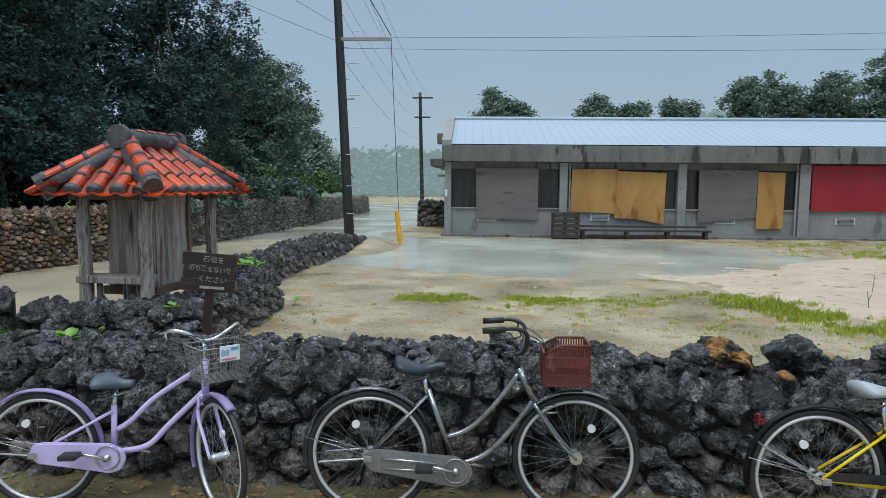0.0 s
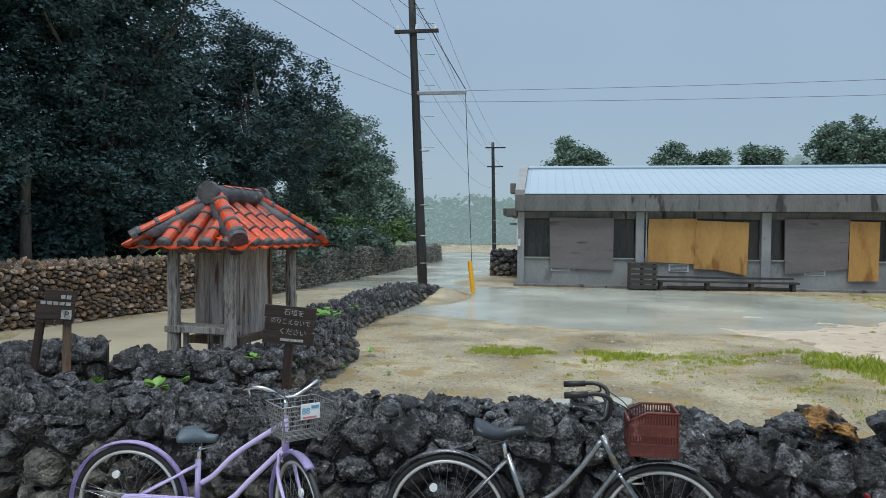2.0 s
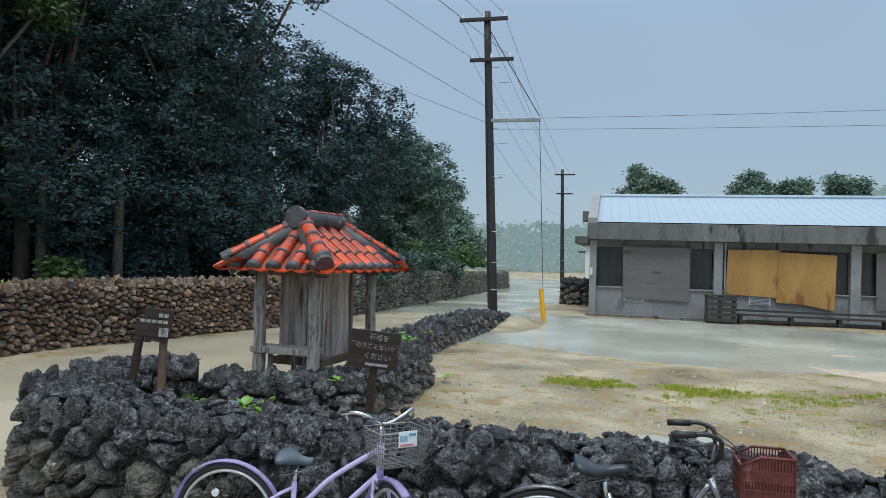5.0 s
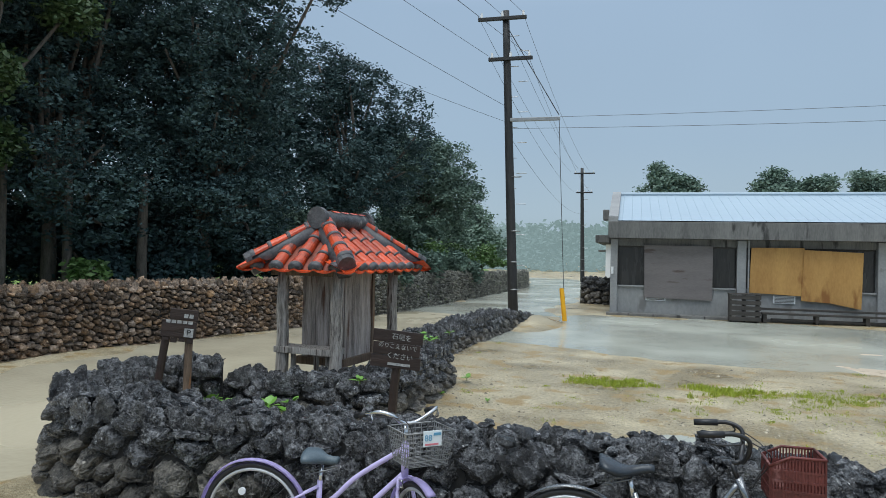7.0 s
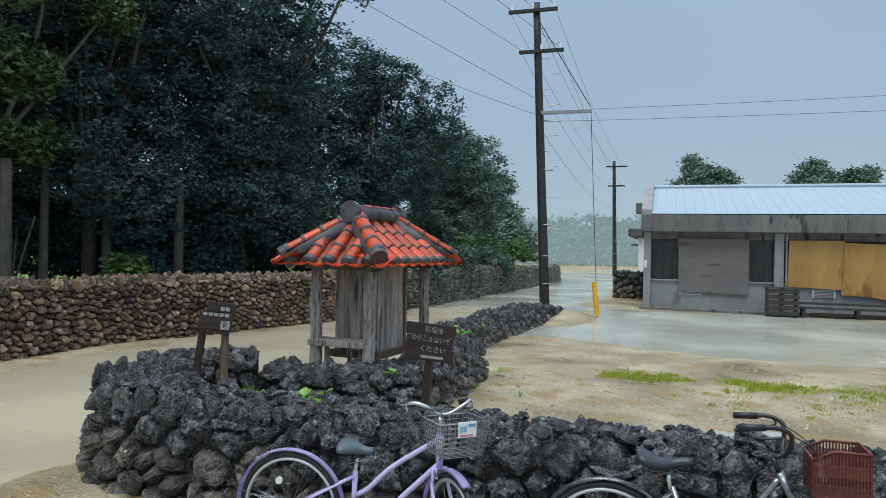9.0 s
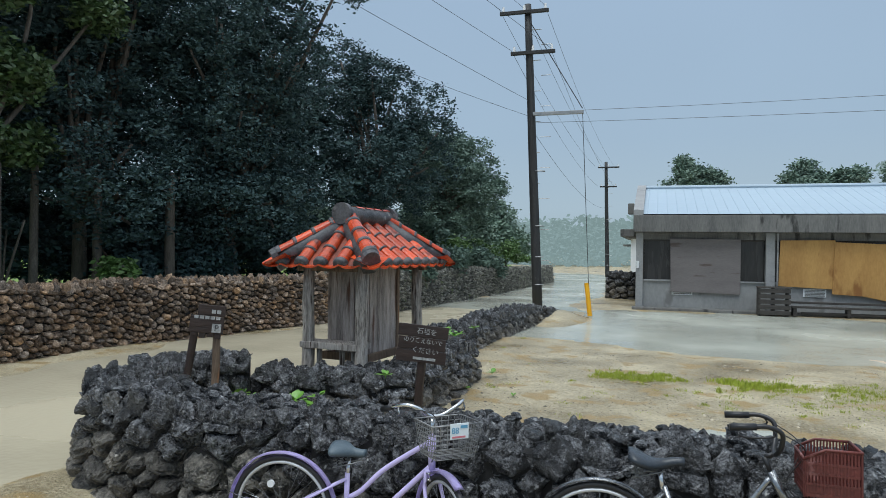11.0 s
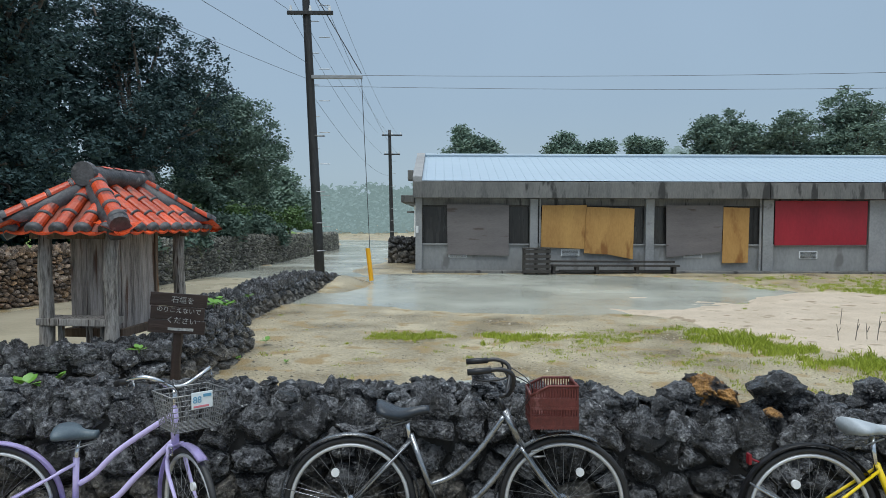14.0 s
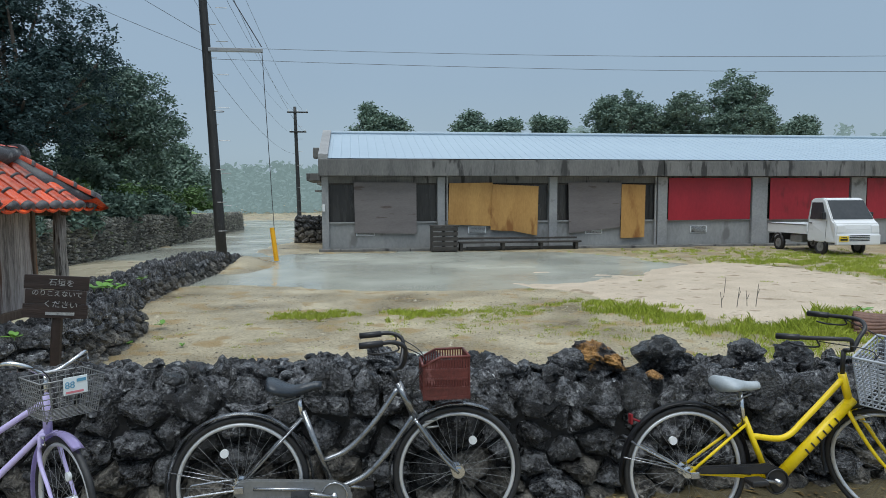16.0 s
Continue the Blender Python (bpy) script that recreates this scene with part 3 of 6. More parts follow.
# the wall under the little shelter and on to the yard's edge
stone_wall("wall_inner", [(-5.45, 5.38), (-4.75, 5.42), (-4.25, 5.9), (-4.15, 7.0), (-4.2, 8.5)], 0.5,
           lambda s: 0.60 + wob(s, 4) - 0.05 * smooth(2, 4, s), 0.17, DARK_ROCKS, DARK_REST, M["rock_core"],
           "rough coral rock wall with ferns below the tiled shelter", 6, faces=("r",), close_to=(-4, 5), seg=24)
stone_wall("wall_yard", [(-4.85, 8.7), (-4.95, 10.5), (-4.9, 13), (-4.75, 15.5), (-4.3, 17.6)], 0.62,
           lambda s: 0.50 + 1.4 * wob(s, 8) - 0.20 * smooth(6.5, 9.0, s), 0.17, DARK_ROCKS, DARK_REST, M["rock_core"],
           "low tumbled wall of grey coral rocks beside the lane", 7, faces=("r",), close_to=(-4, 8), seg=22, rough=0.42)
# the long wall across the lane
stone_wall("wall_lane", [(-11.3, 3), (-11.15, 6.8), (-11.0, 9), (-10.3, 11.3), (-9.6, 13.5), (-9.1, 17), (-8.7, 21.5), (-8.2, 28), (-7.8, 40)], 0.6,
           lambda s: 1.18 + wob(s, 3) - 0.2 * smooth(18, 34, s), 0.115, (M["rock_brown"], M["rock_brown"]), (M["rock_brown_far"], M["rock_brown_far"]), M["rock_core"],
           "tall dry stone wall of brown coral rocks along the lane", 8, faces=("r",), wide=1.25, slab=0.10, capsize=1.3, close_to=(-10.5, 9), seg=14, grey_from=14.5, rough=0.55, joint=0.011, bulge=0.55)
stone_wall("wall_stub", [(-3.4, 26.6), (-2.9, 26.5), (-2.3, 26.4)], 0.6, lambda s: 1.05, 0.26, (M["rock_low"], M["rock"]), DARK_REST, M["rock_core"],
           "short dark stone wall beside the concrete building", 10, faces=("r",), limit=60, close_to=(-3, 26), seg=14)

# small rubble lying loose on the near wall's slabs
RUBBLE = [rock_mesh("rubble_stone", 50 + i, M["rock"], 2, 2.6, 0.26, True) for i in range(6)]
rub = random.Random(51)
for host, x0, x1, y0, count in (("wall_near", -3.5, 2.4, 3.24, 150), ("wall_rounded", -5.3, -3.7, 3.36, 40)):
    for _ in range(count):
        x, y, s = rub.uniform(x0, x1), y0 + rub.uniform(-0.2, 0.24), rub.uniform(0.045, 0.125)
        ob = new("stone", rub.choice(RUBBLE))
        ob.parent = bpy.data.objects[host]
        z = (0.665 + 0.09 * smooth(3.6, 5.6, 4.2 - x) + wob(4.2 - x) if host == "wall_near" else 0.745 + wob(-3.6 - x, 2))
        ob.matrix_basis = Matrix.LocRotScale((x, y, z + s * 0.12), Euler((rub.uniform(-0.4, 0.4), rub.uniform(-0.4, 0.4), rub.uniform(0, 6))), (s * rub.uniform(1, 1.6), s, s * rub.uniform(0.5, 0.8)))


# ---------------- the long concrete building ----------------
X0, X1, FY = -2.2, 26.0, 22.0
house = empty("concrete_building", Matrix.Translation((X0, FY, 0)))
tagged(house, "long low grey concrete building with boarded windows and pale metal roof", "building")


def hb(name, x0, x1, y0, y1, z0, z1, mat, bevel=0.01, parent=house, m=None, label=""):
    bm = bmesh.new()
    box(bm, x0 - X0, x1 - X0, y0 - FY, y1 - FY, z0, z1, bevel, m)
    return part(name, bm, mat, parent, label)


COLS = [(-2.2, -1.98), (1.60, 1.86), (5.44, 5.72), (9.33, 9.68), (12.86, 13.44), (16.7, 17.3), (20.5, 21.1), (24.6, 26.0)]
SILL, LINTEL = 0.92, 2.24
for (a0, a1), (b0, b1) in zip(COLS, COLS[1:]):
    hb("wall", a1, b0, FY + 0.02, FY + 0.2, -0.1, SILL, M["wall_dim"], 0.0)
    # lintel in the dark concrete, as the shadow band below the eave
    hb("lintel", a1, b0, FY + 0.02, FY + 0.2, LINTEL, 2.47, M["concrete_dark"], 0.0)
    hb("sill", a1, b0, FY - 0.05, FY + 0.08, SILL, SILL + 0.045, M["concrete"], 0.008)
    # panes behind the boards, in frames
    k = 4
    wdt = (b0 - a1) / k
    for i in range(k):
        hb("pane", a1 + wdt * i + 0.03, a1 + wdt * (i + 1) - 0.03, FY + 0.11, FY + 0.125, SILL + 0.05, LINTEL - 0.03, M["dark_pane"], 0.0)
        hb("window_frame", a1 + wdt * i - 0.025, a1 + wdt * i + 0.025, FY + 0.08, FY + 0.14, SILL + 0.045, LINTEL, M["dark_wood"], 0.0)
    hb("window_frame", a1, b0, FY + 0.085, FY + 0.135, LINTEL - 0.05, LINTEL - 0.002, M["dark_wood"], 0.0)
for a, b in COLS:
    hb("column", a, b, FY - 0.12, FY + 0.22, -0.1, 2.46, M["concrete"], 0.012)
hb("end_wall", X0, X0 + 0.2, FY + 0.225, FY + 8.8, -0.1, 3.0, M["wall_dim"], 0.0)
hb("end_wall", X1 - 0.2, X1, FY + 0.225, FY + 8.8, -0.1, 3.0, M["wall_dim"], 0.0)
hb("back_wall", X0, X1, FY + 8.8, FY + 9.0, -0.1, 3.0, M["wall_dim"], 0.0)
hb("floor_slab", X0 - 0.1, X1, FY - 0.5, FY - 0.13, -0.1, 0.10, M["concrete_dark"], 0.02)
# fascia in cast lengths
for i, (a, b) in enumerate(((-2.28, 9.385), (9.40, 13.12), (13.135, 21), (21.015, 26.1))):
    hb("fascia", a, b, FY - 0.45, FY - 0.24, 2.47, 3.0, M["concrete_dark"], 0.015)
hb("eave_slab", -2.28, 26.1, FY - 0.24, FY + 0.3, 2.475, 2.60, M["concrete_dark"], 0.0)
# roof sheets: two slopes of ribbed metal
bm = bmesh.new()
ry0, ry1, rz0, rz1 = -0.42, 4.0, 3.03, 4.22
xs = [i * 0.3 for i in range(int((X1 - X0) / 0.3) + 1)]
prev = None
for x in xs:
    for dx, dz in ((0.0, 0.0), (0.14, 0.0), (0.147, 0.010), (0.153, 0.010), (0.16, 0.0)):
        cur = [bm.verts.new((0.2 + x + dx, y, z + dz)) for y, z in ((ry0, rz0), (ry1, rz1), (9.0, 3.0))]
        if prev:
            bm.faces.new((prev[0], cur[0], cur[1], prev[1]))
            bm.faces.new((prev[1], cur[1], cur[2], prev[2]))
        prev = cur
part("roof", bm, M["roof_metal"], house, "pale blue-white ribbed sheet metal roof")
bm = bmesh.new()
tube(bm, [(0.1, ry1, rz1 + 0.04), (X1 - X0 + 0.2, ry1, rz1 + 0.04)], 0.07, 8)
part("ridge_cap", bm, M["roof_metal"], house)
bm = bmesh.new()
pr = [(-0.43, 2.99), (-0.43, 3.16), (3.9, 4.34), (4.2, 4.36), (9.0, 3.2), (9.0, 2.9)]
a = [bm.verts.new((-0.08, y, z)) for y, z in pr]
b = [bm.verts.new((0.22, y, z)) for y, z in pr]
bm.faces.new(a[::-1])
bm.faces.new(b)
for i in range(6):
    bm.faces.new((a[i], a[(i + 1) % 6], b[(i + 1) % 6], b[i]))
bmesh.ops.recalc_face_normals(bm, faces=bm.faces)
part("parapet", bm, M["concrete"], house)


def board(name, quad, y, mat, label, thick=0.02):
    """A sheet with a slanting outline, nailed over the windows. quad: (x, z) round from bottom left."""
    bm = bmesh.new()
    f = [bm.verts.new((x - X0, y - FY, z)) for x, z in quad]
    g = [bm.verts.new((x - X0, y - FY + thick, z)) for x, z in quad]
    bm.faces.new(f)
    bm.faces.new(g[::-1])
    for i in range(len(f)):
        bm.faces.new((f[i], g[i], g[(i + 1) % len(f)], f[(i + 1) % len(f)]))
    bmesh.ops.recalc_face_normals(bm, faces=bm.faces)
    return part(name, bm, mat, house, label)


board("window_board", [(-1.13, 0.60), (0.90, 0.56), (0.90, 2.26), (-1.16, 2.27)], FY - 0.080, M["grey_board"], "weathered grey board over a window")
board("window_board", [(1.96, 0.86), (3.46, 0.80), (3.48, 2.26), (2.0, 2.24)], FY - 0.090, M["ply"], "orange plywood sheet over a window")
board("window_board", [(3.40, 0.66), (4.2, 0.62), (5.02, 0.46), (5.06, 2.14), (3.47, 2.2)], FY - 0.115, M["ply"], "tilted orange plywood sheet over a window")
board("window_board", [(6.15, 0.52), (7.98, 0.72), (8.02, 2.26), (6.12, 2.26)], FY - 0.080, M["grey_board"], "weathered grey board over a window")
board("window_board", [(8.0, 0.34), (8.86, 0.36), (8.88, 2.18), (8.02, 2.2)], FY - 0.100, M["ply"], "narrow orange plywood sheet over a window")
for a, b in ((9.74, 12.80), (13.56, 16.62), (17.36, 20.42), (21.16, 24.5)):
    board("window_board", [(a, 0.94), (b, 0.97), (b + 0.02, 2.42), (a, 2.42)], FY - 0.080, M["red_board"], "dark red sheet over a window")


def vent(x, z, w=0.62, h=0.24):
    v = hb("vent", x, x + w, FY - 0.012, FY + 0.015, z, z + h, M["white"], 0.004)
    for i in range(5):
        hb("slat", x + 0.04, x + w - 0.04, FY - 0.03, FY - 0.014, z + 0.03 + i * 0.042, z + 0.05 + i * 0.042, M["concrete_dark"], 0.0)
    return v


for x, z in ((-1.1, 0.50), (2.65, 0.55), (6.75, 0.50), (10.6, 0.5), (14.4, 0.5)):
    vent(x, z)
bm = bmesh.new()
tube(bm, [(9.22 - X0, -0.16, 0.05), (9.22 - X0, -0.16, 2.46)], 0.035, 8)
part("drain_pipe", bm, M["concrete"], house)
bm = bmesh.new()
tube(bm, [(1.92 - X0, -0.16, 0.85), (1.92 - X0, -0.16, 2.46)], 0.025, 8)
part("drain_pipe", bm, M["concrete"], house)
bm = bmesh.new()
box(bm, 0.02, 0.10, -0.17, -0.12, 1.32, 1.55, 0.01)
part("meter_box", bm, M["white"], house)
# the dark side lean-to by the lane
hb("side_eave", -2.75, -2.29, FY + 1.0, FY + 4.5, 2.35, 2.6, M["concrete_dark"], 0.02)
hb("flue", -2.5, -2.3, FY + 0.7, FY + 1.3, 3.1, 3.45, M["concrete_dark"], 0.03)
# timber crate and planks before the wall
crate = empty("timber_crate", Matrix.Translation((1.30, 21.05, 0.02)))
tagged(crate, "blackened slatted timber crate against the building", "crate")
for i in range(5):
    bm = bmesh.new()
    box(bm, 0, 0.86, -0.02, 0.02, 0.03 + i * 0.16, 0.15 + i * 0.16, 0.006)
    part("slat", bm, M["dark_wood"], crate)
for x in (0.03, 0.42, 0.8):
    bm = bmesh.new()
    box(bm, x - 0.03, x + 0.03, 0.021, 0.4, 0, 0.8, 0.006)
    part("post", bm, M["dark_wood"], crate)
bm = bmesh.new()
box(bm, -0.02, 0.88, -0.03, 0.42, 0.805, 0.84, 0.008)
part("lid", bm, M["dark_wood"], crate)
bench = empty("plank_bench", Matrix.Translation((2.2, 21.15, 0.02)))
tagged(bench, "long low bench of blackened planks before the boarded wall", "bench")
for i, z in enumerate((0.24, 0.36)):
    bm = bmesh.new()
    box(bm, 0.0, 4.15 - 0.1 * i, 0.02 + 0.2 * i, 0.2 + 0.2 * i, z, z + 0.06, 0.008)
    part("plank", bm, M["dark_wood"], bench)
bm = bmesh.new()
box(bm, 0.3, 3.9, 0.1, 0.3, 0.06, 0.12, 0.008)
part("plank", bm, M["dark_wood"], bench)
for x in (0.1, 1.5, 2.8, 4.0):
    bm = bmesh.new()
    box(bm, x - 0.05, x + 0.05, 0.06, 0.36, 0, 0.24, 0.008)
    part("leg", bm, M["dark_wood"], bench)


# ---------------- tiled shelter ----------------
SH = Matrix.Translation((-4.89, 6.75, 0)) @ Matrix.Rotation(radians(-6), 4, "Z")
shelter = empty("tiled_shelter", SH)
tagged(shelter, "small weathered timber shelter with red tiled hip roof", "shelter")
A_, B_ = 0.62, 0.99   # half width and half length of the eaves
EZ, RZ, RL = 1.63, 2.10, 0.42  # eave and ridge heights, half ridge
post_rng = random.Random(3)
for sx, sy in ((0.36, -0.70), (-0.34, -0.70), (0.36, 0.66), (-0.34, 0.66)):
    bm = bmesh.new()
    pts = [(sx + post_rng.uniform(-0.012, 0.012), sy + post_rng.uniform(-0.012, 0.012), z) for z in (0.0, 0.4, 0.7, 0.95, 1.2, 1.66)]
    tube(bm, pts, 0.08, 14, 0.064)
    for v in bm.verts:
        v.co += Vector((noise.noise(v.co * 14), noise.noise(v.co * 14 + Vector((5, 5, 5))), 0)) * 0.016
    part("post", bm, M["old_wood"], shelter, smooth=True)
# panelled box between the posts
for i in range(3):
    bm = bmesh.new()
    y = -0.38 + i * 0.215
    box(bm, 0.25, 0.275, y, y + 0.21, 0.62, 1.60, 0.004)
    part("plank", bm, M["box_wood"], shelter)
for i in range(3):
    bm = bmesh.new()
    box(bm, -0.27 + i * 0.18, -0.27 + i * 0.18 + 0.174, -0.41, -0.385, 0.62, 1.6, 0.004)
    part("plank", bm, M["box_wood"], shelter)
for q in ((-0.29, -0.27, -0.38, 0.26, 0.62, 1.6), (-0.27, 0.248, 0.24, 0.26, 0.62, 1.6)):
    bm = bmesh.new()
    box(bm, *q, 0.003)
    part("plank", bm, M["old_wood"], shelter)
for q in ((0.22, 0.31, -0.44, 0.66, 0.53, 0.62), (-0.33, 0.219, -0.44, -0.36, 0.53, 0.62), (0.22, 0.29, 0.266, 0.33, 0.621, 1.62)):
    bm = bmesh.new()
    box(bm, *q, 0.008)
    part("beam", bm, M["brown_wood"], shelter)
bm = bmesh.new()
box(bm, -0.40, 0.36, -0.78, -0.5, 0.70, 0.77, 0.006)
part("bench", bm, M["old_wood"], shelter)
for x in (-0.25, 0.05, 0.2):
    bm = bmesh.new()
    box(bm, x, x + 0.05, -0.66, -0.62, 0.1, 0.70, 0.004)
    part("strut", bm, M["old_wood"], shelter)
for q in ((-0.48, 0.48, -0.74, -0.66, 1.56, 1.63), (-0.48, 0.48, 0.62, 0.70, 1.56, 1.63), (0.33, 0.40, -0.85, 0.85, 1.63, 1.69), (-0.38, -0.31, -0.85, 0.85, 1.63, 1.69)):
    bm = bmesh.new()
    box(bm, *q, 0.006)
    part("beam", bm, M["brown_wood"], shelter)
# roof deck under the tiles, darker red between the cover rows
M["tile_dark"] = surface("dark_pan_tile", (0.09, 0.02, 0.012), (0.34, 0.06, 0.025), 0.5, 5, 25, 0.3)
bm = bmesh.new()
c = [bm.verts.new(p) for p in ((-A_, -B_, EZ), (A_, -B_, EZ), (A_, B_, EZ), (-A_, B_, EZ), (0, -RL, RZ), (0, RL, RZ))]
for f in ((0, 1, 4), (1, 2, 5, 4), (2, 3, 5), (3, 0, 4, 5), (3, 2, 1, 0)):
    bm.faces.new([c[i] for i in f])
part("roof_deck", bm, M["tile_dark"], shelter)


def barrel_row(p0, p1, up, w=0.072, lap=0.4):
    """A row of half-round cover tiles from the eave p0 up to p1, each lapping the one below, with mortar at the laps."""
    p0, p1, up = Vector(p0), Vector(p1), Vector(up).normalized()
    d = (p1 - p0).normalized()
    side = d.cross(up).normalized()
    L = (p1 - p0).length
    n = max(1, round(L / 0.24))
    for i in range(n):
        a, b = p0 + d * (L * i / n), p0 + d * (L * (i + 1) / n + 0.03)
        bm = bmesh.new()
        rows = []
        for q, r in ((a, w * 1.08), (b, w * 0.92)):
            rows.append([bm.verts.new(q + side * math.cos(t) * r + up * (math.sin(t) * r * 0.9 + 0.012)) for t in [math.pi * k / 8 for k in range(9)]])
        for k in range(8):
            bm.faces.new((rows[0][k], rows[0][k + 1], rows[1][k + 1], rows[1][k]))
        bm.faces.new(rows[0][::-1])
        bmesh.ops.recalc_face_normals(bm, faces=bm.faces)
        part("roof_tile", bm, M["tile"], shelter, smooth=False)
        bm = bmesh.new()
        rows = []
        k0 = 1.0 if i == 0 else lap
        for j, q in enumerate((a - d * 0.008, a + d * 0.012 * k0, a + d * 0.05 * k0, a + d * 0.065 * k0)):
            r = w * ((1.16 if k0 == 1 else 1.10) if j in (1, 2) else 1.0)
            rows.append([bm.verts.new(q + side * math.cos(t) * r + up * (math.sin(t) * r * 0.9 + 0.014)) for t in [math.pi * k / 8 for k in range(9)]])
        for u, v in zip(rows, rows[1:]):
            for k in range(8):
                bm.faces.new((u[k], u[k + 1], v[k + 1], v[k]))
        bm.faces.new(rows[0][::-1])
        bmesh.ops.recalc_face_normals(bm, faces=bm.faces)
        part("mortar", bm, M["mortar"], shelter, smooth=True)


def eave_line(e0, e1, r0, r1, count, up):
    """Cover rows and the flat pan tiles between them on one slope with eave e0-e1 and top r0-r1."""
    e0, e1, r0, r1 = map(Vector, (e0, e1, r0, r1))
    for i in range(count):
        t = (i + 0.5) / count
        foot = e0.lerp(e1, t)
        # where the row meets the hip or the ridge
        along_e = (e1 - e0)
        f = along_e.length * t
        lr, rr = (r0 - e0).dot(along_e.normalized()), (r1 - e0).dot(along_e.normalized())
        k = 1.0
        if lr > 1e-6 and f < lr:
            k = f / lr
        if rr < along_e.length and f > rr:
            k = (along_e.length - f) / (along_e.length - rr)
        rise = (r0 - e0) - along_e.normalized() * lr
        head = foot + rise * k
        if (head - foot).length > 0.12:
            barrel_row(foot, head, up, 0.074 if count < 6 else 0.07, 0.4 if count < 6 else 0.3)
    # curved pan edges hanging at the eave
    n = count + 1
    for i in range(n):
        p = e0.lerp(e1, i / count) if count else e0
        bm = bmesh.new()
        d = (e1 - e0).normalized()
        out = Vector((d.y, -d.x, 0))
        w = (e1 - e0).length / count * 0.5
        rows = []
        for o, dz in ((-0.25, 0.10), (0.03, -0.01)):
            rows.append([bm.verts.new(p + d * (w * s) + out * o + Vector((0, 0, dz + 0.03 * s * s))) for s in (-1, -0.6, -0.2, 0.2, 0.6, 1)])
        low = [bm.verts.new(v.co + Vector((0, 0, -0.018))) for v in rows[1]]
        for k in range(5):
            bm.faces.new((rows[0][k], rows[0][k + 1], rows[1][k + 1], rows[1][k]))
            bm.faces.new((rows[1][k], rows[1][k + 1], low[k + 1], low[k]))
        bmesh.ops.recalc_face_normals(bm, faces=bm.faces)
        part("pan_tile", bm, M["tile"], shelter)


eave_line((A_, -B_, EZ), (A_, B_, EZ), (0, -RL, RZ), (0, RL, RZ), 8, (RZ - EZ, 0, A_))
eave_line((-A_, B_, EZ), (-A_, -B_, EZ), (0, RL, RZ), (0, -RL, RZ), 8, (-(RZ - EZ), 0, A_))
eave_line((-A_, -B_, EZ), (A_, -B_, EZ), (0, -RL, RZ), (0, -RL, RZ), 5, (0, -(RZ - EZ), B_ - RL))
eave_line((A_, B_, EZ), (-A_, B_, EZ), (0, RL, RZ), (0, RL, RZ), 5, (0, RZ - EZ, B_ - RL))
# hips and ridge: mortared rolls
for sx, sy in ((1, -1), (-1, -1), (1, 1), (-1, 1)):
    a, b = Vector((A_ * sx * 0.97, B_ * sy * 0.97, EZ + 0.06)), Vector((0, RL * sy, RZ + 0.05))
    barrel_row(a + Vector((0, 0, 0.05)), b + Vector((0, 0, 0.045)), (0.3 * sx, 0.3 * sy, 1), 0.08 if sx > 0 and sy < 0 else 0.068, 0.6)
    bm = bmesh.new()
    d = (a - b).normalized()
    tube(bm, [a - d * 0.02 + Vector((0, 0, 0.035)), a + d * 0.045 + Vector((0, 0, 0.035))], 0.10, 14, 0.094)
    part("hip_end", bm, M["mortar"], shelter)
    bm = bmesh.new()
    tube(bm, [a - Vector((0, 0, 0.005)), b + Vector((0, 0, 0.015))], 0.104, 12, 0.108)
    for v in bm.verts:
        v.co += Vector((0, 0, -0.045)) + Vector([noise.noise(v.co * 20)] * 3) * 0.012
    part("hip_mortar", bm, M["mortar"], shelter, smooth=True)
bm = bmesh.new()
tube(bm, [(0, -RL - 0.14 + 0.06 * k, RZ + 0.10 + 0.012 * math.sin(k * 1.7)) for k in range(int((2 * RL + 0.28) / 0.06) + 1)], 0.10, 12)
part("ridge", bm, M["mortar"], shelter, smooth=True)
for i in range(4):
    y = -RL + 0.1 + i * 0.21
    bm = bmesh.new()
    rows = [[bm.verts.new((math.cos(t) * 0.108, y + o, RZ + 0.105 + math.sin(t) * 0.108)) for t in [math.pi * (0.30 + 0.40 * k / 8) for k in range(9)]] for o in (0, 0.165)]
    for k in range(8):
        bm.faces.new((rows[0][k], rows[1][k], rows[1][k + 1], rows[0][k + 1]))
    bmesh.ops.recalc_face_normals(bm, faces=bm.faces)
    part("ridge_tile", bm, M["tile"], shelter)
for sy in (-1, 1):
    bm = bmesh.new()
    tube(bm, [(0, sy * (RL + 0.10), RZ + 0.115), (0, sy * (RL + 0.17), RZ + 0.115)], 0.125, 16)
    part("ridge_end", bm, M["mortar"], shelter)


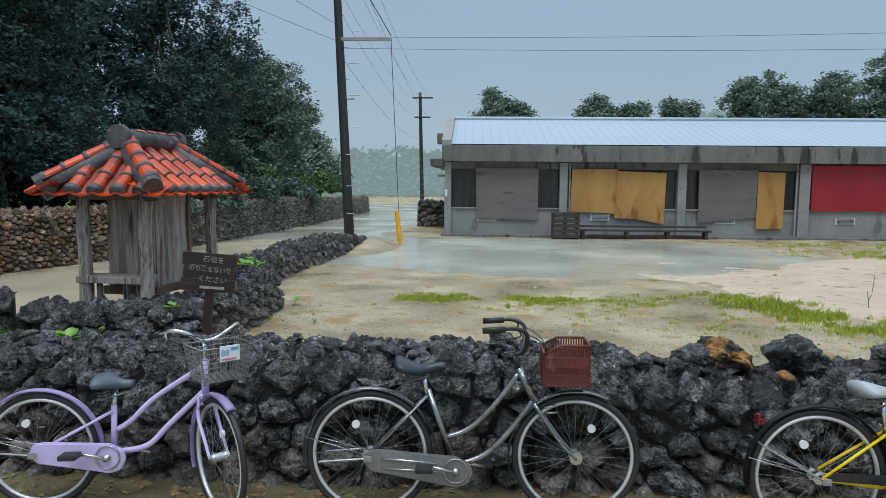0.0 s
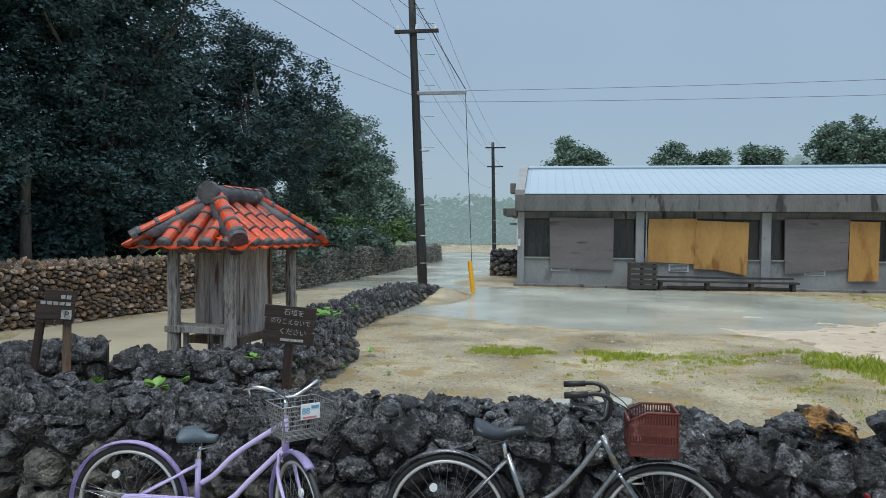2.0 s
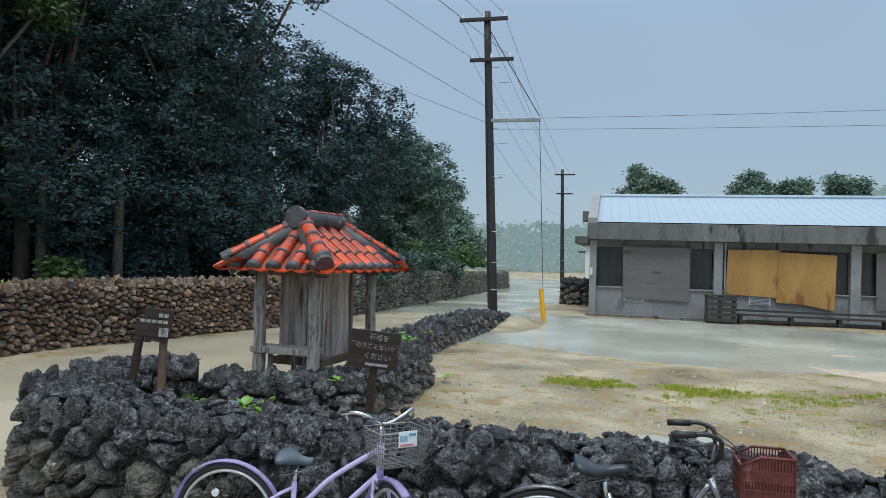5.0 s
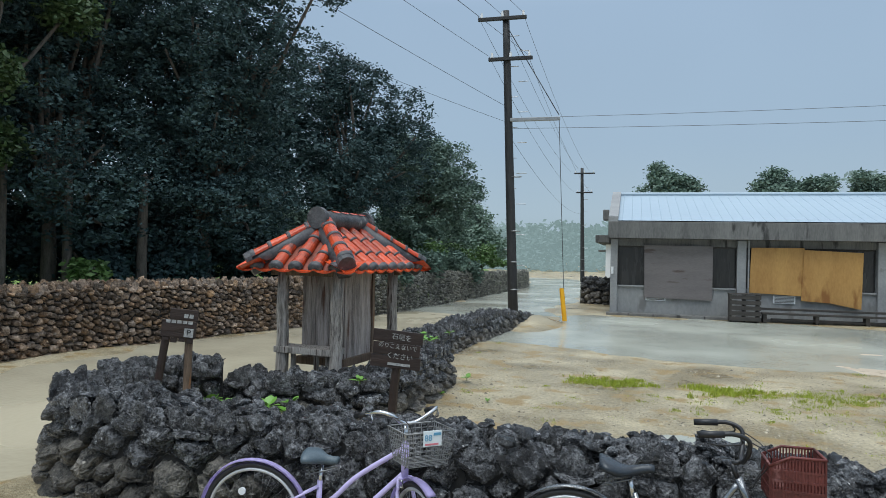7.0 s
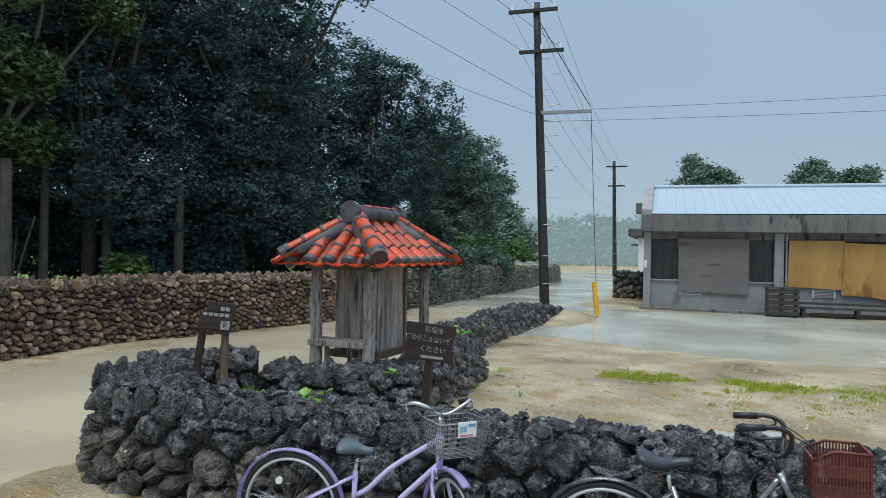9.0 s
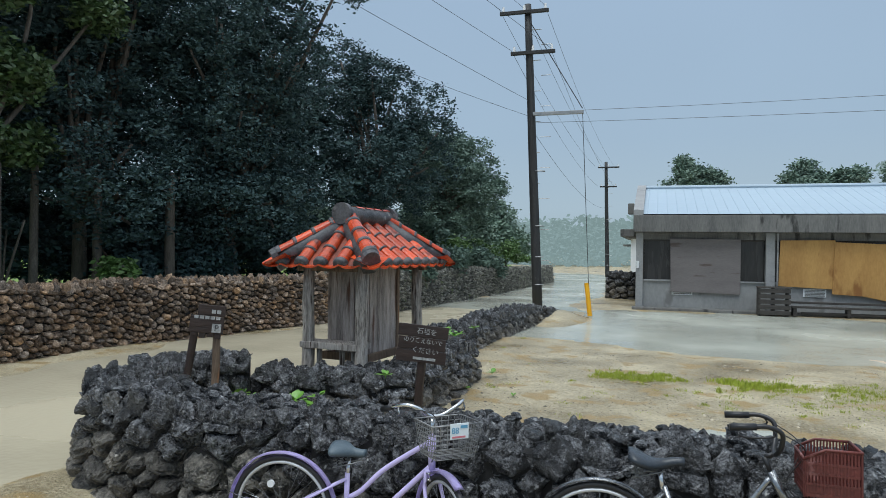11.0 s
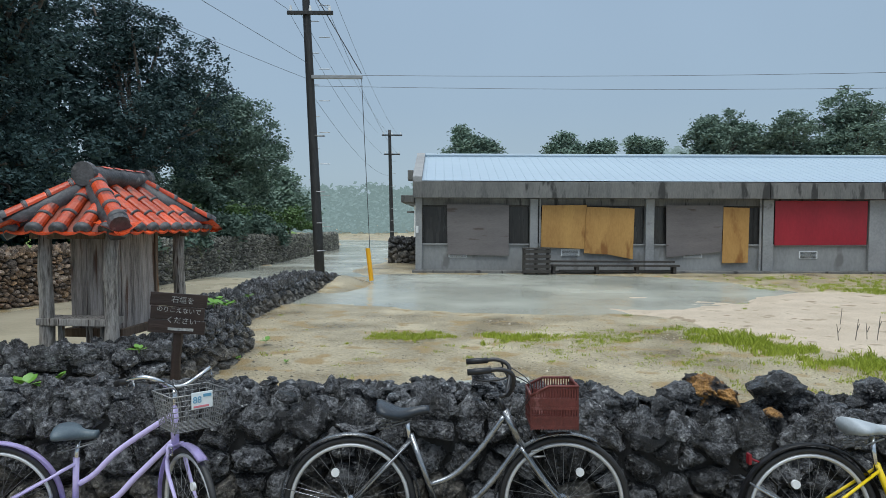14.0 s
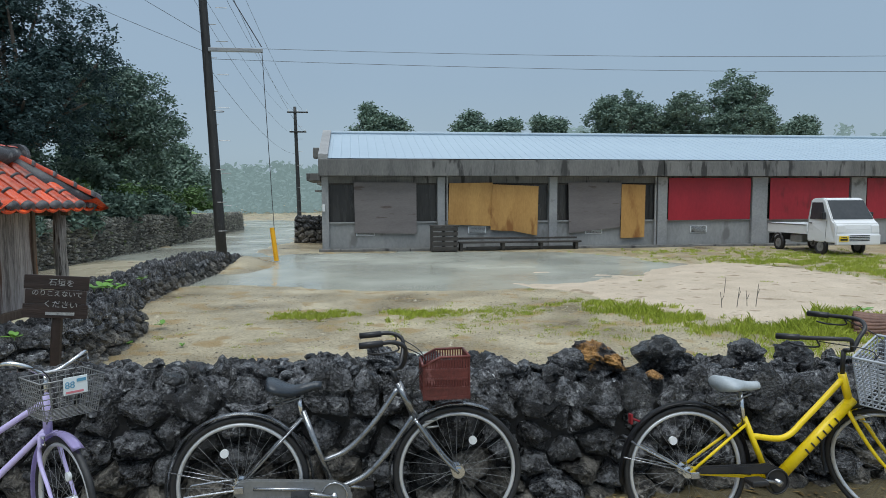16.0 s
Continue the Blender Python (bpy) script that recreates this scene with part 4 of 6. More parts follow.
# ---------------- poles and wires ----------------
def utility_pole(x, y, h, r, arms, lean=(0, 0), label=""):
    top = empty("utility_pole", Matrix.Translation((x, y, -0.05)))
    tagged(top, label, "utility pole")
    bm = bmesh.new()
    tube(bm, [(lean[0] * k / 8, lean[1] * k / 8, h * k / 8) for k in range(9)], r, 14, r * 0.68)
    part("shaft", bm, M["pole"], top, smooth=True)
    for z, x0, x1, mat in arms:
        bm = bmesh.new()
        box(bm, x0, x1, -0.12 - 0.05, -0.12 + 0.05, z - 0.05, z + 0.05, 0.01)
        part("crossarm", bm, M[mat], top)
        if mat == "pole":
            for k in range(3):
                xx = x0 + 0.1 + (x1 - x0 - 0.2) * k / 2
                bm = bmesh.new()
                tube(bm, [(xx, -0.12, z + 0.05), (xx, -0.12, z + 0.12), (xx, -0.12, z + 0.2)], 0.045, 8, 0.03)
                part("insulator", bm, M["white"], top)
    for i in range(int(h / 0.45)):
        z = 1.6 + i * 0.45
        if z > h - 0.6:
            break
        bm = bmesh.new()
        tube(bm, [((-0.3 if i % 2 else 0.0), 0, z), ((0.0 if i % 2 else 0.3), 0, z)], 0.012, 6)
        part("step_bolt", bm, M["grey_metal"], top)
    for z in (0.9, 1.7, 2.6, 4.2):
        bm = bmesh.new()
        ring(bm, (0, 0, 0), r * 1.0, 0.012, seg=20, sec=5)
        bmesh.ops.rotate(bm, verts=bm.verts, matrix=Matrix.Rotation(radians(90), 3, "X"))
        bmesh.ops.translate(bm, verts=bm.verts, vec=(0, 0, z))
        part("band", bm, M["grey_metal"], top)
    return top


PX, PY = -4.85, 19.0
utility_pole(PX, PY, 9.1, 0.15, ((8.85, -1.22, 0.22, "pole"), (7.65, -0.88, 0.42, "pole"), (5.85, -0.2, 1.25, "grey_metal")), (-0.42, 0), "tall dark utility pole with crossarms and side arm")
utility_pole(-5.0, 50.0, 8.4, 0.16, ((8.0, -0.75, 0.75, "pole"), (6.6, -0.6, 0.6, "pole")), (-0.2, 0), "distant grey utility pole with two crossarms")


def wire(a, b, sag=0.4, r=0.006, n=16, name="overhead_wire", label="thin dark overhead cable"):
    a, b = Vector(a), Vector(b)
    bm = bmesh.new()
    tube(bm, [a.lerp(b, k / n) - Vector((0, 0, 4 * sag * (k / n) * (1 - k / n))) for k in range(n + 1)], r, 5)
    return tagged(part(name, bm, M["wire"]), label, "cable")


for dx in (-0.8, -0.1, 0.55):
    wire((PX + dx - 0.45, PY - 0.12, 8.95), (-12.3 + dx * 1.2, -20, 9.3), 0.3)
    wire((PX + dx - 0.45, PY - 0.12, 8.95), (-5.2 + dx, 50, 8.1), 0.5)
for dx in (-0.55, 0.6):
    wire((PX + dx - 0.32, PY - 0.12, 7.7), (-5.2 + dx, 50, 6.6), 0.5)
    wire((PX + dx - 0.32, PY - 0.12, 7.7), (-12.3 + dx, -20, 7.9), 0.3)
wire((PX - 0.3, PY, 6.2), (-13.1, -5.3, 8.8), 0.2)
wire((PX - 0.28, PY, 5.75), (-16, 15.5, 10.4), 0.25)
wire((PX + 1.22, PY - 0.12, 5.85), (40, 17.5, 7.3), 0.5)
wire((PX - 0.12, PY - 0.1, 5.55), (40, 17.6, 6.6), 0.5)
wire((PX - 0.38, PY - 0.05, 8.6), (PX + 1.22, PY - 0.12, 5.9), 0.0, 0.014)
wire((PX - 0.26, PY, 5.4), (-5.2, 50, 5.0), 0.6)
wire((PX + 1.22, PY - 0.12, 5.85), (PX + 1.5, PY - 0.4, 0.5), 0.0, 0.01, name="guy_wire", label="taut steel guy wire down to a yellow sleeve")
bm = bmesh.new()
tube(bm, [(PX + 1.42, PY - 0.36, 0.94), (PX + 1.53, PY - 0.42, 0.02)], 0.065, 10)
tagged(part("guy_sleeve", bm, M["yellow"]), "yellow plastic guard sleeve on a guy wire", "cable guard")


# ---------------- trees ----------------
def leaf_cloud(name, blobs, count, size, mat, parent, seed, clump=0.45, gap=0.0):
    """Leaves as small folded blades gathered in clumps through the shells of the blobs (x, y, z, rx, ry, rz)."""
    rng = np.random.default_rng(seed)
    vol = np.array([b[3] * b[4] + b[4] * b[5] + b[3] * b[5] for b in blobs])
    per = 44
    nclump = max(1, count // per)
    pick = rng.choice(len(blobs), nclump, p=vol / vol.sum())
    B = np.array(blobs)[pick]
    d = rng.normal(size=(nclump, 3))
    d /= np.linalg.norm(d, axis=1)[:, None]
    rad = 0.55 + 0.5 * rng.random(nclump) ** 0.7
    centre = B[:, :3] + d * B[:, 3:] * rad[:, None]
    centre = np.repeat(centre, per, axis=0)
    off = rng.normal(size=centre.shape) * clump * np.array([1, 1, 0.6]) * 0.55
    c = centre + off
    n = len(c)
    u = rng.normal(size=(n, 3))
    u /= np.linalg.norm(u, axis=1)[:, None]
    u[:, 2] = u[:, 2] * 0.6 - 0.1
    w = np.cross(u, rng.normal(size=(n, 3)))
    w /= np.linalg.norm(w, axis=1)[:, None] + 1e-9
    s = size * (0.6 + 0.8 * rng.random(n))[:, None]
    v = np.empty((n, 4, 3))
    v[:, 0] = c - u * s
    v[:, 1] = c + w * s * 0.42
    v[:, 2] = c + u * s
    v[:, 3] = c - w * s * 0.42
    me = bpy.data.meshes.new(name)
    me.vertices.add(n * 4)
    me.vertices.foreach_set("co", v.ravel())
    me.loops.add(n * 4)
    me.loops.foreach_set("vertex_index", np.arange(n * 4, dtype=np.int32))
    me.polygons.add(n)
    me.polygons.foreach_set("loop_start", np.arange(0, n * 4, 4, dtype=np.int32))
    me.update(calc_edges=True)
    me.materials.append(mat)
    ob = new(name, me)
    ob.parent = parent
    return ob


def tree(x, y, blobs, count, size, leaf, label, seed, trunk_r=0.22, clump=0.45, trunks=1, z0=0.0, kind="tree"):
    rng = random.Random(seed)
    top = empty(kind, Matrix.Translation((x, y, z0)))
    tagged(top, label, kind)
    for k in range(trunks):
        bm = bmesh.new()
        bx, by = (rng.uniform(-1, 1), rng.uniform(-1, 1)) if trunks > 1 else (0, 0)
        hub = Vector((bx * 1.2, by * 1.2, min(b[2] for b in blobs) * 0.8 + 0.5))
        tube(bm, curve_pts([(bx, by, -0.1), (bx + rng.uniform(-0.2, 0.2), by + rng.uniform(-0.2, 0.2), hub.z * 0.5), hub], 5), trunk_r, 9, trunk_r * 0.7)
        for b in blobs:
            c = Vector(b[:3])
            mid = hub.lerp(c, 0.5) + Vector((rng.uniform(-0.3, 0.3), rng.uniform(-0.3, 0.3), 0.2))
            tube(bm, curve_pts([hub, mid, c], 4), trunk_r * 0.5, 6, 0.03)
        part("trunk", bm, M["bark"], top, smooth=True)
    leaf_cloud("crown", blobs, count, size, M[leaf], top, seed, clump)
    return top


def heap(x, y, z, rx, ry, rz, n, seed):
    """n lobes through an ellipsoid, for an uneven crown."""
    rng = random.Random(seed)
    out = []
    for _ in range(int(n * 1.8)):
        a, e = rng.uniform(0, math.tau), rng.uniform(-0.8, 1.0)
        k = rng.uniform(0.35, 0.88)
        q = math.sqrt(max(0, 1 - e * e))
        out.append((x + rx * k * q * math.cos(a), y + ry * k * q * math.sin(a), z + rz * k * e, rx * rng.uniform(0.22, 0.48), ry * rng.uniform(0.22, 0.48), rz * rng.uniform(0.17, 0.38)))
    return out


# dark evergreens beyond the lane wall
DARK = "dense dark evergreen tree behind the lane wall"
for i, (x, y, z, rx, ry, rz, n, k) in enumerate((
        (-16.2, 8.6, 5.4, 3.1, 3.0, 4.9, 17, 62000), (-13.9, 11.3, 5.7, 2.6, 2.5, 5.0, 17, 66000), (-12.1, 14.3, 5.8, 2.3, 2.4, 4.7, 17, 66000),
        (-10.7, 20.6, 5.0, 2.05, 2.4, 3.0, 16, 56000), (-15.0, 4.0, 5.0, 2.8, 2.8, 4.6, 13, 24000), (-17.5, 15.0, 6.5, 4.2, 4, 5.6, 14, 26000), (-14.0, 20.0, 5.3, 3.0, 3.0, 4.0, 12, 24000),
        (-21, 8.0, 6.0, 4, 4, 5.6, 14, 24000), (-15.5, -1.0, 4.5, 3, 3, 4.2, 10, 10000), (-23, 15.0, 5.0, 4, 4, 4.8, 14, 20000), (-19, 21.0, 4.5, 4, 4, 4.2, 14, 20000))):
    blobs = heap(0, 0, z, rx, ry, rz, n, 40 + i)
    if i == 2:
        blobs += [(2.2, 0.2, 8.5, 0.9, 0.9, 0.7), (1.2, 0.2, 9.0, 1.3, 1.2, 0.8), (2.9, 0.4, 8.5, 0.7, 0.8, 0.6)]
    if i == 3:
        blobs += [(1.7, 0.55, 6.6, 0.9, 0.9, 0.75), (0.6, 0.2, 7.3, 1.0, 1.0, 0.75), (2.0, 0.6, 5.8, 0.75, 0.8, 0.6), (-1.2, -0.4, 8.2, 1.0, 1.0, 0.8), (1.7, 0.5, 4.6, 1.1, 1.0, 0.9), (0.9, 0.3, 5.6, 1.2, 1.2, 1.0), (-0.2, 0.0, 7.7, 0.9, 0.9, 0.7)]
    if i < 3:
        # boughs that hang low over the wall
        blobs += [(1.6, -0.6, 2.9, 1.1, 1.2, 0.6), (1.9, 1.0, 3.4, 1.0, 1.2, 0.7), (1.2, 0.2, 2.3, 0.9, 1.4, 0.5)]
    tree(x, y, blobs, k, 0.062 if i < 4 else 0.11, "leaf_dark", DARK, 60 + i, 0.2, 0.24 if i < 4 else 0.4)
# trees down the lane, in leaf colours lightened for haze
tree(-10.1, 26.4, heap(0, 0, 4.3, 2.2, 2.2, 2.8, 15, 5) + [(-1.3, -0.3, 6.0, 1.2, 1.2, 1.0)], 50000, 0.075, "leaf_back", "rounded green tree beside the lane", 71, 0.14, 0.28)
tree(-11.4, 33.0, heap(0, 0, 2.2, 1.8, 2.4, 2.0, 9, 6), 16000, 0.11, "leaf_haze", "green tree beside the lane, paled for haze", 72, 0.12, 0.4)
tree(-11.2, 42.0, heap(0, 0, 2.6, 2.2, 2.4, 2.2, 9, 7), 16000, 0.13, "leaf_haze", "green tree beside the lane, paled for haze", 73, 0.12, 0.5)
tree(-12.9, 8.2, [(0, 0.2, 5.0, 0.7, 0.9, 0.6), (0.2, -0.5, 6.4, 0.9, 0.9, 0.6), (-0.2, 0.6, 3.7, 0.6, 0.8, 0.4), (0.1, 0.9, 7.3, 0.7, 0.8, 0.5), (0.3, 2.2, 6.6, 0.5, 0.6, 0.4)], 15000, 0.08, "leaf_mid", "green-leaved tree before the darker evergreens", 75, 0.1, 0.24)
SHRUB = "leafy shrub growing behind the lane wall"
for leaf, shrubs in (("leaf_fresh", ((-9.7, 21.0, 0.8, 1.5), (-9.1, 24.2, 1.0, 1.6), (-9.3, 28.5, 1.2, 1.6), (-10.3, 17.0, 0.7, 1.3), (-9.6, 36, 1.4, 1.6), (-12.2, 10.6, 0.3, 1.05))),
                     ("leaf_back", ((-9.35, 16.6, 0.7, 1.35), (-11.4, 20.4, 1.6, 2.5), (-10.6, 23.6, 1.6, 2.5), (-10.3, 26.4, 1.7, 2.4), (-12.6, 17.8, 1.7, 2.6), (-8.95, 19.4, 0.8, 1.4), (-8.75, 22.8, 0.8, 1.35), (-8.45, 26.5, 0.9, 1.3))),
                     ("leaf_dark", ((-14.2, 12.3, 1.4, 1.4), (-16.5, 15.0, 2.0, 1.6), (-13.2, 11.8, 1.0, 1.3), (-17.5, 14.0, 2.0, 1.6), (-13.2, 14.4, 1.0, 1.3), (-12.3, 13.4, 0.8, 1.3), (-11.4, 16.6, 0.9, 1.4), (-15.2, 10.4, 1.3, 1.5), (-12.6, 15.5, 1.2, 1.7), (-11.6, 18.6, 1.2, 1.8), (-15.8, 11.0, 2.0, 2.2), (-15.5, 13.0, 2.0, 2.2), (-13.9, 15.6, 1.8, 2.2), (-18.5, 12.5, 2.2, 2.4), (-15.0, 16.5, 2.0, 2.6), (-19.5, 16.0, 2.6, 2.6), (-13.4, 13.2, 1.2, 1.8), (-16.0, 18.0, 2.0, 2.6)))):
    for x, y, r, h in shrubs:
        seed = 80 + int(abs(x * 31 + y * 17))
        tree(x, y, heap(0, 0, h, r, r, 0.8, 7, seed), int(6500 * min(1, 0.2 + r)), 0.085, leaf, SHRUB, seed, 0.05, min(0.26, 0.5 * r), kind="shrub")
# bare leaning stems and tree trunks in the gap at the meadow
stems = random.Random(64)
for x, y, h, r in ((-12.9, 8.4, 3.2, 0.17), (-13.3, 9.6, 3.4, 0.10), (-12.6, 7.2, 2.6, 0.05), (-12.5, 7.6, 2.4, 0.04), (-12.8, 7.9, 2.4, 0.035), (-12.4, 8.9, 2.2, 0.03), (-12.7, 9.2, 2.2, 0.03), (-12.3, 8.1, 2.0, 0.03), (-13.0, 10.9, 3.2, 0.12), (-12.2, 12.2, 3.4, 0.14)):
    bm = bmesh.new()
    lx, ly = stems.uniform(-0.7, 0.7) * (r < 0.1), stems.uniform(-0.9, 0.9) * (r < 0.1)
    tube(bm, curve_pts([(0, 0, -0.05), (lx * 0.3, ly * 0.4, h * 0.4), (lx, ly, h)], 5), r, 9, r * 0.7)
    bare = empty("tree" if r > 0.09 else "sapling", Matrix.Translation((x - (0 if r > 0.09 else 1.1), y, 0.08)))
    tagged(bare, "grey bare tree stem behind the lane wall" if r > 0.09 else "thin bare leaning sapling behind the lane wall", "tree")
    part("trunk", bm, M["bark"], bare, smooth=True)
# trees beyond the building, leaf colour paled for haze
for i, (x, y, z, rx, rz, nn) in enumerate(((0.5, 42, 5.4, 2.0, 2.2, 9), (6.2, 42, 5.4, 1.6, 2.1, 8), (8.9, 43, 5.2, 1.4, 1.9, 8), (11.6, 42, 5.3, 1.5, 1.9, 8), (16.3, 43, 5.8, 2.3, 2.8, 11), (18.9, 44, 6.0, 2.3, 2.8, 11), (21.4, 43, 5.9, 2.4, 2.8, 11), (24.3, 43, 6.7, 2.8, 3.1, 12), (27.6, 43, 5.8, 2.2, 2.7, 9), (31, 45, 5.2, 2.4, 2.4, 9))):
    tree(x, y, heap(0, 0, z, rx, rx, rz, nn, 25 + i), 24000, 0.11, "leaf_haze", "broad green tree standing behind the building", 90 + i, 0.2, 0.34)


# ---------------- bicycles ----------------
def paint(name, rgb, rough=0.28, metal=0.0):
    return surface(name, tuple(v * 0.88 for v in rgb), tuple(min(1, v * 1.06) for v in rgb), rough, 5, 60, 0.03, metal=metal, rough_var=0.1)


M["lavender"] = paint("lavender_paint", (0.60, 0.52, 0.84))
M["rim"] = surface("bright_alloy_rim", (0.55, 0.56, 0.58), (0.72, 0.73, 0.75), 0.35, 6, 50, 0.05, metal=0.5)
M["bike_yellow"] = paint("yellow_bike_paint", (0.86, 0.62, 0.01))
M["silver"] = surface("brushed_silver", (0.34, 0.35, 0.37), (0.60, 0.61, 0.63), 0.24, 6, 60, 0.05, metal=0.9, rough_var=0.12)
M["chrome"] = surface("wet_chrome", (0.62, 0.63, 0.65), (0.78, 0.79, 0.8), 0.16, 6, 50, 0.03, metal=1.0, rough_var=0.08)
M["silver_frame"] = surface("worn_silver_paint", (0.20, 0.205, 0.215), (0.42, 0.43, 0.445), 0.24, 8, 60, 0.05, (0.12, 0.11, 0.10), 9, 0.64, metal=0.9, rough_var=0.14)
M["steel_grey"] = surface("dull_grey_steel", (0.18, 0.185, 0.19), (0.30, 0.305, 0.31), 0.4, 6, 50, 0.1, metal=0.5)
M["tyre"] = surface("black_rubber", (0.012, 0.012, 0.013), (0.03, 0.03, 0.032), 0.5, 6, 70, 0.3)
M["black"] = surface("black_plastic", (0.012, 0.012, 0.014), (0.03, 0.03, 0.033), 0.35, 6, 50, 0.1)
M["saddle_blue"] = surface("slate_blue_vinyl", (0.05, 0.075, 0.095), (0.10, 0.135, 0.16), 0.4, 6, 90, 0.2)
M["saddle_black"] = surface("black_vinyl", (0.014, 0.019, 0.026), (0.035, 0.044, 0.056), 0.26, 6, 90, 0.2)
M["saddle_grey"] = surface("pale_grey_vinyl", (0.34, 0.38, 0.41), (0.46, 0.50, 0.53), 0.42, 6, 90, 0.2)
M["maroon"] = surface("faded_maroon_plastic", (0.06, 0.014, 0.012), (0.19, 0.045, 0.036), 0.55, 7, 60, 0.2, (0.30, 0.13, 0.12), 8, 0.62)
M["grey_plastic"] = surface("grey_plastic_mesh", (0.32, 0.35, 0.40), (0.45, 0.48, 0.53), 0.45, 6, 50, 0.05)
M["reflector"] = surface("white_reflector", (0.7, 0.72, 0.74), (0.85, 0.86, 0.88), 0.2, 6, 50, 0)
M["red_lens"] = surface("red_reflector", (0.16, 0.006, 0.012), (0.24, 0.01, 0.018), 0.2, 6, 50, 0)
M["tag_white"] = surface("white_plastic_tag", (0.74, 0.80, 0.83), (0.82, 0.87, 0.9), 0.35, 6, 50, 0)
M["tag_blue"] = surface("blue_print", (0.10, 0.32, 0.50), (0.14, 0.38, 0.56), 0.4, 6, 50, 0)
M["tag_red"] = surface("pink_print", (0.6, 0.18, 0.22), (0.7, 0.24, 0.28), 0.4, 6, 50, 0)
M["cream"] = surface("chalky_white_lettering", (0.10, 0.10, 0.10), (0.55, 0.55, 0.54), 0.7, 25, 60, 0)


def text_mesh(name, words, size, mat, parent, m, depth=0.001):
    cu = bpy.data.curves.new(name, "FONT")
    cu.body, cu.size, cu.extrude, cu.align_x, cu.align_y = words, size, depth, "CENTER", "CENTER"
    tmp = bpy.data.objects.new(name, cu)
    scene.collection.objects.link(tmp)
    dg = bpy.context.evaluated_depsgraph_get()
    me = bpy.data.meshes.new_from_object(tmp.evaluated_get(dg))
    bpy.data.objects.remove(tmp)
    me.name = name
    me.materials.clear()
    me.materials.append(mat)
    ob = new(name, me)
    ob.parent = parent
    ob.matrix_basis = m
    return ob


FACE = Matrix.Rotation(radians(90), 4, "X")  # stands lettering upright, facing -y


def bike(place, steer, frame, guard, saddle, style, label, case=None, wr=0.335, base=1.11, lean=4.0, rake=0.085, seat=(0.0, 0.0), drop=0.0, crank=(0.455, 0.275), long=0.265, ahead=0.215):
    """A step-through town bicycle; x runs from the rear hub (0) to the front, y is across, z up from the ground."""
    case = case or frame
    top = empty("bicycle", place @ Matrix.Rotation(radians(-lean), 4, "X"))
    tagged(top, label, "bicycle", "bicycles along the wall")
    hz = wr
    head0, head1 = Vector((base - ahead, 0, 0.62)), Vector((base - ahead - rake, 0, 0.79))
    axis = (head1 - head0).normalized()
    turn = Matrix.Translation(head0) @ Matrix.Rotation(radians(steer), 4, axis) @ Matrix.Translation(-head0)

    def put(name, bm, mat, parent=top, steered=False, smooth=True, lab=""):
        if steered:
            bmesh.ops.transform(bm, matrix=turn, verts=bm.verts)
        return part(name, bm, mat, parent, lab, smooth)

    def wheel(name, x, steered):
        bm = bmesh.new()
        tube(bm, [(x, -0.05, hz), (x, 0.05, hz)], 0.024, 12)
        tube(bm, [(x, -0.035, hz), (x, -0.028, hz)], 0.034, 12)
        tube(bm, [(x, 0.028, hz), (x, 0.035, hz)], 0.034, 12)
        w = put(name, bm, M["chrome"], steered=steered, smooth=False)
        bm = bmesh.new()
        ring(bm, (x, 0, hz), wr - 0.016, 0.016, seg=56, sec=10)
        put("tyre", bm, M["tyre"], w, steered)
        bm = bmesh.new()
        ring(bm, (x, 0, hz), wr - 0.041, 0.0105, seg=56, sec=8, wide=1.2)
        put("rim", bm, M["rim"], w, steered)
        bm = bmesh.new()
        for k in range(32):
            a = math.tau * k / 32
            b = a + (0.35 if k % 4 < 2 else -0.35)
            s = 0.032 if k % 2 else -0.032
            tube(bm, [(x + 0.03 * math.cos(b), s, hz + 0.03 * math.sin(b)), (x + (wr - 0.045) * math.cos(a), 0, hz + (wr - 0.045) * math.sin(a))], 0.0010, 4, cap=False)
        put("spokes", bm, M["steel_grey"], w, steered)
        bm = bmesh.new()
        a = 2.0 if x == 0 else 1.1
        rr = wr * 0.52
        tube(bm, [(x + rr * math.cos(a), -0.020, hz + rr * math.sin(a)), (x + rr * math.cos(a), -0.005, hz + rr * math.sin(a))], 0.021, 14)
        put("spoke_reflector", bm, M["reflector"], w, steered, smooth=False)
        return w

    wheel("rear_wheel", 0.0, False)
    wheel("front_wheel", base, True)
    # guards
    def guard_arc(x, a0, a1, R):
        bm = bmesh.new()
        n, rows = 36, []
        for i in range(n + 1):
            a = a0 + (a1 - a0) * i / n
            rows.append([bm.verts.new((x + (R - 0.012 * (t / 2) ** 2 * 0.9) * math.cos(a), 0.014 * t, hz + (R - 0.012 * (t / 2) ** 2 * 0.9) * math.sin(a))) for t in (-2, -1, 0, 1, 2)])
        for q, t in zip(rows, rows[1:]):
            for k in range(4):
                bm.faces.new((q[k], q[k + 1], t[k + 1], t[k]))
        bmesh.ops.solidify(bm, geom=bm.faces[:], thickness=0.002)
        return bm
    put("rear_guard", guard_arc(0, radians(-8), radians(188), wr + 0.022), guard)
    put("front_guard", guard_arc(base, radians(60), radians(205), wr + 0.022), guard, steered=True)
    for sy in (-0.03, 0.03):
        bm = bmesh.new()
        tube(bm, [(0, sy * 1.3, hz), ((wr + 0.02) * math.cos(radians(165)), sy * 0.9, hz + (wr + 0.02) * math.sin(radians(165)))], 0.0025, 5)
        put("guard_stay", bm, M["silver"])
    # frame
    bb = Vector((crank[0], 0, crank[1]))
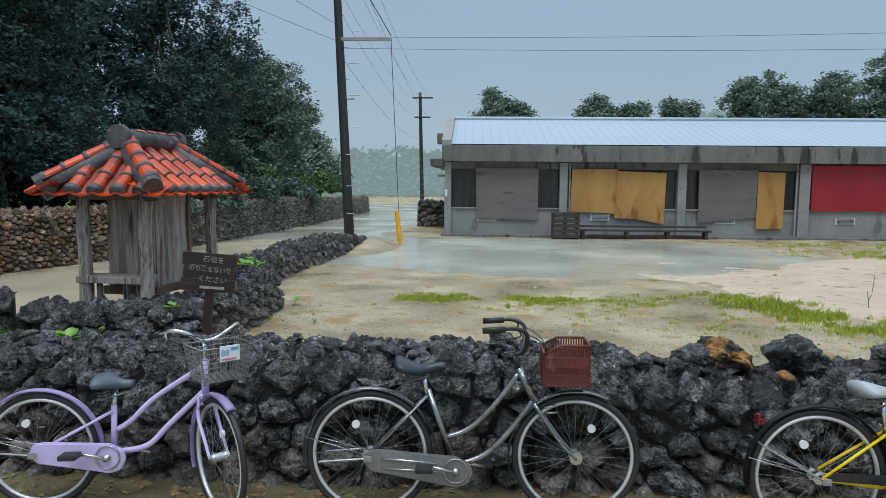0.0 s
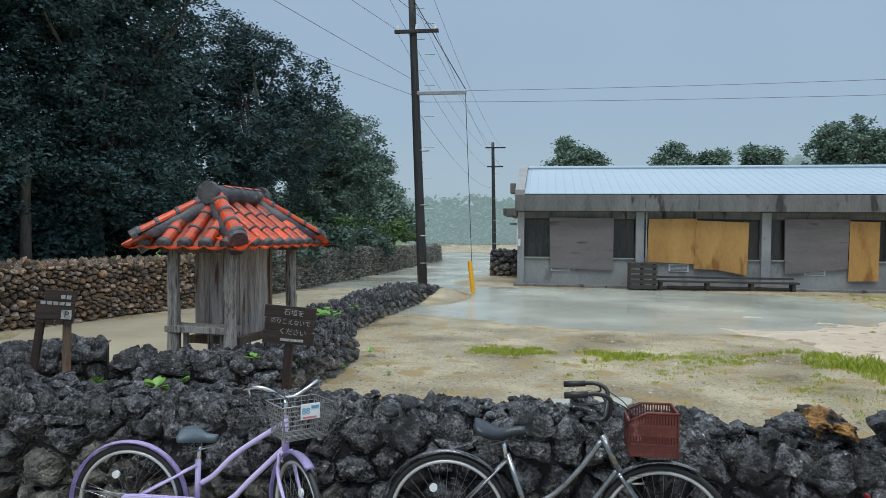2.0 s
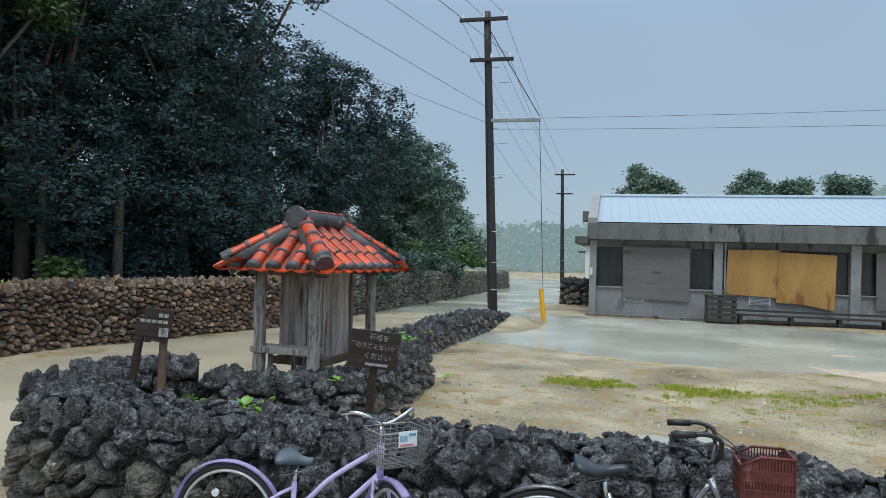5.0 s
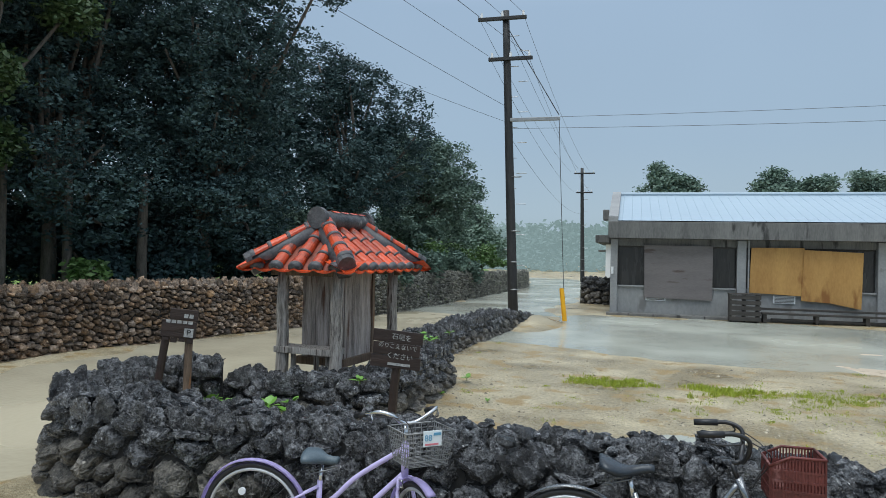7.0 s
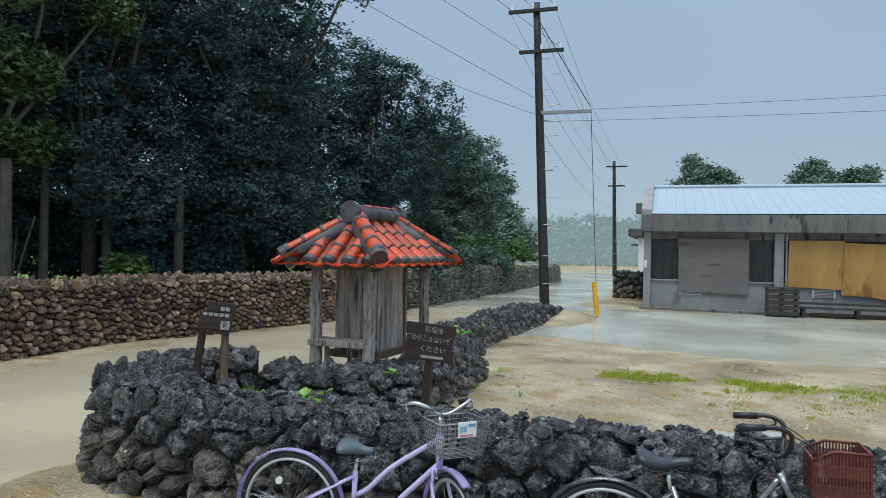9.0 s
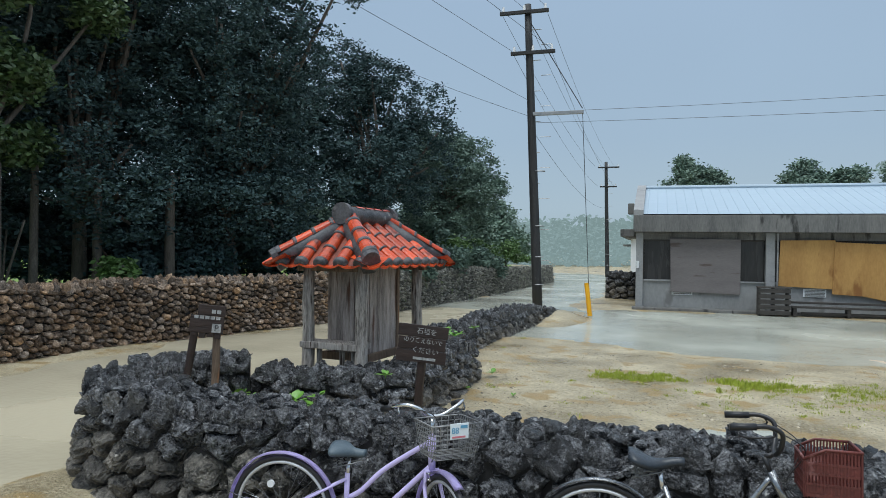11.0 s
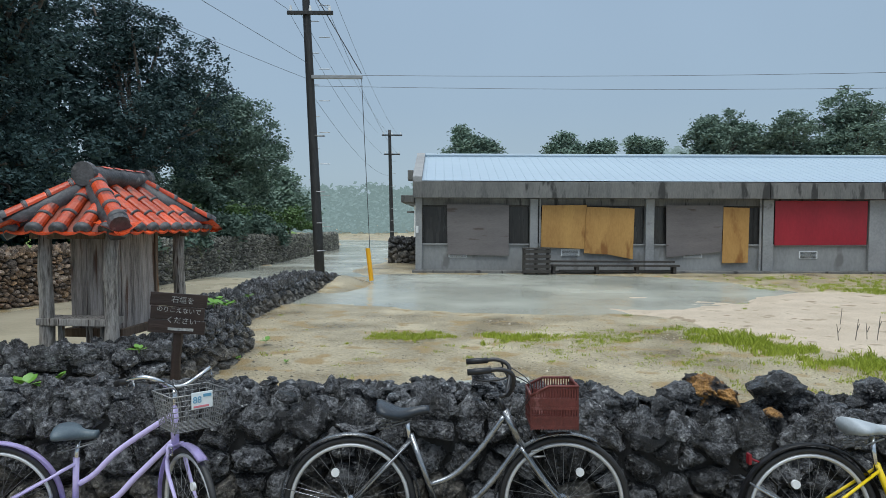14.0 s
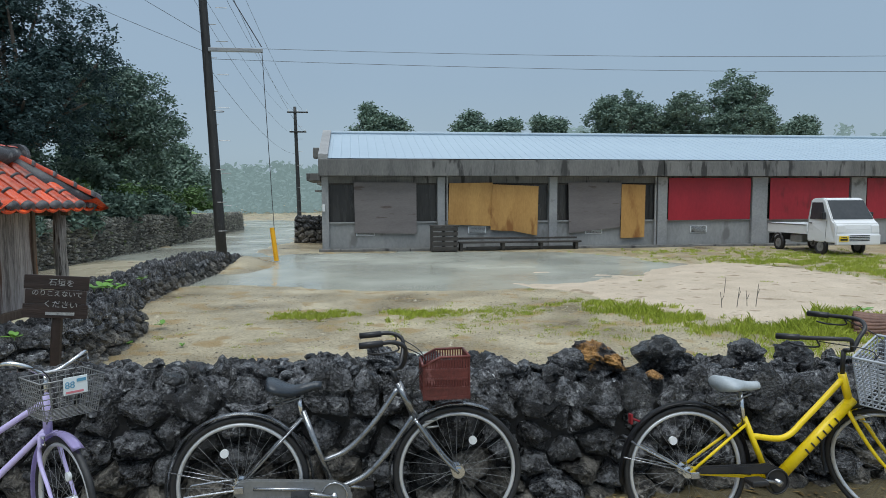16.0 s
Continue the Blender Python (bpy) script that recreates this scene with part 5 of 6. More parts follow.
    st = Vector((0.30 + seat[0] * 0.5, 0, 0.70 + seat[1] - drop))
    bm = bmesh.new()
    tube(bm, [bb, st], 0.0155, 10)
    if style == "oversize":
        tube(bm, [head0 + Vector((0.01, 0, 0.04)), bb + Vector((0.09, 0, 0.02))], 0.03, 12)
        tube(bm, curve_pts([head1 - Vector((0, 0, 0.02)), (base - 0.47, 0, 0.575), (base - 0.60, 0, 0.475), (0.375, 0, 0.49)], 6), 0.016, 10)
    else:
        tube(bm, curve_pts([head1 - Vector((0, 0, 0.015)), (base - 0.43, 0, 0.60), (base - 0.56, 0, 0.475), (0.405, 0, 0.425)], 6), 0.0145, 10)
        tube(bm, curve_pts([head0 + Vector((0, 0, 0.02)), (base - 0.36, 0, 0.45), (base - 0.48, 0, 0.335), bb], 6), 0.016, 10)
    tube(bm, [head0 - axis * 0.01, head1 + axis * 0.01], 0.021, 12)
    tube(bm, [bb + Vector((0, -0.04, 0)), bb + Vector((0, 0.04, 0))], 0.024, 12)
    for sy in (-0.045, 0.045):
        tube(bm, [(0.0, sy * 1.1, hz), (st.x, sy * 0.4, st.z - 0.03)], 0.0075, 8)
        tube(bm, [(0.0, sy * 1.1, hz), (bb.x, sy * 0.5, bb.z)], 0.009, 8)
    put("frame", bm, frame)
    # fork
    bm = bmesh.new()
    for sy in (-0.05, 0.05):
        tube(bm, curve_pts([head0 + Vector((0.0, sy * 0.7, -0.01)), (base - 0.14, sy, 0.50), (base - 0.065, sy, 0.40), (base, sy, hz)], 5), 0.012, 8, 0.008)
    tube(bm, [head0 + Vector((0, -0.042, -0.012)), head0 + Vector((0, 0.042, -0.012))], 0.014, 8)
    put("fork", bm, frame, steered=True)
    bm = bmesh.new()
    tube(bm, [(base - 0.17, -0.035, 0.60), (base - 0.11, -0.04, 0.615), (base - 0.10, -0.04, 0.58), (base - 0.16, -0.036, 0.572)], 0.006, 6)
    put("front_brake", bm, M["silver"], steered=True)
    # crank, case, pedals
    bm = bmesh.new()
    pts = [(0.02, 0.335), (0.05, 0.372), (0.42, 0.365), (0.50, 0.33), (0.53, 0.28), (0.50, 0.215), (0.45, 0.20), (0.42, 0.25), (0.40, 0.315)] if style == "oversize" else [(-0.03, 0.315), (0.0, 0.372), (0.06, 0.378), (0.46, 0.345), (0.53, 0.31), (0.545, 0.26), (0.52, 0.205), (0.46, 0.185), (0.38, 0.20), (0.02, 0.265)]
    pts = [(x + (crank[0] - 0.455) * smooth(0.1, 0.4, x), z + (crank[1] - 0.275) * smooth(0.1, 0.4, x)) for x, z in pts]
    f = [bm.verts.new((x, -0.052, z)) for x, z in pts]
    g = [bm.verts.new((x, -0.078, z)) for x, z in pts]
    bm.faces.new(f)
    bm.faces.new(g[::-1])
    for i in range(len(pts)):
        bm.faces.new((f[i], g[i], g[(i + 1) % len(pts)], f[(i + 1) % len(pts)]))
    bmesh.ops.recalc_face_normals(bm, faces=bm.faces)
    bmesh.ops.bevel(bm, geom=bm.edges[:], offset=0.006, segments=2, affect="EDGES")
    cc = put("chain_case", bm, case, smooth=False)
    bm = bmesh.new()
    ring(bm, (bb.x, -0.082, bb.z), 0.062, 0.005, seg=28, sec=6)
    put("case_ring", bm, M["silver"] if style != "oversize" else M["black"], cc)
    bm = bmesh.new()
    if style == "dark":
      tube(bm, [(0.07, -0.082, 0.335), (0.36, -0.082, 0.312)], 0.008, 6)
      put("case_slot", bm, M["silver"], cc)
      bm = bmesh.new()
      tube(bm, [(0.07, -0.082, 0.285), (0.36, -0.082, 0.268)], 0.006, 6)
      put("case_slot", bm, M["silver"], cc)
    bm = bmesh.new()
    tube(bm, [bb + Vector((0, -0.10, 0)), bb + Vector((-0.16, -0.11, 0.035))], 0.010, 8)
    tube(bm, [bb + Vector((0, 0.08, 0)), bb + Vector((0.16, 0.09, -0.035))], 0.010, 8)
    tube(bm, [bb + Vector((0, -0.11, 0)), bb + Vector((0, 0.09, 0))], 0.016, 10)
    put("crank", bm, M["silver"])
    for q in (Vector((-0.16, -0.155, 0.035)), Vector((0.16, 0.135, -0.035))):
        bm = bmesh.new()
        p = bb + q
        box(bm, p.x - 0.045, p.x + 0.045, p.y - 0.042, p.y + 0.042, p.z - 0.013, p.z + 0.013, 0.008)
        put("pedal", bm, M["black"], smooth=False)
    # saddle
    bm = bmesh.new()
    tube(bm, [st - Vector((0.0, 0, 0.05)), st + Vector((-0.022 + (0.03 if style == "swept" else 0), 0, 0.085 + drop))], 0.0125, 10)
    put("seat_post", bm, M["chrome"])
    bm = bmesh.new()
    rows, n = [], 12
    for i in range(n + 1):
        t = i / n
        x = 0.125 + seat[0] + long * t
        w = 0.105 * (1 - smooth(0.15, 0.75, t)) + 0.026
        if t < 0.1:
            w *= 0.7 + 3 * t
        zc = 0.815 + seat[1] + (0.014 if style != "dark" else 0.012) * (1 - t) ** 2 + (0.005 * math.sin(t * 6.0) if style != "dark" else 0.013 * math.cos(t * 6.6) - 0.006)
        h = 0.042 * (1 - 0.45 * t)
        rows.append([bm.verts.new((x, w * math.cos(a), zc + h * (math.sin(a) if math.sin(a) > 0 else 0.8 * math.sin(a)))) for a in [math.tau * k / 14 for k in range(14)]])
    for q, t in zip(rows, rows[1:]):
        for k in range(14):
            bm.faces.new((q[k], q[(k + 1) % 14], t[(k + 1) % 14], t[k]))
    bm.faces.new(rows[0][::-1])
    bm.faces.new(rows[-1])
    bmesh.ops.recalc_face_normals(bm, faces=bm.faces)
    sd = put("saddle", bm, saddle)
    bm = bmesh.new()
    for sy in (-0.05, 0.05):
        for k in range(2):
            x = 0.155 + seat[0] + 0.03 * k
            tube(bm, [(x + 0.011 * math.cos(j * 1.3), sy + 0.011 * math.sin(j * 1.3), 0.735 + seat[1] + 0.0035 * j) for j in range(15)], 0.003, 5)
        tube(bm, [(0.14 + seat[0], sy, 0.735 + seat[1]), (0.30 + seat[0], sy * 0.4, 0.775 + seat[1])], 0.004, 6)
    tagged(put("saddle_spring", bm, M["steel_grey"], sd), kind="stuff")
    # steering
    bm = bmesh.new()
    stem_top = head1 + Vector((-0.03 if style == "dark" else 0, 0, 0.11 if style == "swept" else 0.075 if style == "dark" else 0.14))
    tube(bm, [head1, stem_top], 0.0125, 10)
    tube(bm, [stem_top, stem_top + Vector((0.045, 0, 0.015))], 0.012, 10)
    put("stem", bm, M["black"] if style in ("dark", "oversize") else M["chrome"], steered=True)
    c = stem_top + Vector((0.045, 0, 0.015))
    bar_mat = M["black"] if style in ("dark", "oversize") else M["chrome"]
    bm = bmesh.new()
    if style == "swept":
        half = [(0, 0, 0), (0.0, 0.05, 0.01), (0.02, 0.11, 0.05), (-0.01, 0.165, 0.07), (-0.08, 0.20, 0.055), (-0.15, 0.21, 0.035)]
    elif style == "oversize":
        half = [(0, 0, 0), (0.01, 0.05, 0.05), (0.02, 0.105, 0.095), (-0.03, 0.165, 0.11), (-0.13, 0.19, 0.10), (-0.22, 0.20, 0.09)]
    else:
        half = [(0, 0, 0), (0.0, 0.05, 0.01), (0.015, 0.105, 0.06), (0.012, 0.135, 0.125), (-0.05, 0.15, 0.152), (-0.125, 0.155, 0.146)]
    left = [c + Vector((x, -y, z)) for x, y, z in half]
    right = [c + Vector(p) for p in half]
    tube(bm, curve_pts(left[::-1] + right[1:], 5), 0.011, 9)
    put("handlebar", bm, bar_mat, steered=True)
    for side in (left, right):
        d = (side[-1] - side[-2]).normalized()
        bm = bmesh.new()
        tube(bm, [side[-1] - d * 0.03, side[-1] + d * 0.085], 0.016, 10)
        put("grip", bm, M["black"], steered=True)
        bm = bmesh.new()
        q = side[-2]
        tube(bm, curve_pts([q + Vector((0.02, 0, -0.005)), q + Vector((0.03, 0, -0.04)), q + Vector((-0.06, 0, -0.055)), q + Vector((-0.12, 0, -0.05))], 4), 0.005, 6)
        put("brake_lever", bm, M["silver"] if style == "swept" else M["black"], steered=True)
        bm = bmesh.new()
        s = side[-2]
        tube(bm, curve_pts([s + Vector((0.03, 0, -0.01)), c + Vector((0.12, (s - c).y * 0.4, 0.04)), c + Vector((0.05, 0.0, -0.12)), head0 + Vector((0.04, -0.02, 0.05))], 6), 0.003, 5)
        put("brake_cable", bm, M["black"], steered=True)
    # kickstand
    bm = bmesh.new()
    end = (-0.25, -0.02) if style == "dark" else (-0.30, 0.17) if style == "oversize" else (-0.28, 0.02)
    tube(bm, [(0.0, -0.085, hz), (end[0], -0.085, hz + end[1]), (end[0], 0.085, hz + end[1]), (0.0, 0.085, hz)], 0.006, 6)
    put("kickstand", bm, M["silver"], smooth=False)
    bm = bmesh.new()
    box(bm, -0.02, 0.025, -0.100, -0.092, hz - 0.015, hz + 0.018, 0.004)
    put("stand_lock", bm, M["silver"], smooth=False)
    if style != "oversize":
        return top, put, c, head0, base
    bm = bmesh.new()
    box(bm, -0.300, -0.285, -0.018, 0.018, hz + 0.25, hz + 0.305, 0.006)
    tube(bm, [(-0.29, 0, hz + 0.28), (-0.245, 0, hz + 0.262)], 0.006, 6)
    put("rear_reflector", bm, M["red_lens"], smooth=False)
    return top, put, c, head0, base


def wire_basket(put, x0, x1, z0, z1, wy, mat, rows=7, thick=0.0022, name="basket"):
    """A tapered basket of thin wires: hoops round it, uprights and a floor grid."""
    bm = bmesh.new()

    def loop(t):
        k = 0.80 + 0.20 * t
        cx, hx, hy = (x0 + x1) / 2, (x1 - x0) / 2 * k, wy / 2 * k
        z = z0 + (z1 - z0) * t
        return [(cx - hx, -hy, z), (cx + hx, -hy, z), (cx + hx, hy, z), (cx - hx, hy, z)]
    for i in range(rows + 1):
        q = loop(i / rows)
        tube(bm, q + [q[0]], thick * (1.9 if i == rows else 1), 5, cap=False)
    a, b = loop(0), loop(1)
    for e in range(4):
        n = 9 if e % 2 == 0 else 7
        for k in range(n):
            p = Vector(a[e]).lerp(Vector(a[(e + 1) % 4]), k / n)
            q = Vector(b[e]).lerp(Vector(b[(e + 1) % 4]), k / n)
            tube(bm, [p, q], thick, 4, cap=False)
    for k in range(1, 8):
        tube(bm, [Vector(a[0]).lerp(Vector(a[1]), k / 8), Vector(a[3]).lerp(Vector(a[2]), k / 8)], thick, 4, cap=False)
    return tagged(put(name, bm, mat, steered=True), kind="stuff")


# lavender bicycle, its front wheel turned to the lane
b1, put1, c1, h1, base1 = bike(Matrix.Translation((-3.57, 2.62, 0)) @ Matrix.Rotation(radians(5), 4, "Z"), -51, M["lavender"], M["lavender"], M["saddle_blue"], "swept",
                               "lavender step-through bicycle with wire basket, wheel turned", wr=0.315, base=1.04, rake=0.001, lean=2.0, seat=(0.18, -0.14), crank=(0.385, 0.30), long=0.19, ahead=0.165)
bk = wire_basket(put1, 0.945, 1.17, 0.745, 0.92, 0.28, M["steel_grey"])
bm = bmesh.new()
box(bm, 1.172, 1.177, -0.045, 0.06, 0.85, 0.93, 0.002)
tag = put1("number_tag", bm, M["tag_white"], bk, steered=True, smooth=False, lab="white plastic hire tag")
turn1 = Matrix.Translation(h1) @ Matrix.Rotation(radians(-51), 4, (Vector((base1 - 0.166, 0, 0.79)) - h1).normalized()) @ Matrix.Translation(-h1)
text_mesh("tag_number", "88", 0.044, M["tag_blue"], tag, turn1 @ Matrix.Translation((1.1785, -0.018, 0.893)) @ Matrix.Rotation(radians(90), 4, "Z") @ FACE)
bm = bmesh.new()
box(bm, 1.1772, 1.1795, 0.012, 0.052, 0.905, 0.919)
put1("tag_print", bm, M["tag_blue"], tag, steered=True, smooth=False)
bm = bmesh.new()
box(bm, 1.1772, 1.1795, -0.036, 0.04, 0.857, 0.866)
put1("tag_print", bm, M["tag_red"], tag, steered=True, smooth=False)

# silver bicycle with a maroon crate
b2, put2, c2, h2, base2 = bike(Matrix.Translation((-1.797, 2.63, 0)) @ Matrix.Rotation(radians(1.5), 4, "Z"), -3, M["silver_frame"], M["silver"], M["saddle_black"], "dark",
                               "silver step-through bicycle with black bars and maroon crate", case=M["steel_grey"], seat=(0.01, -0.02), base=1.085)
bm = bmesh.new()
cx0, cx1, cw = 0.905, 1.135, 0.24
for z0, z1 in ((0.735, 0.75), (0.785, 0.795), (0.83, 0.84), (0.875, 0.885)):
    for q in ((cx0, cx1, -cw / 2, -cw / 2 + 0.006), (cx0, cx1, cw / 2 - 0.006, cw / 2), (cx0, cx0 + 0.006, -cw / 2, cw / 2), (cx1 - 0.006, cx1, -cw / 2, cw / 2)):
        box(bm, *q, z0, z1)
crate2 = tagged(put2("basket", bm, M["maroon"], steered=True, smooth=False, lab="faded maroon plastic crate basket"), kind="stuff")
bm = bmesh.new()
n = 17
for k in range(n + 1):
    x = cx0 + (cx1 - cx0) * k / n
    ztop = 0.90 + 0.045 * smooth(0, 0.35, (x - cx0) / (cx1 - cx0))
    for y in (-cw / 2, cw / 2 - 0.006):
        box(bm, x - 0.0035, x + 0.0035, y + 0.001, y + 0.005, 0.73, ztop)
for k in range(15):
    y = -cw / 2 + cw * k / 14
    for x in (cx0, cx1 - 0.006):
        box(bm, x + 0.001, x + 0.005, y - 0.0035, y + 0.0035, 0.73, 0.90 if x == cx0 else 0.945)
tagged(put2("basket_slats", bm, M["maroon"], crate2, steered=True, smooth=False), kind="stuff")
bm = bmesh.new()
for y in (-cw / 2, cw / 2):
    tube(bm, [(cx0, y, 0.90), (cx0 + 0.085, y, 0.945), (cx1, y, 0.945)], 0.007, 6)
for x, z in ((cx0, 0.90), (cx1, 0.945)):
    tube(bm, [(x, -cw / 2, z), (x, cw / 2, z)], 0.007, 6)
put2("basket_rim", bm, M["maroon"], crate2, steered=True)
for q in ((cx0 + 0.01, cx1 - 0.01, -cw / 2 + 0.01, cw / 2 - 0.01, 0.732, 0.737),):
    bm = bmesh.new()
    box(bm, *q)
    put2("basket_floor", bm, M["maroon"], crate2, steered=True, smooth=False)
for z0, z1 in ((0.751, 0.784), (0.841, 0.874)):
    for y in (-cw / 2 + 0.0025, cw / 2 - 0.0035):
        bm = bmesh.new()
        box(bm, cx0 + 0.002, cx1 - 0.002, y, y + 0.001, z0, z1)
        put2("basket_panel", bm, M["maroon"], crate2, steered=True, smooth=False)

# yellow bicycle
b3, put3, c3, h3, base3 = bike(Matrix.Translation((0.45, 2.49, 0)) @ Matrix.Rotation(radians(0), 4, "Z"), -58, M["bike_yellow"], M["black"], M["saddle_grey"], "oversize",
                               "bright yellow bicycle with thick down tube and grey basket", case=M["black"], base=1.15, seat=(0.055, -0.06), drop=0.05, long=0.225, rake=0.045)
bk3 = wire_basket(put3, 0.99, 1.32, 0.72, 0.98, 0.36, M["grey_plastic"], rows=12, thick=0.004)
# plain dark bars where the maker's lettering runs along the down tube
p, q = Vector((base3 - 0.205, 0, 0.66)), Vector((0.545, 0, 0.295))
for k in range(6):
    t = 0.28 + 0.085 * k
    bm = bmesh.new()
    a = p.lerp(q, t)
    d = (q - p).normalized()
    up = Vector((-d.z, 0, d.x))
    tube(bm, [a - up * 0.018 + Vector((0, -0.0305, 0)), a + up * 0.018 + Vector((0, -0.0305, 0))], 0.005, 5)
    put3("lettering_bar", bm, M["black"])


# ---------------- signs ----------------
sign = empty("notice_sign", Matrix.Translation((-3.60, 4.88, 0.0)) @ Matrix.Rotation(radians(14), 4, "Z") @ Matrix.Rotation(radians(5.5), 4, "Y"))
tagged(sign, "dark brown wooden notice board with chalky white lettering", "sign")
bm = bmesh.new()
tube(bm, [(0.03, 0.03, -0.05), (0.0, 0.03, 0.6), (0.0, 0.03, 1.05)], 0.04, 8)
part("post", bm, M["sign_wood"], sign)
for i in range(3):
    bm = bmesh.new()
    z = 0.82 + i * 0.112
    box(bm, -0.235 + 0.012 * (i % 2), 0.21 - 0.014 * (i % 2), -0.02 - 0.003 * (i % 2), 0.0, z, z + 0.108, 0.004)
    part("board", bm, M["sign_wood"], sign)
LEANED = Matrix.Rotation(radians(2), 4, "Y")
for words, x, z, s in (("石垣を", 0.02, 1.095, 0.06), ("のりこえないで", -0.005, 1.01, 0.05), ("ください", 0.02, 0.925, 0.06)):
    text_mesh("lettering", words, s, M["cream"], sign, Matrix.Translation((x, -0.0245, z)) @ LEANED @ FACE)
bm = bmesh.new()
box(bm, -0.08, 0.12, -0.0252, -0.0235, 0.845, 0.868)
part("lettering_bar", bm, M["cream"], sign)

psign = empty("parking_sign", Matrix.Translation((-5.56, 4.46, 0.23)) @ Matrix.Rotation(radians(28), 4, "Z") @ Matrix.Rotation(radians(6), 4, "Y"))
tagged(psign, "small dark wooden parking sign on two leaning posts", "sign")
for x0, x1 in ((-0.14, -0.10), (0.17, 0.08)):
    bm = bmesh.new()
    tube(bm, [(x0, 0.03, -0.1), (x1, 0.03, 0.95)], 0.035, 8)
    part("post", bm, M["brown_wood"] if x0 > 0 else M["sign_wood"], psign)
bm = bmesh.new()
box(bm, -0.15, 0.15, -0.02, 0.0, 0.80, 0.955, 0.005)
part("board", bm, M["sign_wood"], psign)
bm = bmesh.new()
box(bm, -0.09, 0.155, -0.018, 0.0, 0.960, 1.06, 0.005)
part("board", bm, M["sign_wood"], psign)
for k in range(4):
    bm = bmesh.new()
    box(bm, -0.13 + 0.07 * k, -0.075 + 0.07 * k, -0.016, -0.002, 0.765 - 0.012 * (k % 2), 0.798, 0.004)
    part("board", bm, M["sign_wood"], psign)
bm = bmesh.new()
box(bm, 0.05, 0.13, -0.0235, -0.0205, 0.812, 0.892)
part("plate", bm, M["cream"], psign)
text_mesh("lettering", "P", 0.075, M["black"], psign, Matrix.Translation((0.09, -0.0245, 0.852)) @ FACE)
for x0, x1, z0, z1 in ((-0.12, 0.12, 0.93, 0.958), (0.03, 0.12, 0.985, 1.02)):
    for k in range(5 if x0 < 0 else 2):
        w = (x1 - x0) / (5 if x0 < 0 else 2)
        bm = bmesh.new()
        box(bm, x0 + w * k + 0.004, x0 + w * (k + 1) - 0.006, -0.0225, -0.0205, z0, z1)
        part("lettering_bar", bm, M["cream"], psign)


# ---------------- small truck ----------------
M["truck_white"] = surface("white_truck_paint", (0.66, 0.67, 0.68), (0.76, 0.77, 0.78), 0.3, 2, 30, 0.02, rough_var=0.1)
M["glass"] = surface("dark_car_glass", (0.03, 0.035, 0.04), (0.05, 0.055, 0.06), 0.08, 2, 10, 0, rough_var=0.04)
truck = empty("small_truck", Matrix.Translation((13.3, 18.9, 0)) @ Matrix.Rotation(radians(-90), 4, "Z") @ Matrix.Diagonal((0.96, 0.96, 0.96, 1)))
tagged(truck, "small white flatbed truck parked on grass", "truck")


def tb(name, x0, x1, y0, y1, z0, z1, mat, bevel=0.02, parent=truck):
    bm = bmesh.new()
    box(bm, x0, x1, y0, y1, z0, z1, bevel)
    return part(name, bm, mat, parent)


# cab: a profile drawn out across the width, narrower above
bm = bmesh.new()
prof = [(0.38, 0.42), (0.38, 1.05), (0.40, 1.68), (0.50, 1.77), (0.95, 1.78), (1.08, 1.73), (1.50, 1.10), (1.66, 1.00), (1.70, 0.80), (1.70, 0.42)]
sides = []
for s in (-1, 1):
    sides.append([bm.verts.new((x, s * (0.735 - 0.10 * max(0, (z - 1.0) / 0.78)), z)) for x, z in prof])
bm.faces.new(sides[0])
bm.faces.new(sides[1][::-1])
for i in range(len(prof)):
    j = (i + 1) % len(prof)
    bm.faces.new((sides[0][i], sides[1][i], sides[1][j], sides[0][j]))
bmesh.ops.recalc_face_normals(bm, faces=bm.faces)
bmesh.ops.bevel(bm, geom=bm.edges[:], offset=0.03, segments=2, affect="EDGES")
cab = part("cab", bm, M["truck_white"], truck)


def sheet(name, pts, mat, parent, push):
    bm = bmesh.new()
    a = [bm.verts.new(Vector(p) + Vector(push)) for p in pts]
    b = [bm.verts.new(Vector(p) - Vector(push)) for p in pts]
    bm.faces.new(a)
    bm.faces.new(b[::-1])
    for i in range(len(a)):
        bm.faces.new((a[i], b[i], b[(i + 1) % len(a)], a[(i + 1) % len(a)]))
    bmesh.ops.recalc_face_normals(bm, faces=bm.faces)
    return part(name, bm, mat, parent)


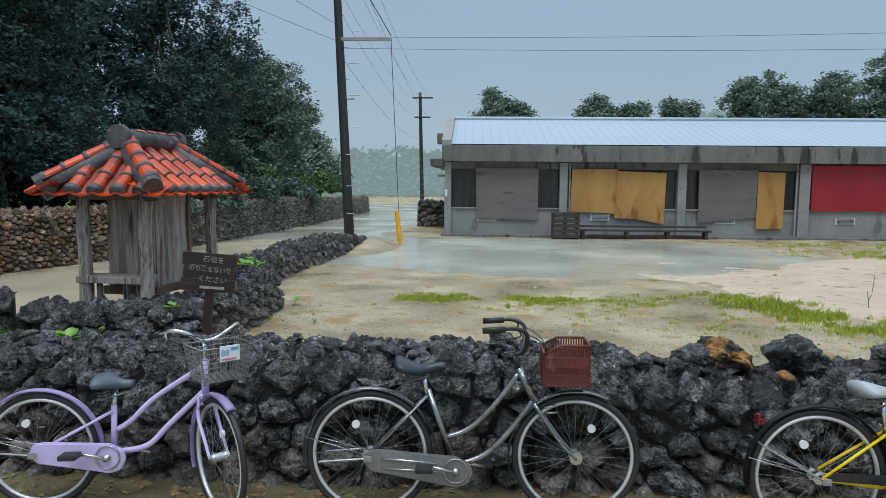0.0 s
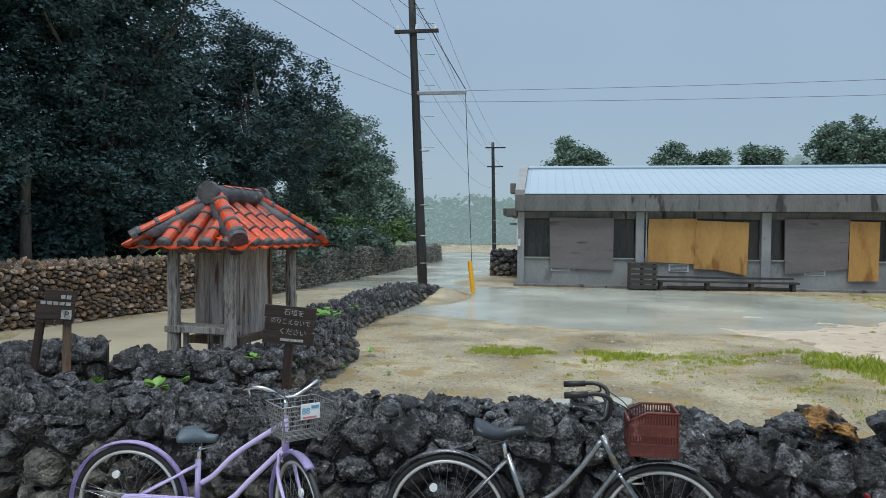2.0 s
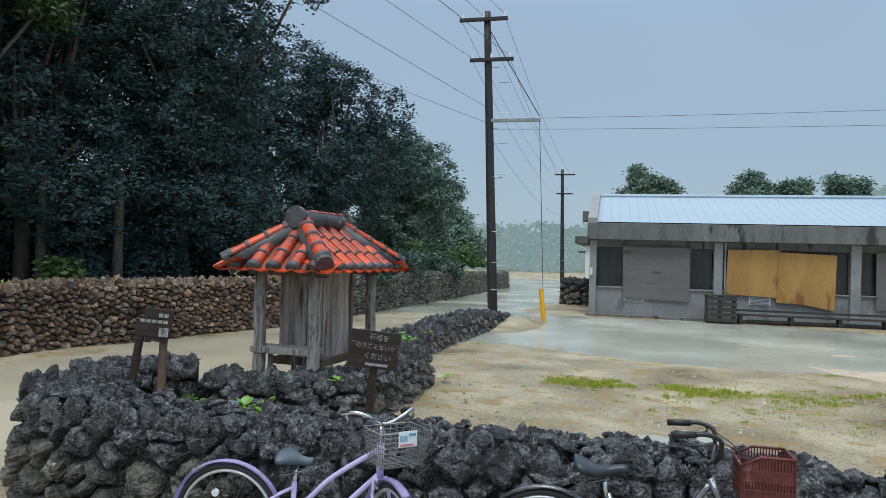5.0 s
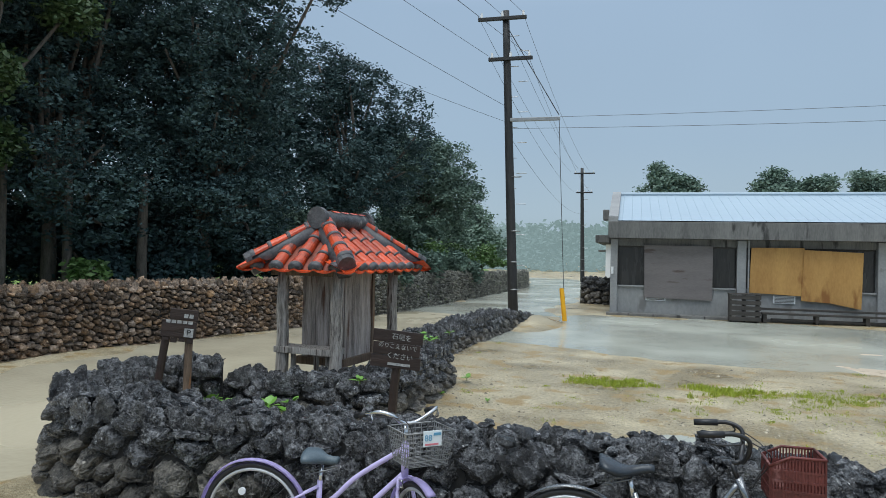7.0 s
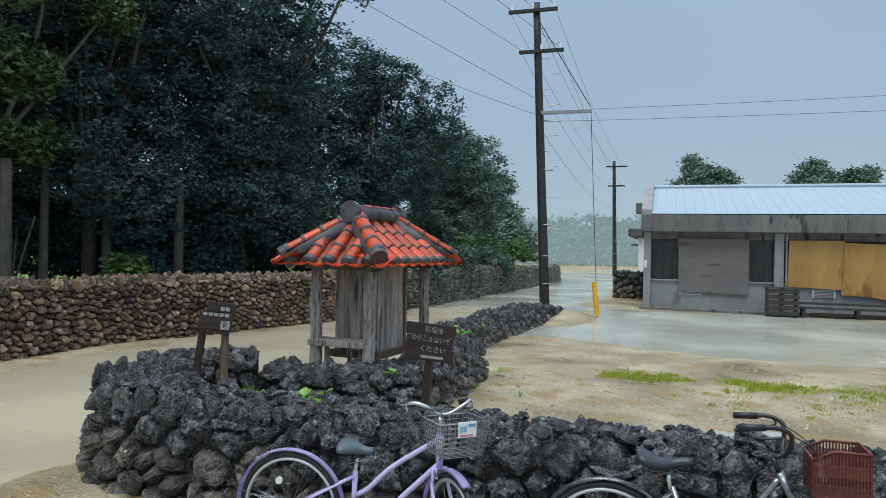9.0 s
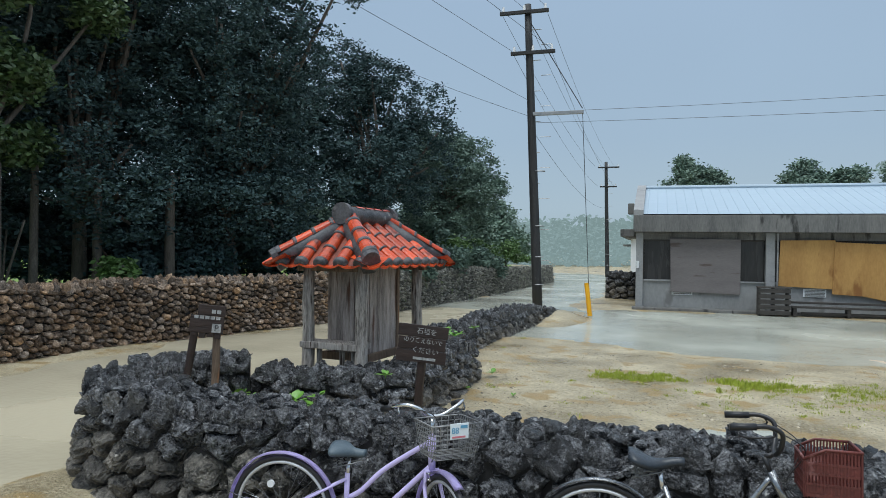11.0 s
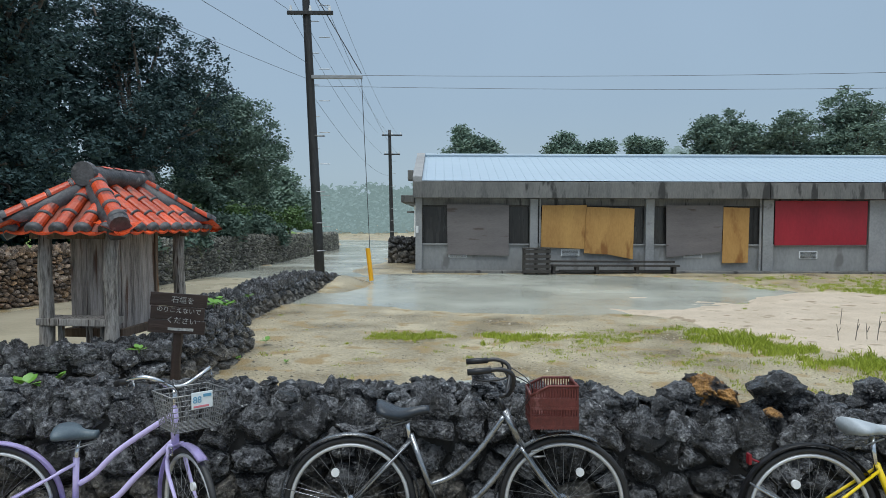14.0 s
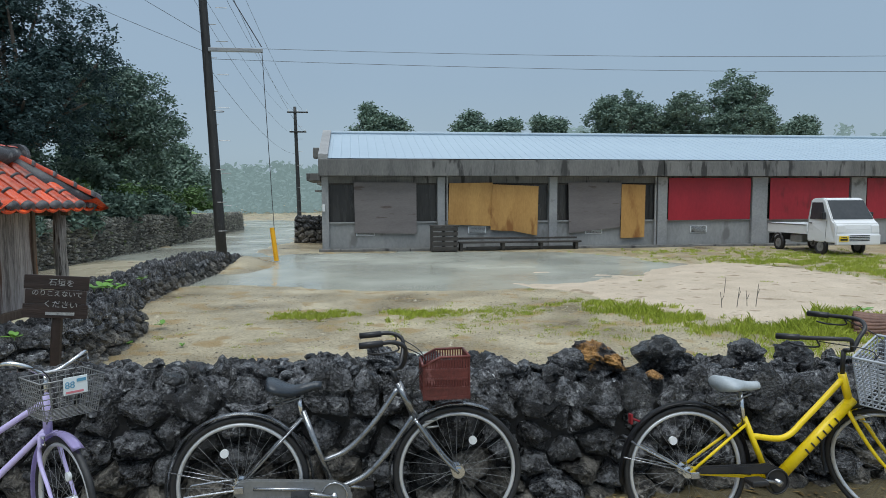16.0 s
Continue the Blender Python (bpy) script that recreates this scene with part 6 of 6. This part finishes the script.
sheet("windscreen", [(1.105, -0.60, 1.70), (1.105, 0.60, 1.70), (1.485, 0.66, 1.135), (1.485, -0.66, 1.135)], M["glass"], cab, (0.012, 0, 0.008))
for s in (-1, 1):
    sheet("side_window", [(0.50, s * 0.722, 1.12), (0.50, s * 0.652, 1.64), (0.98, s * 0.652, 1.64), (1.22, s * 0.722, 1.12)], M["glass"], cab, (0, 0.008 * s, 0.001))
    bm = bmesh.new()
    tube(bm, [(0.44, s * 0.738, 0.45), (0.44, s * 0.735, 1.05), (0.46, s * 0.66, 1.70)], 0.006, 5)
    part("door_seam", bm, M["steel_grey"], cab)
    bm = bmesh.new()
    tube(bm, [(1.25, s * 0.738, 0.52), (1.28, s * 0.735, 1.08)], 0.006, 5)
    part("door_seam", bm, M["steel_grey"], cab)
    bm = bmesh.new()
    box(bm, 0.50, 0.62, s * 0.74 - 0.012, s * 0.74 + 0.012, 0.98, 1.01, 0.005)
    part("door_handle", bm, M["black"], cab)
    bm = bmesh.new()
    box(bm, 1.18, 1.26, s * 0.80 - 0.06, s * 0.80 + 0.06, 1.12, 1.34, 0.02)
    part("mirror", bm, M["black"], cab)
    bm = bmesh.new()
    box(bm, 1.60, 1.72, s * 0.56 - 0.13, s * 0.56 + 0.13, 0.72, 0.96, 0.03)
    part("headlight", bm, M["reflector"], cab)
bm = bmesh.new()
box(bm, 1.62, 1.76, -0.72, 0.72, 0.36, 0.68, 0.04)
part("bumper", bm, M["truck_white"], cab)
for i in range(4):
    bm = bmesh.new()
    box(bm, 1.755, 1.77, -0.32, 0.34, 0.48 + i * 0.05, 0.505 + i * 0.05, 0.004)
    part("grille_bar", bm, M["black"], cab)
M["plate"] = surface("yellow_plate", (0.8, 0.55, 0.0), (0.86, 0.6, 0.01), 0.4, 6, 50, 0)
bm = bmesh.new()
box(bm, 1.765, 1.777, -0.66, -0.36, 0.47, 0.63, 0.003)
pl = part("plate", bm, M["plate"], cab)
for x0, x1, z0, z1 in ((-0.60, -0.42, 0.585, 0.605), (-0.63, -0.39, 0.495, 0.56)):
    bm = bmesh.new()
    box(bm, 1.777, 1.779, x0, x1, z0, z1)
    part("plate_bar", bm, M["black"], pl)
for s in (-0.2, 0.22):
    bm = bmesh.new()
    tube(bm, [(1.47, s, 1.15), (1.40, s + 0.3, 1.26)], 0.008, 5)
    part("wiper", bm, M["black"], cab)
tb("bed_floor", -1.70, 0.36, -0.70, 0.70, 0.62, 0.68, M["truck_white"])
for s in (-1, 1):
    tb("bed_side", -1.70, 0.36, s * 0.715 - 0.015, s * 0.715 + 0.015, 0.62, 0.93, M["truck_white"], 0.008)
    tb("bed_rail", -1.70, 0.36, s * 0.735 - 0.012, s * 0.735 + 0.012, 0.905, 0.935, M["steel_grey"], 0.004)
    tb("mudflap", -1.62, -1.60, s * 0.62 - 0.10, s * 0.62 + 0.10, 0.22, 0.58, M["black"], 0.004)
tb("tailgate", -1.72, -1.69, -0.70, 0.70, 0.62, 0.93, M["truck_white"], 0.008)
tb("chassis", -1.5, 1.5, -0.35, 0.35, 0.36, 0.60, M["black"], 0.02)
tb("fuel_tank", -0.55, 0.05, -0.66, -0.38, 0.34, 0.58, M["steel_grey"], 0.03)
for x in (0.95, -1.15):
    for s in (-1, 1):
        bm = bmesh.new()
        ring(bm, (x, s * 0.63, 0.27), 0.205, 0.065, seg=32, sec=10, wide=1.1)
        w = part("wheel", bm, M["tyre"], truck, smooth=True)
        bm = bmesh.new()
        tube(bm, [(x, s * 0.59, 0.27), (x, s * 0.685, 0.27)], 0.15, 20)
        part("rim", bm, M["grey_metal"], w)
        bm = bmesh.new()
        tube(bm, [(x, s * 0.6, 0.27), (x, s * 0.70, 0.27)], 0.05, 12)
        part("hub", bm, M["steel_grey"], w)
    for s in (-1, 1):
        bm = bmesh.new()
        ring(bm, (x, s * 0.70, 0.27), 0.31, 0.025, seg=16, sec=6, a0=0.15, a1=math.pi - 0.15, wide=1.5)
        part("wheel_arch", bm, M["black"], truck)


# ---------------- yard: sand, grass, loose things ----------------
SAND = [(1.75, 12.75), (2.2, 14.0), (2.8, 15.3), (3.7, 14.8), (5.0, 13.7), (5.5, 14.6), (5.95, 15.2), (7.2, 15.7), (8.6, 15.5), (9.3, 14.0), (9.6, 12.4), (9.2, 11.4), (8.4, 10.2), (7.6, 9.0),
        (6.4, 8.2), (5.2, 7.9), (4.2, 7.9), (3.6, 8.6), (3.1, 9.6), (2.7, 11.1)]


def in_poly(x, y, P):
    c = False
    for (ax, ay), (bx, by) in zip(P, P[1:] + P[:1]):
        if (ay > y) != (by > y) and x < (bx - ax) * (y - ay) / (by - ay) + ax:
            c = not c
    return c


def sand_depth(x, y):
    wx, wy = x + 0.22 * noise.noise((x * 1.6, y * 1.6, 2)), y + 0.22 * noise.noise((x * 1.6, y * 1.6, 8))
    d = near_poly(wx, wy, SAND + SAND[:1])
    return d if in_poly(wx, wy, SAND) else -d


step = 0.09
sx, sy = np.arange(1.2, 10.2, step), np.arange(7.2, 16.2, step)
V, idx = [], {}
for j, y in enumerate(sy):
    for i, x in enumerate(sx):
        d = sand_depth(x, y)
        if d > -0.12:
            idx[i, j] = len(V)
            V.append((x, y, height(x, y) + 0.055 * smooth(-0.10, 0.30, d) - 0.012 + 0.012 * noise.noise((x * 2.2, y * 3.5, 5))))
F = [(idx[i, j], idx[i + 1, j], idx[i + 1, j + 1], idx[i, j + 1]) for i, j in idx if (i + 1, j) in idx and (i, j + 1) in idx and (i + 1, j + 1) in idx]
tagged(raw("sand_bed", V, F, M["sand"], smooth=True), "pale coral sand spread over the yard", "sand", kind="structure")

# meadow behind the lane wall
V = [(-11.75, -30, 0.08), (-11.7, 3, 0.08), (-11.4, 9, 0.08), (-10.6, 11.6, 0.08), (-9.9, 14, 0.08), (-9.4, 17, 0.08), (-9.0, 22, 0.08), (-8.5, 28, 0.08), (-8.15, 40, 0.08), (-16, 66, 0.6), (-120, 90, 1.0), (-120, -30, 0.08)]
M["meadow"] = surface("bright_meadow", (0.07, 0.13, 0.02), (0.22, 0.34, 0.06), 0.8, 0.8, 14, 0.8, (0.12, 0.16, 0.04), 2, 0.6)
tagged(raw("meadow", V, [tuple(range(len(V)))], M["meadow"]), "bright green rough grass behind the lane wall", "grass", kind="structure")


def add_blade(rng, V, F, px, py, h):
    pz = height(px, py) + (0.04 if sand_depth(px, py) > 0.1 else 0)
    a, l, w = rng.uniform(0, math.tau), h * rng.uniform(0.4, 1.2), rng.uniform(0.003, 0.007)
    bx, by = math.cos(a), math.sin(a)
    t = rng.uniform(0.2, 1.0) * l
    tx, ty = rng.uniform(-1, 1) * t, rng.uniform(-1, 1) * t
    k = len(V)
    V += [(px - bx * w, py - by * w, pz - 0.01), (px + bx * w, py + by * w, pz - 0.01), (px + bx * w * 0.8 + tx * 0.4, py + by * w * 0.8 + ty * 0.4, pz + l * 0.6), (px + tx, py + ty, pz + l)]
    F += [(k, k + 1, k + 2), (k, k + 2, k + 3)]


def blades(name, spots, label, mat="grass"):
    """Grass blades. spots: (x, y, spread x, spread y, count, height)."""
    rng = random.Random(77)
    V, F = [], []
    for x, y, ax, ay, n, h in spots:
        n = int(n * 2.2)
        while n > 0:
            tuft = rng.randint(8, 45)
            n -= tuft
            cx, cy = x + rng.gauss(0, ax), y + rng.gauss(0, ay)
            if noise.noise((cx * 1.7, cy * 1.7, 4)) < -0.15 or cy < 3.7:
                continue
            if 1.5 < cx < 9.5 and sand_depth(cx, cy) > 0.2 and rng.random() < 0.85:
                continue
            hh, sp = h * rng.uniform(0.2, 0.72), rng.uniform(0.02, 0.08)
            for _ in range(tuft):
                add_blade(rng, V, F, cx + rng.gauss(0, sp), cy + rng.gauss(0, sp), hh)
    return tagged(raw(name, V, F, M[mat]), label, "grass", kind="stuff")


GR = [(-1.55, 9.35, 0.5, 0.15, 800, 0.07), (-0.75, 9.4, 0.6, 0.2, 900, 0.085), (0.7, 9.25, 0.8, 0.3, 700, 0.05), (-0.2, 8.0, 1.2, 0.4, 260, 0.04), (-1.95, 9.35, 0.22, 0.16, 700, 0.09), (-0.9, 9.3, 0.35, 0.14, 500, 0.06), (-0.35, 9.35, 0.25, 0.25, 1300, 0.11), (0.7, 9.2, 0.5, 0.25, 450, 0.06), (0.3, 8.4, 0.4, 0.2, 200, 0.05), (1.5, 9.1, 0.5, 0.3, 500, 0.06), (-1.1, 7.9, 0.5, 0.15, 120, 0.05),
      (2.5, 9.8, 0.3, 0.2, 1000, 0.10), (2.9, 9.0, 0.3, 0.2, 1500, 0.13), (3.3, 8.2, 0.3, 0.2, 1700, 0.13), (3.9, 7.4, 0.4, 0.2, 1700, 0.13), (4.7, 7.3, 0.5, 0.3, 2200, 0.13), (5.6, 7.5, 0.5, 0.3, 1800, 0.13),
      (3.3, 6.6, 0.5, 0.45, 700, 0.06), (2.4, 6.1, 0.5, 0.4, 300, 0.05), (4.3, 6.4, 0.6, 0.45, 1800, 0.12), (3.4, 5.2, 0.8, 0.35, 1600, 0.11), (4.6, 7.2, 0.25, 0.2, 900, 0.24), (3.0, 8.9, 0.2, 0.2, 500, 0.22), (5.2, 7.6, 0.15, 0.15, 700, 0.34), (1.9, 7.6, 0.5, 0.4, 500, 0.04), (2.2, 5.0, 0.6, 0.4, 700, 0.07),
      (10.2, 15.9, 0.9, 0.6, 3000, 0.13), (11.8, 15.2, 0.9, 0.7, 3500, 0.14), (10.5, 13.6, 0.6, 0.9, 2500, 0.14), (12.5, 17.2, 1.2, 1.0, 3500, 0.12), (8.9, 17.0, 1.0, 0.5, 1500, 0.10), (10.5, 19.3, 2.0, 0.6, 1800, 0.10), (7.2, 17.4, 1.0, 0.4, 500, 0.06), (8.6, 19.6, 1.5, 0.4, 500, 0.06),
      (0.2, 8.3, 2.2, 1.0, 420, 0.035), (-2.6, 7.5, 0.9, 1.2, 160, 0.035), (2.5, 7.0, 1.5, 1.0, 700, 0.04), (-3.9, 9.5, 0.3, 1.6, 260, 0.05), (4.8, 14.3, 0.8, 0.5, 120, 0.07), (6.5, 12.6, 1.2, 0.8, 160, 0.07), (3.4, 12.0, 0.8, 0.9, 200, 0.06)]
blades("grass", GR, "wet bright green grass tufts in the yard")

# pebbles and gravel on the wet ground
rng = random.Random(21)
V, F = [], []
for _ in range(46000):
    x, y = rng.uniform(-5.0, 6), 3.6 + 8 * rng.random() ** 1.5
    if noise.noise((x * 0.9, y * 1.4, 12)) < rng.uniform(-0.5, 0.3):
        continue
    if rng.random() < 0.25:
        x, y = rng.uniform(-6, 2.5), rng.uniform(1.6, 2.9)
    r = rng.uniform(0.004, 0.016) * (2.0 if rng.random() < 0.05 else 1)
    z = height(x, y)
    k = len(V)
    pts = [(1, 0, 0), (0.3, 0.9, 0), (-0.8, 0.5, 0), (-0.7, -0.6, 0), (0.4, -0.9, 0), (0.05, 0.05, 0.6)]
    s = rng.uniform(0, math.tau)
    for a, b, c in pts:
        V.append((x + r * (a * math.cos(s) - b * math.sin(s)), y + r * (a * math.sin(s) + b * math.cos(s)), z - 0.002 + r * c))
    F += [(k + i, k + (i + 1) % 5, k + 5) for i in range(5)]
M["pebble"] = surface("mixed_pebbles", (0.09, 0.07, 0.045), (0.52, 0.46, 0.35), 0.5, 8, 40, 0.2, per_island=0.75)
tagged(raw("gravel", V, F, M["pebble"]), "loose coral gravel on the wet ground", "gravel", kind="stuff")


# loose rocks on the wall top
def loose_rock(x, y, z, s, mesh, label, rot=0.0):
    ob = new("rock", mesh)
    ob.matrix_world = Matrix.LocRotScale((x, y, z), Euler((0.2, 0.1, rot)), s)
    return tagged(ob, label, "rock")


loose_rock(0.08, 3.26, 0.735, (0.24, 0.24, 0.16), rock_mesh("dark_rock", 311, M["rock"], 4, 2.4, 0.22, True), "grey rough rock lying on the wall", 0.5)
loose_rock(0.50, 2.99, 0.70, (0.13, 0.10, 0.06), rock_mesh("rust_rock", 312, M["rock_rust"], 3, 2.4, 0.22), "small rust orange rock bedded in the wall", 0.5)
loose_rock(0.275, 3.28, 0.745, (0.32, 0.28, 0.20), rock_mesh("rust_rock", 301, M["rock_rust"], 4, 2.2, 0.24, True), "rust orange and grey rock lying on the wall")
loose_rock(0.645, 3.26, 0.76, (0.44, 0.34, 0.28), rock_mesh("dark_rock", 302, M["rock"], 4, 1.5, 0.20, True), "black pointed rock lying on the wall", 0.7)
M["rock_pale"] = surface("white_coral", (0.5, 0.52, 0.54), (0.78, 0.79, 0.8), 0.6, 8, 40, 0.6)
loose_rock(1.36, 3.10, 0.50, (0.54, 0.44, 0.32), rock_mesh("dark_slab", 318, M["rock"], 4, 7.0, 0.07, True), "broad flat-topped black block in the wall", 0.05)
loose_rock(1.30, 3.36, 0.72, (0.26, 0.22, 0.18), rock_mesh("dark_rock", 319, M["rock"], 4, 2.2, 0.2, True), "black rough rock lying on the wall", 0.9)
loose_rock(1.62, 3.36, 0.71, (0.32, 0.24, 0.18), rock_mesh("dark_rock", 320, M["rock"], 4, 2.4, 0.2, True), "black rough rock lying on the wall", 0.2)
loose_rock(-0.48, 3.06, 0.70, (0.10, 0.07, 0.055), rock_mesh("white_rock", 303, M["rock_pale"], 3, 2.4, 0.2), "small white coral lump on the wall")
loose_rock(-1.06, 3.35, 0.79, (0.24, 0.22, 0.14), rock_mesh("dark_rock", 304, M["rock"], 4, 2.4, 0.22, True), "dark rough rock lying on the wall", 0.4)


# broad-leaved seedlings by the walls
def plant(x, y, z, s, seed, label="small green broad-leaved seedling by the stones", n=7):
    top = empty("plant", Matrix.Translation((x, y, z)))
    tagged(top, label, "plant")
    rng = random.Random(seed)
    for i in range(n):
        bm = bmesh.new()
        a, tilt, l = math.tau * i / n + rng.uniform(-0.3, 0.3), rng.uniform(0.3, 0.9), s * rng.uniform(0.7, 1.2)
        d = Vector((math.cos(a) * math.cos(tilt), math.sin(a) * math.cos(tilt), math.sin(tilt)))
        w = d.cross(Vector((0, 0, 1))).normalized()
        rows = []
        for t, k in ((0.15, 0.03), (0.4, 0.24), (0.65, 0.26), (0.85, 0.14), (1.0, 0.01)):
            p = d * l * t + Vector((0, 0, -0.25 * l * t * t + s * 0.25))
            rows.append([bm.verts.new(p - w * l * k), bm.verts.new(p + Vector((0, 0, -0.03 * l))), bm.verts.new(p + w * l * k)])
        for q, r in zip(rows, rows[1:]):
            for k in range(2):
                bm.faces.new((q[k], q[k + 1], r[k + 1], r[k]))
        tube(bm, [(0, 0, 0), (0, 0, s * 0.25), d * l * 0.2 + Vector((0, 0, s * 0.25))], 0.004, 5)
        part("leaf", bm, M["leaf_bright"], top)
    return top


M["leaf_bright"] = foliage("bright_leaf", (0.07, 0.20, 0.02), (0.20, 0.42, 0.05), 0.35)
for i, (x, y, z, s) in enumerate(((-4.2, 2.70, 0.02, 0.24), (-5.42, 4.92, 0.33, 0.15), (-5.15, 4.85, 0.33, 0.13), (-4.72, 4.78, 0.36, 0.15), (-4.55, 4.80, 0.34, 0.12), (-4.62, 5.05, 0.36, 0.12), (-4.05, 5.35, 0.56, 0.10), (-4.35, 8.0, 0.62, 0.13), (-4.4, 8.9, 0.5, 0.15),
                                  (-3.85, 7.6, 0.02, 0.09), (-3.2, 7.4, 0.03, 0.06), (-4.45, 9.3, 0.48, 0.12), (0.5, 4.2, 0.02, 0.08), (5.6, 7.9, 0.05, 0.22), (6.1, 8.2, 0.05, 0.16), (-4.6, 9.0, 0.5, 0.16), (-4.75, 9.7, 0.5, 0.12), (-4.5, 10.4, 0.46, 0.12), (-4.15, 6.3, 0.6, 0.10), (-3.75, 8.6, 0.05, 0.12))):
    plant(x, y, z, s, 400 + i)

# damp earth and leaf litter along the foot of the wall; the earth's colour
# also carries the shade of wall and bicycles
M["earth"] = surface("damp_shade_dark_earth", (0.045, 0.036, 0.02), (0.20, 0.165, 0.09), 0.5, 3, 40, 0.9, (0.26, 0.20, 0.10), 12, 0.6)
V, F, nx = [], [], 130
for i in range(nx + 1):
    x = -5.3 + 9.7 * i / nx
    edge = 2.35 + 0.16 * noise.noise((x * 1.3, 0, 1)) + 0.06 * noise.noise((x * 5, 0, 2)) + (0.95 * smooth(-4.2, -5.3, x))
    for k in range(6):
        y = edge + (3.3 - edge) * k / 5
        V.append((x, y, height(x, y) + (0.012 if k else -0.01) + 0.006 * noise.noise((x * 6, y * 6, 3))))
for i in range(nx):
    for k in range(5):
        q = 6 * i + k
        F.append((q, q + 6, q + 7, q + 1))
tagged(raw("verge", V, F, M["earth"], smooth=True), "damp earth at the foot of the wall, coloured darker for shade", "earth", kind="structure")
rng = random.Random(33)
M["dead_leaf"] = foliage("dead_leaves", (0.10, 0.06, 0.02), (0.36, 0.26, 0.10), 0.6)
V, F = [], []
for _ in range(900):
    x, y = rng.uniform(-5, 4), rng.uniform(2.35, 2.95)
    s, a, z = rng.uniform(0.012, 0.035), rng.uniform(0, math.tau), height(x, y) + 0.016
    k = len(V)
    c, d = math.cos(a) * s, math.sin(a) * s
    V += [(x - c, y - d, z), (x + d * 0.4, y - c * 0.4, z + 0.006), (x + c, y + d, z + rng.uniform(0, 0.012)), (x - d * 0.4, y + c * 0.4, z + 0.003)]
    F.append((k, k + 1, k + 2, k + 3))
tagged(raw("leaf_litter", V, F, M["dead_leaf"]), "scattered dead leaves below the stone wall", "leaf litter", kind="stuff")

# cut stump with bundled roots
stump = empty("tree_stump", Matrix.Translation((5.35, 6.95, 0.0)) @ Matrix.Rotation(radians(-35), 4, "Z"))
tagged(stump, "reddish brown ribbed palm stump lying in grass", "stump")
rng = random.Random(9)
for i in range(16):
    a = math.pi * i / 15
    bm = bmesh.new()
    r = 0.20
    tube(bm, curve_pts([(-0.32, r * 1.25 * math.cos(a), r * 1.25 * math.sin(a)), (0.0, r * math.cos(a), r * math.sin(a) + 0.04), (0.42, r * 0.8 * math.cos(a), r * 0.8 * math.sin(a) + 0.16)], 4), 0.036, 7, 0.028)
    part("root", bm, M["stumpwood"] if "stumpwood" in M else M.setdefault("stumpwood", surface("red_brown_fibre", (0.07, 0.03, 0.022), (0.26, 0.14, 0.10), 0.6, 4, 30, 0.5)), stump, smooth=True)
bm = bmesh.new()
tube(bm, [(-0.28, 0, 0.05), (0.38, 0, 0.17)], 0.17, 12, 0.13)
part("core", bm, M["stumpwood"], stump)

# dead sticks in the sand
for i, (x, y, h, lx) in enumerate(((5.15, 10.3, 0.32, 0.04), (4.55, 8.9, 0.34, 0.05), (4.35, 8.95, 0.26, -0.03), (4.86, 8.9, 0.38, 0.05), (4.76, 8.95, 0.28, -0.02))):
    st_ = empty("dead_stick", Matrix.Translation((x, y, 0.03)))
    tagged(st_, "thin dead stick standing in the sand", "stick")
    bm = bmesh.new()
    tube(bm, [(0, 0, -0.05), (lx * 0.5, 0, h * 0.5), (lx, 0.01, h)], 0.007, 6, 0.004)
    part("stem", bm, M["bark"], st_)
    bm = bmesh.new()
    tube(bm, [(0, 0, 0.02), (-0.35, 0.1, 0.03)] if i == 0 else [(lx * 0.5, 0, h * 0.5), (lx * 0.5 + 0.05, 0.02, h * 0.8)], 0.005, 5)
    part("twig", bm, M["bark"], st_)

# round cover in the lane
bm = bmesh.new()
tube(bm, [(0, 0, 0), (0, 0, 0.035)], 0.22, 24)
ob = part("drain_cover", bm, M["steel_grey"])
ob.location = (-7.35, 5.0, height(-7.35, 5.0) - 0.012)
tagged(ob, "round iron drain cover in the flooded lane", "drain cover")

# house far down the lane
far = empty("far_house", Matrix.Translation((-3.6, 56, 0.0)))
tagged(far, "pale low house far down the lane", "house")
for name, q, mat in (("wall", (0, 6, 0, 5, 0, 2.9), "white"), ("roof", (-0.4, 6.4, -0.4, 5.4, 2.9, 3.15), "concrete_dark"), ("window", (1.2, 2.4, -0.03, 0.02, 1.0, 2.0), "dark_pane"), ("porch", (-0.6, 0.0, 0.2, 3, 2.3, 2.45), "concrete_dark")):
    bm = bmesh.new()
    box(bm, *q, 0.01)
    part(name, bm, M[mat], far)

# distant woods and hedge; their glow stands in for rain haze
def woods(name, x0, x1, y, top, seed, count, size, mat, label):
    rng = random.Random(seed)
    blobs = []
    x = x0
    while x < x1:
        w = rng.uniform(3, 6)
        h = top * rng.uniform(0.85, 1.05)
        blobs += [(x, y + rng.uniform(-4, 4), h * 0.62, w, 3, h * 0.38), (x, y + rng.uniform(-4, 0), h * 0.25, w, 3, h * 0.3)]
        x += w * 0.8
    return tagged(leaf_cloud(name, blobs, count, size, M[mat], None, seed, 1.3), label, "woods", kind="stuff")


woods("backdrop_woods", -75, 12, 115, 7.6, 1, 40000, 0.62, "far_wood", "belt of distant woods with a grey-blue glow for rain haze")
woods("backdrop_woods", -60, -1, 74, 3.4, 3, 26000, 0.36, "far_wood", "low hedge beyond the lane with a grey-blue glow for rain haze")
woods("backdrop_woods", 30, 140, 120, 15.5, 2, 40000, 0.7, "far_wood", "belt of distant woods with a grey-blue glow for rain haze")
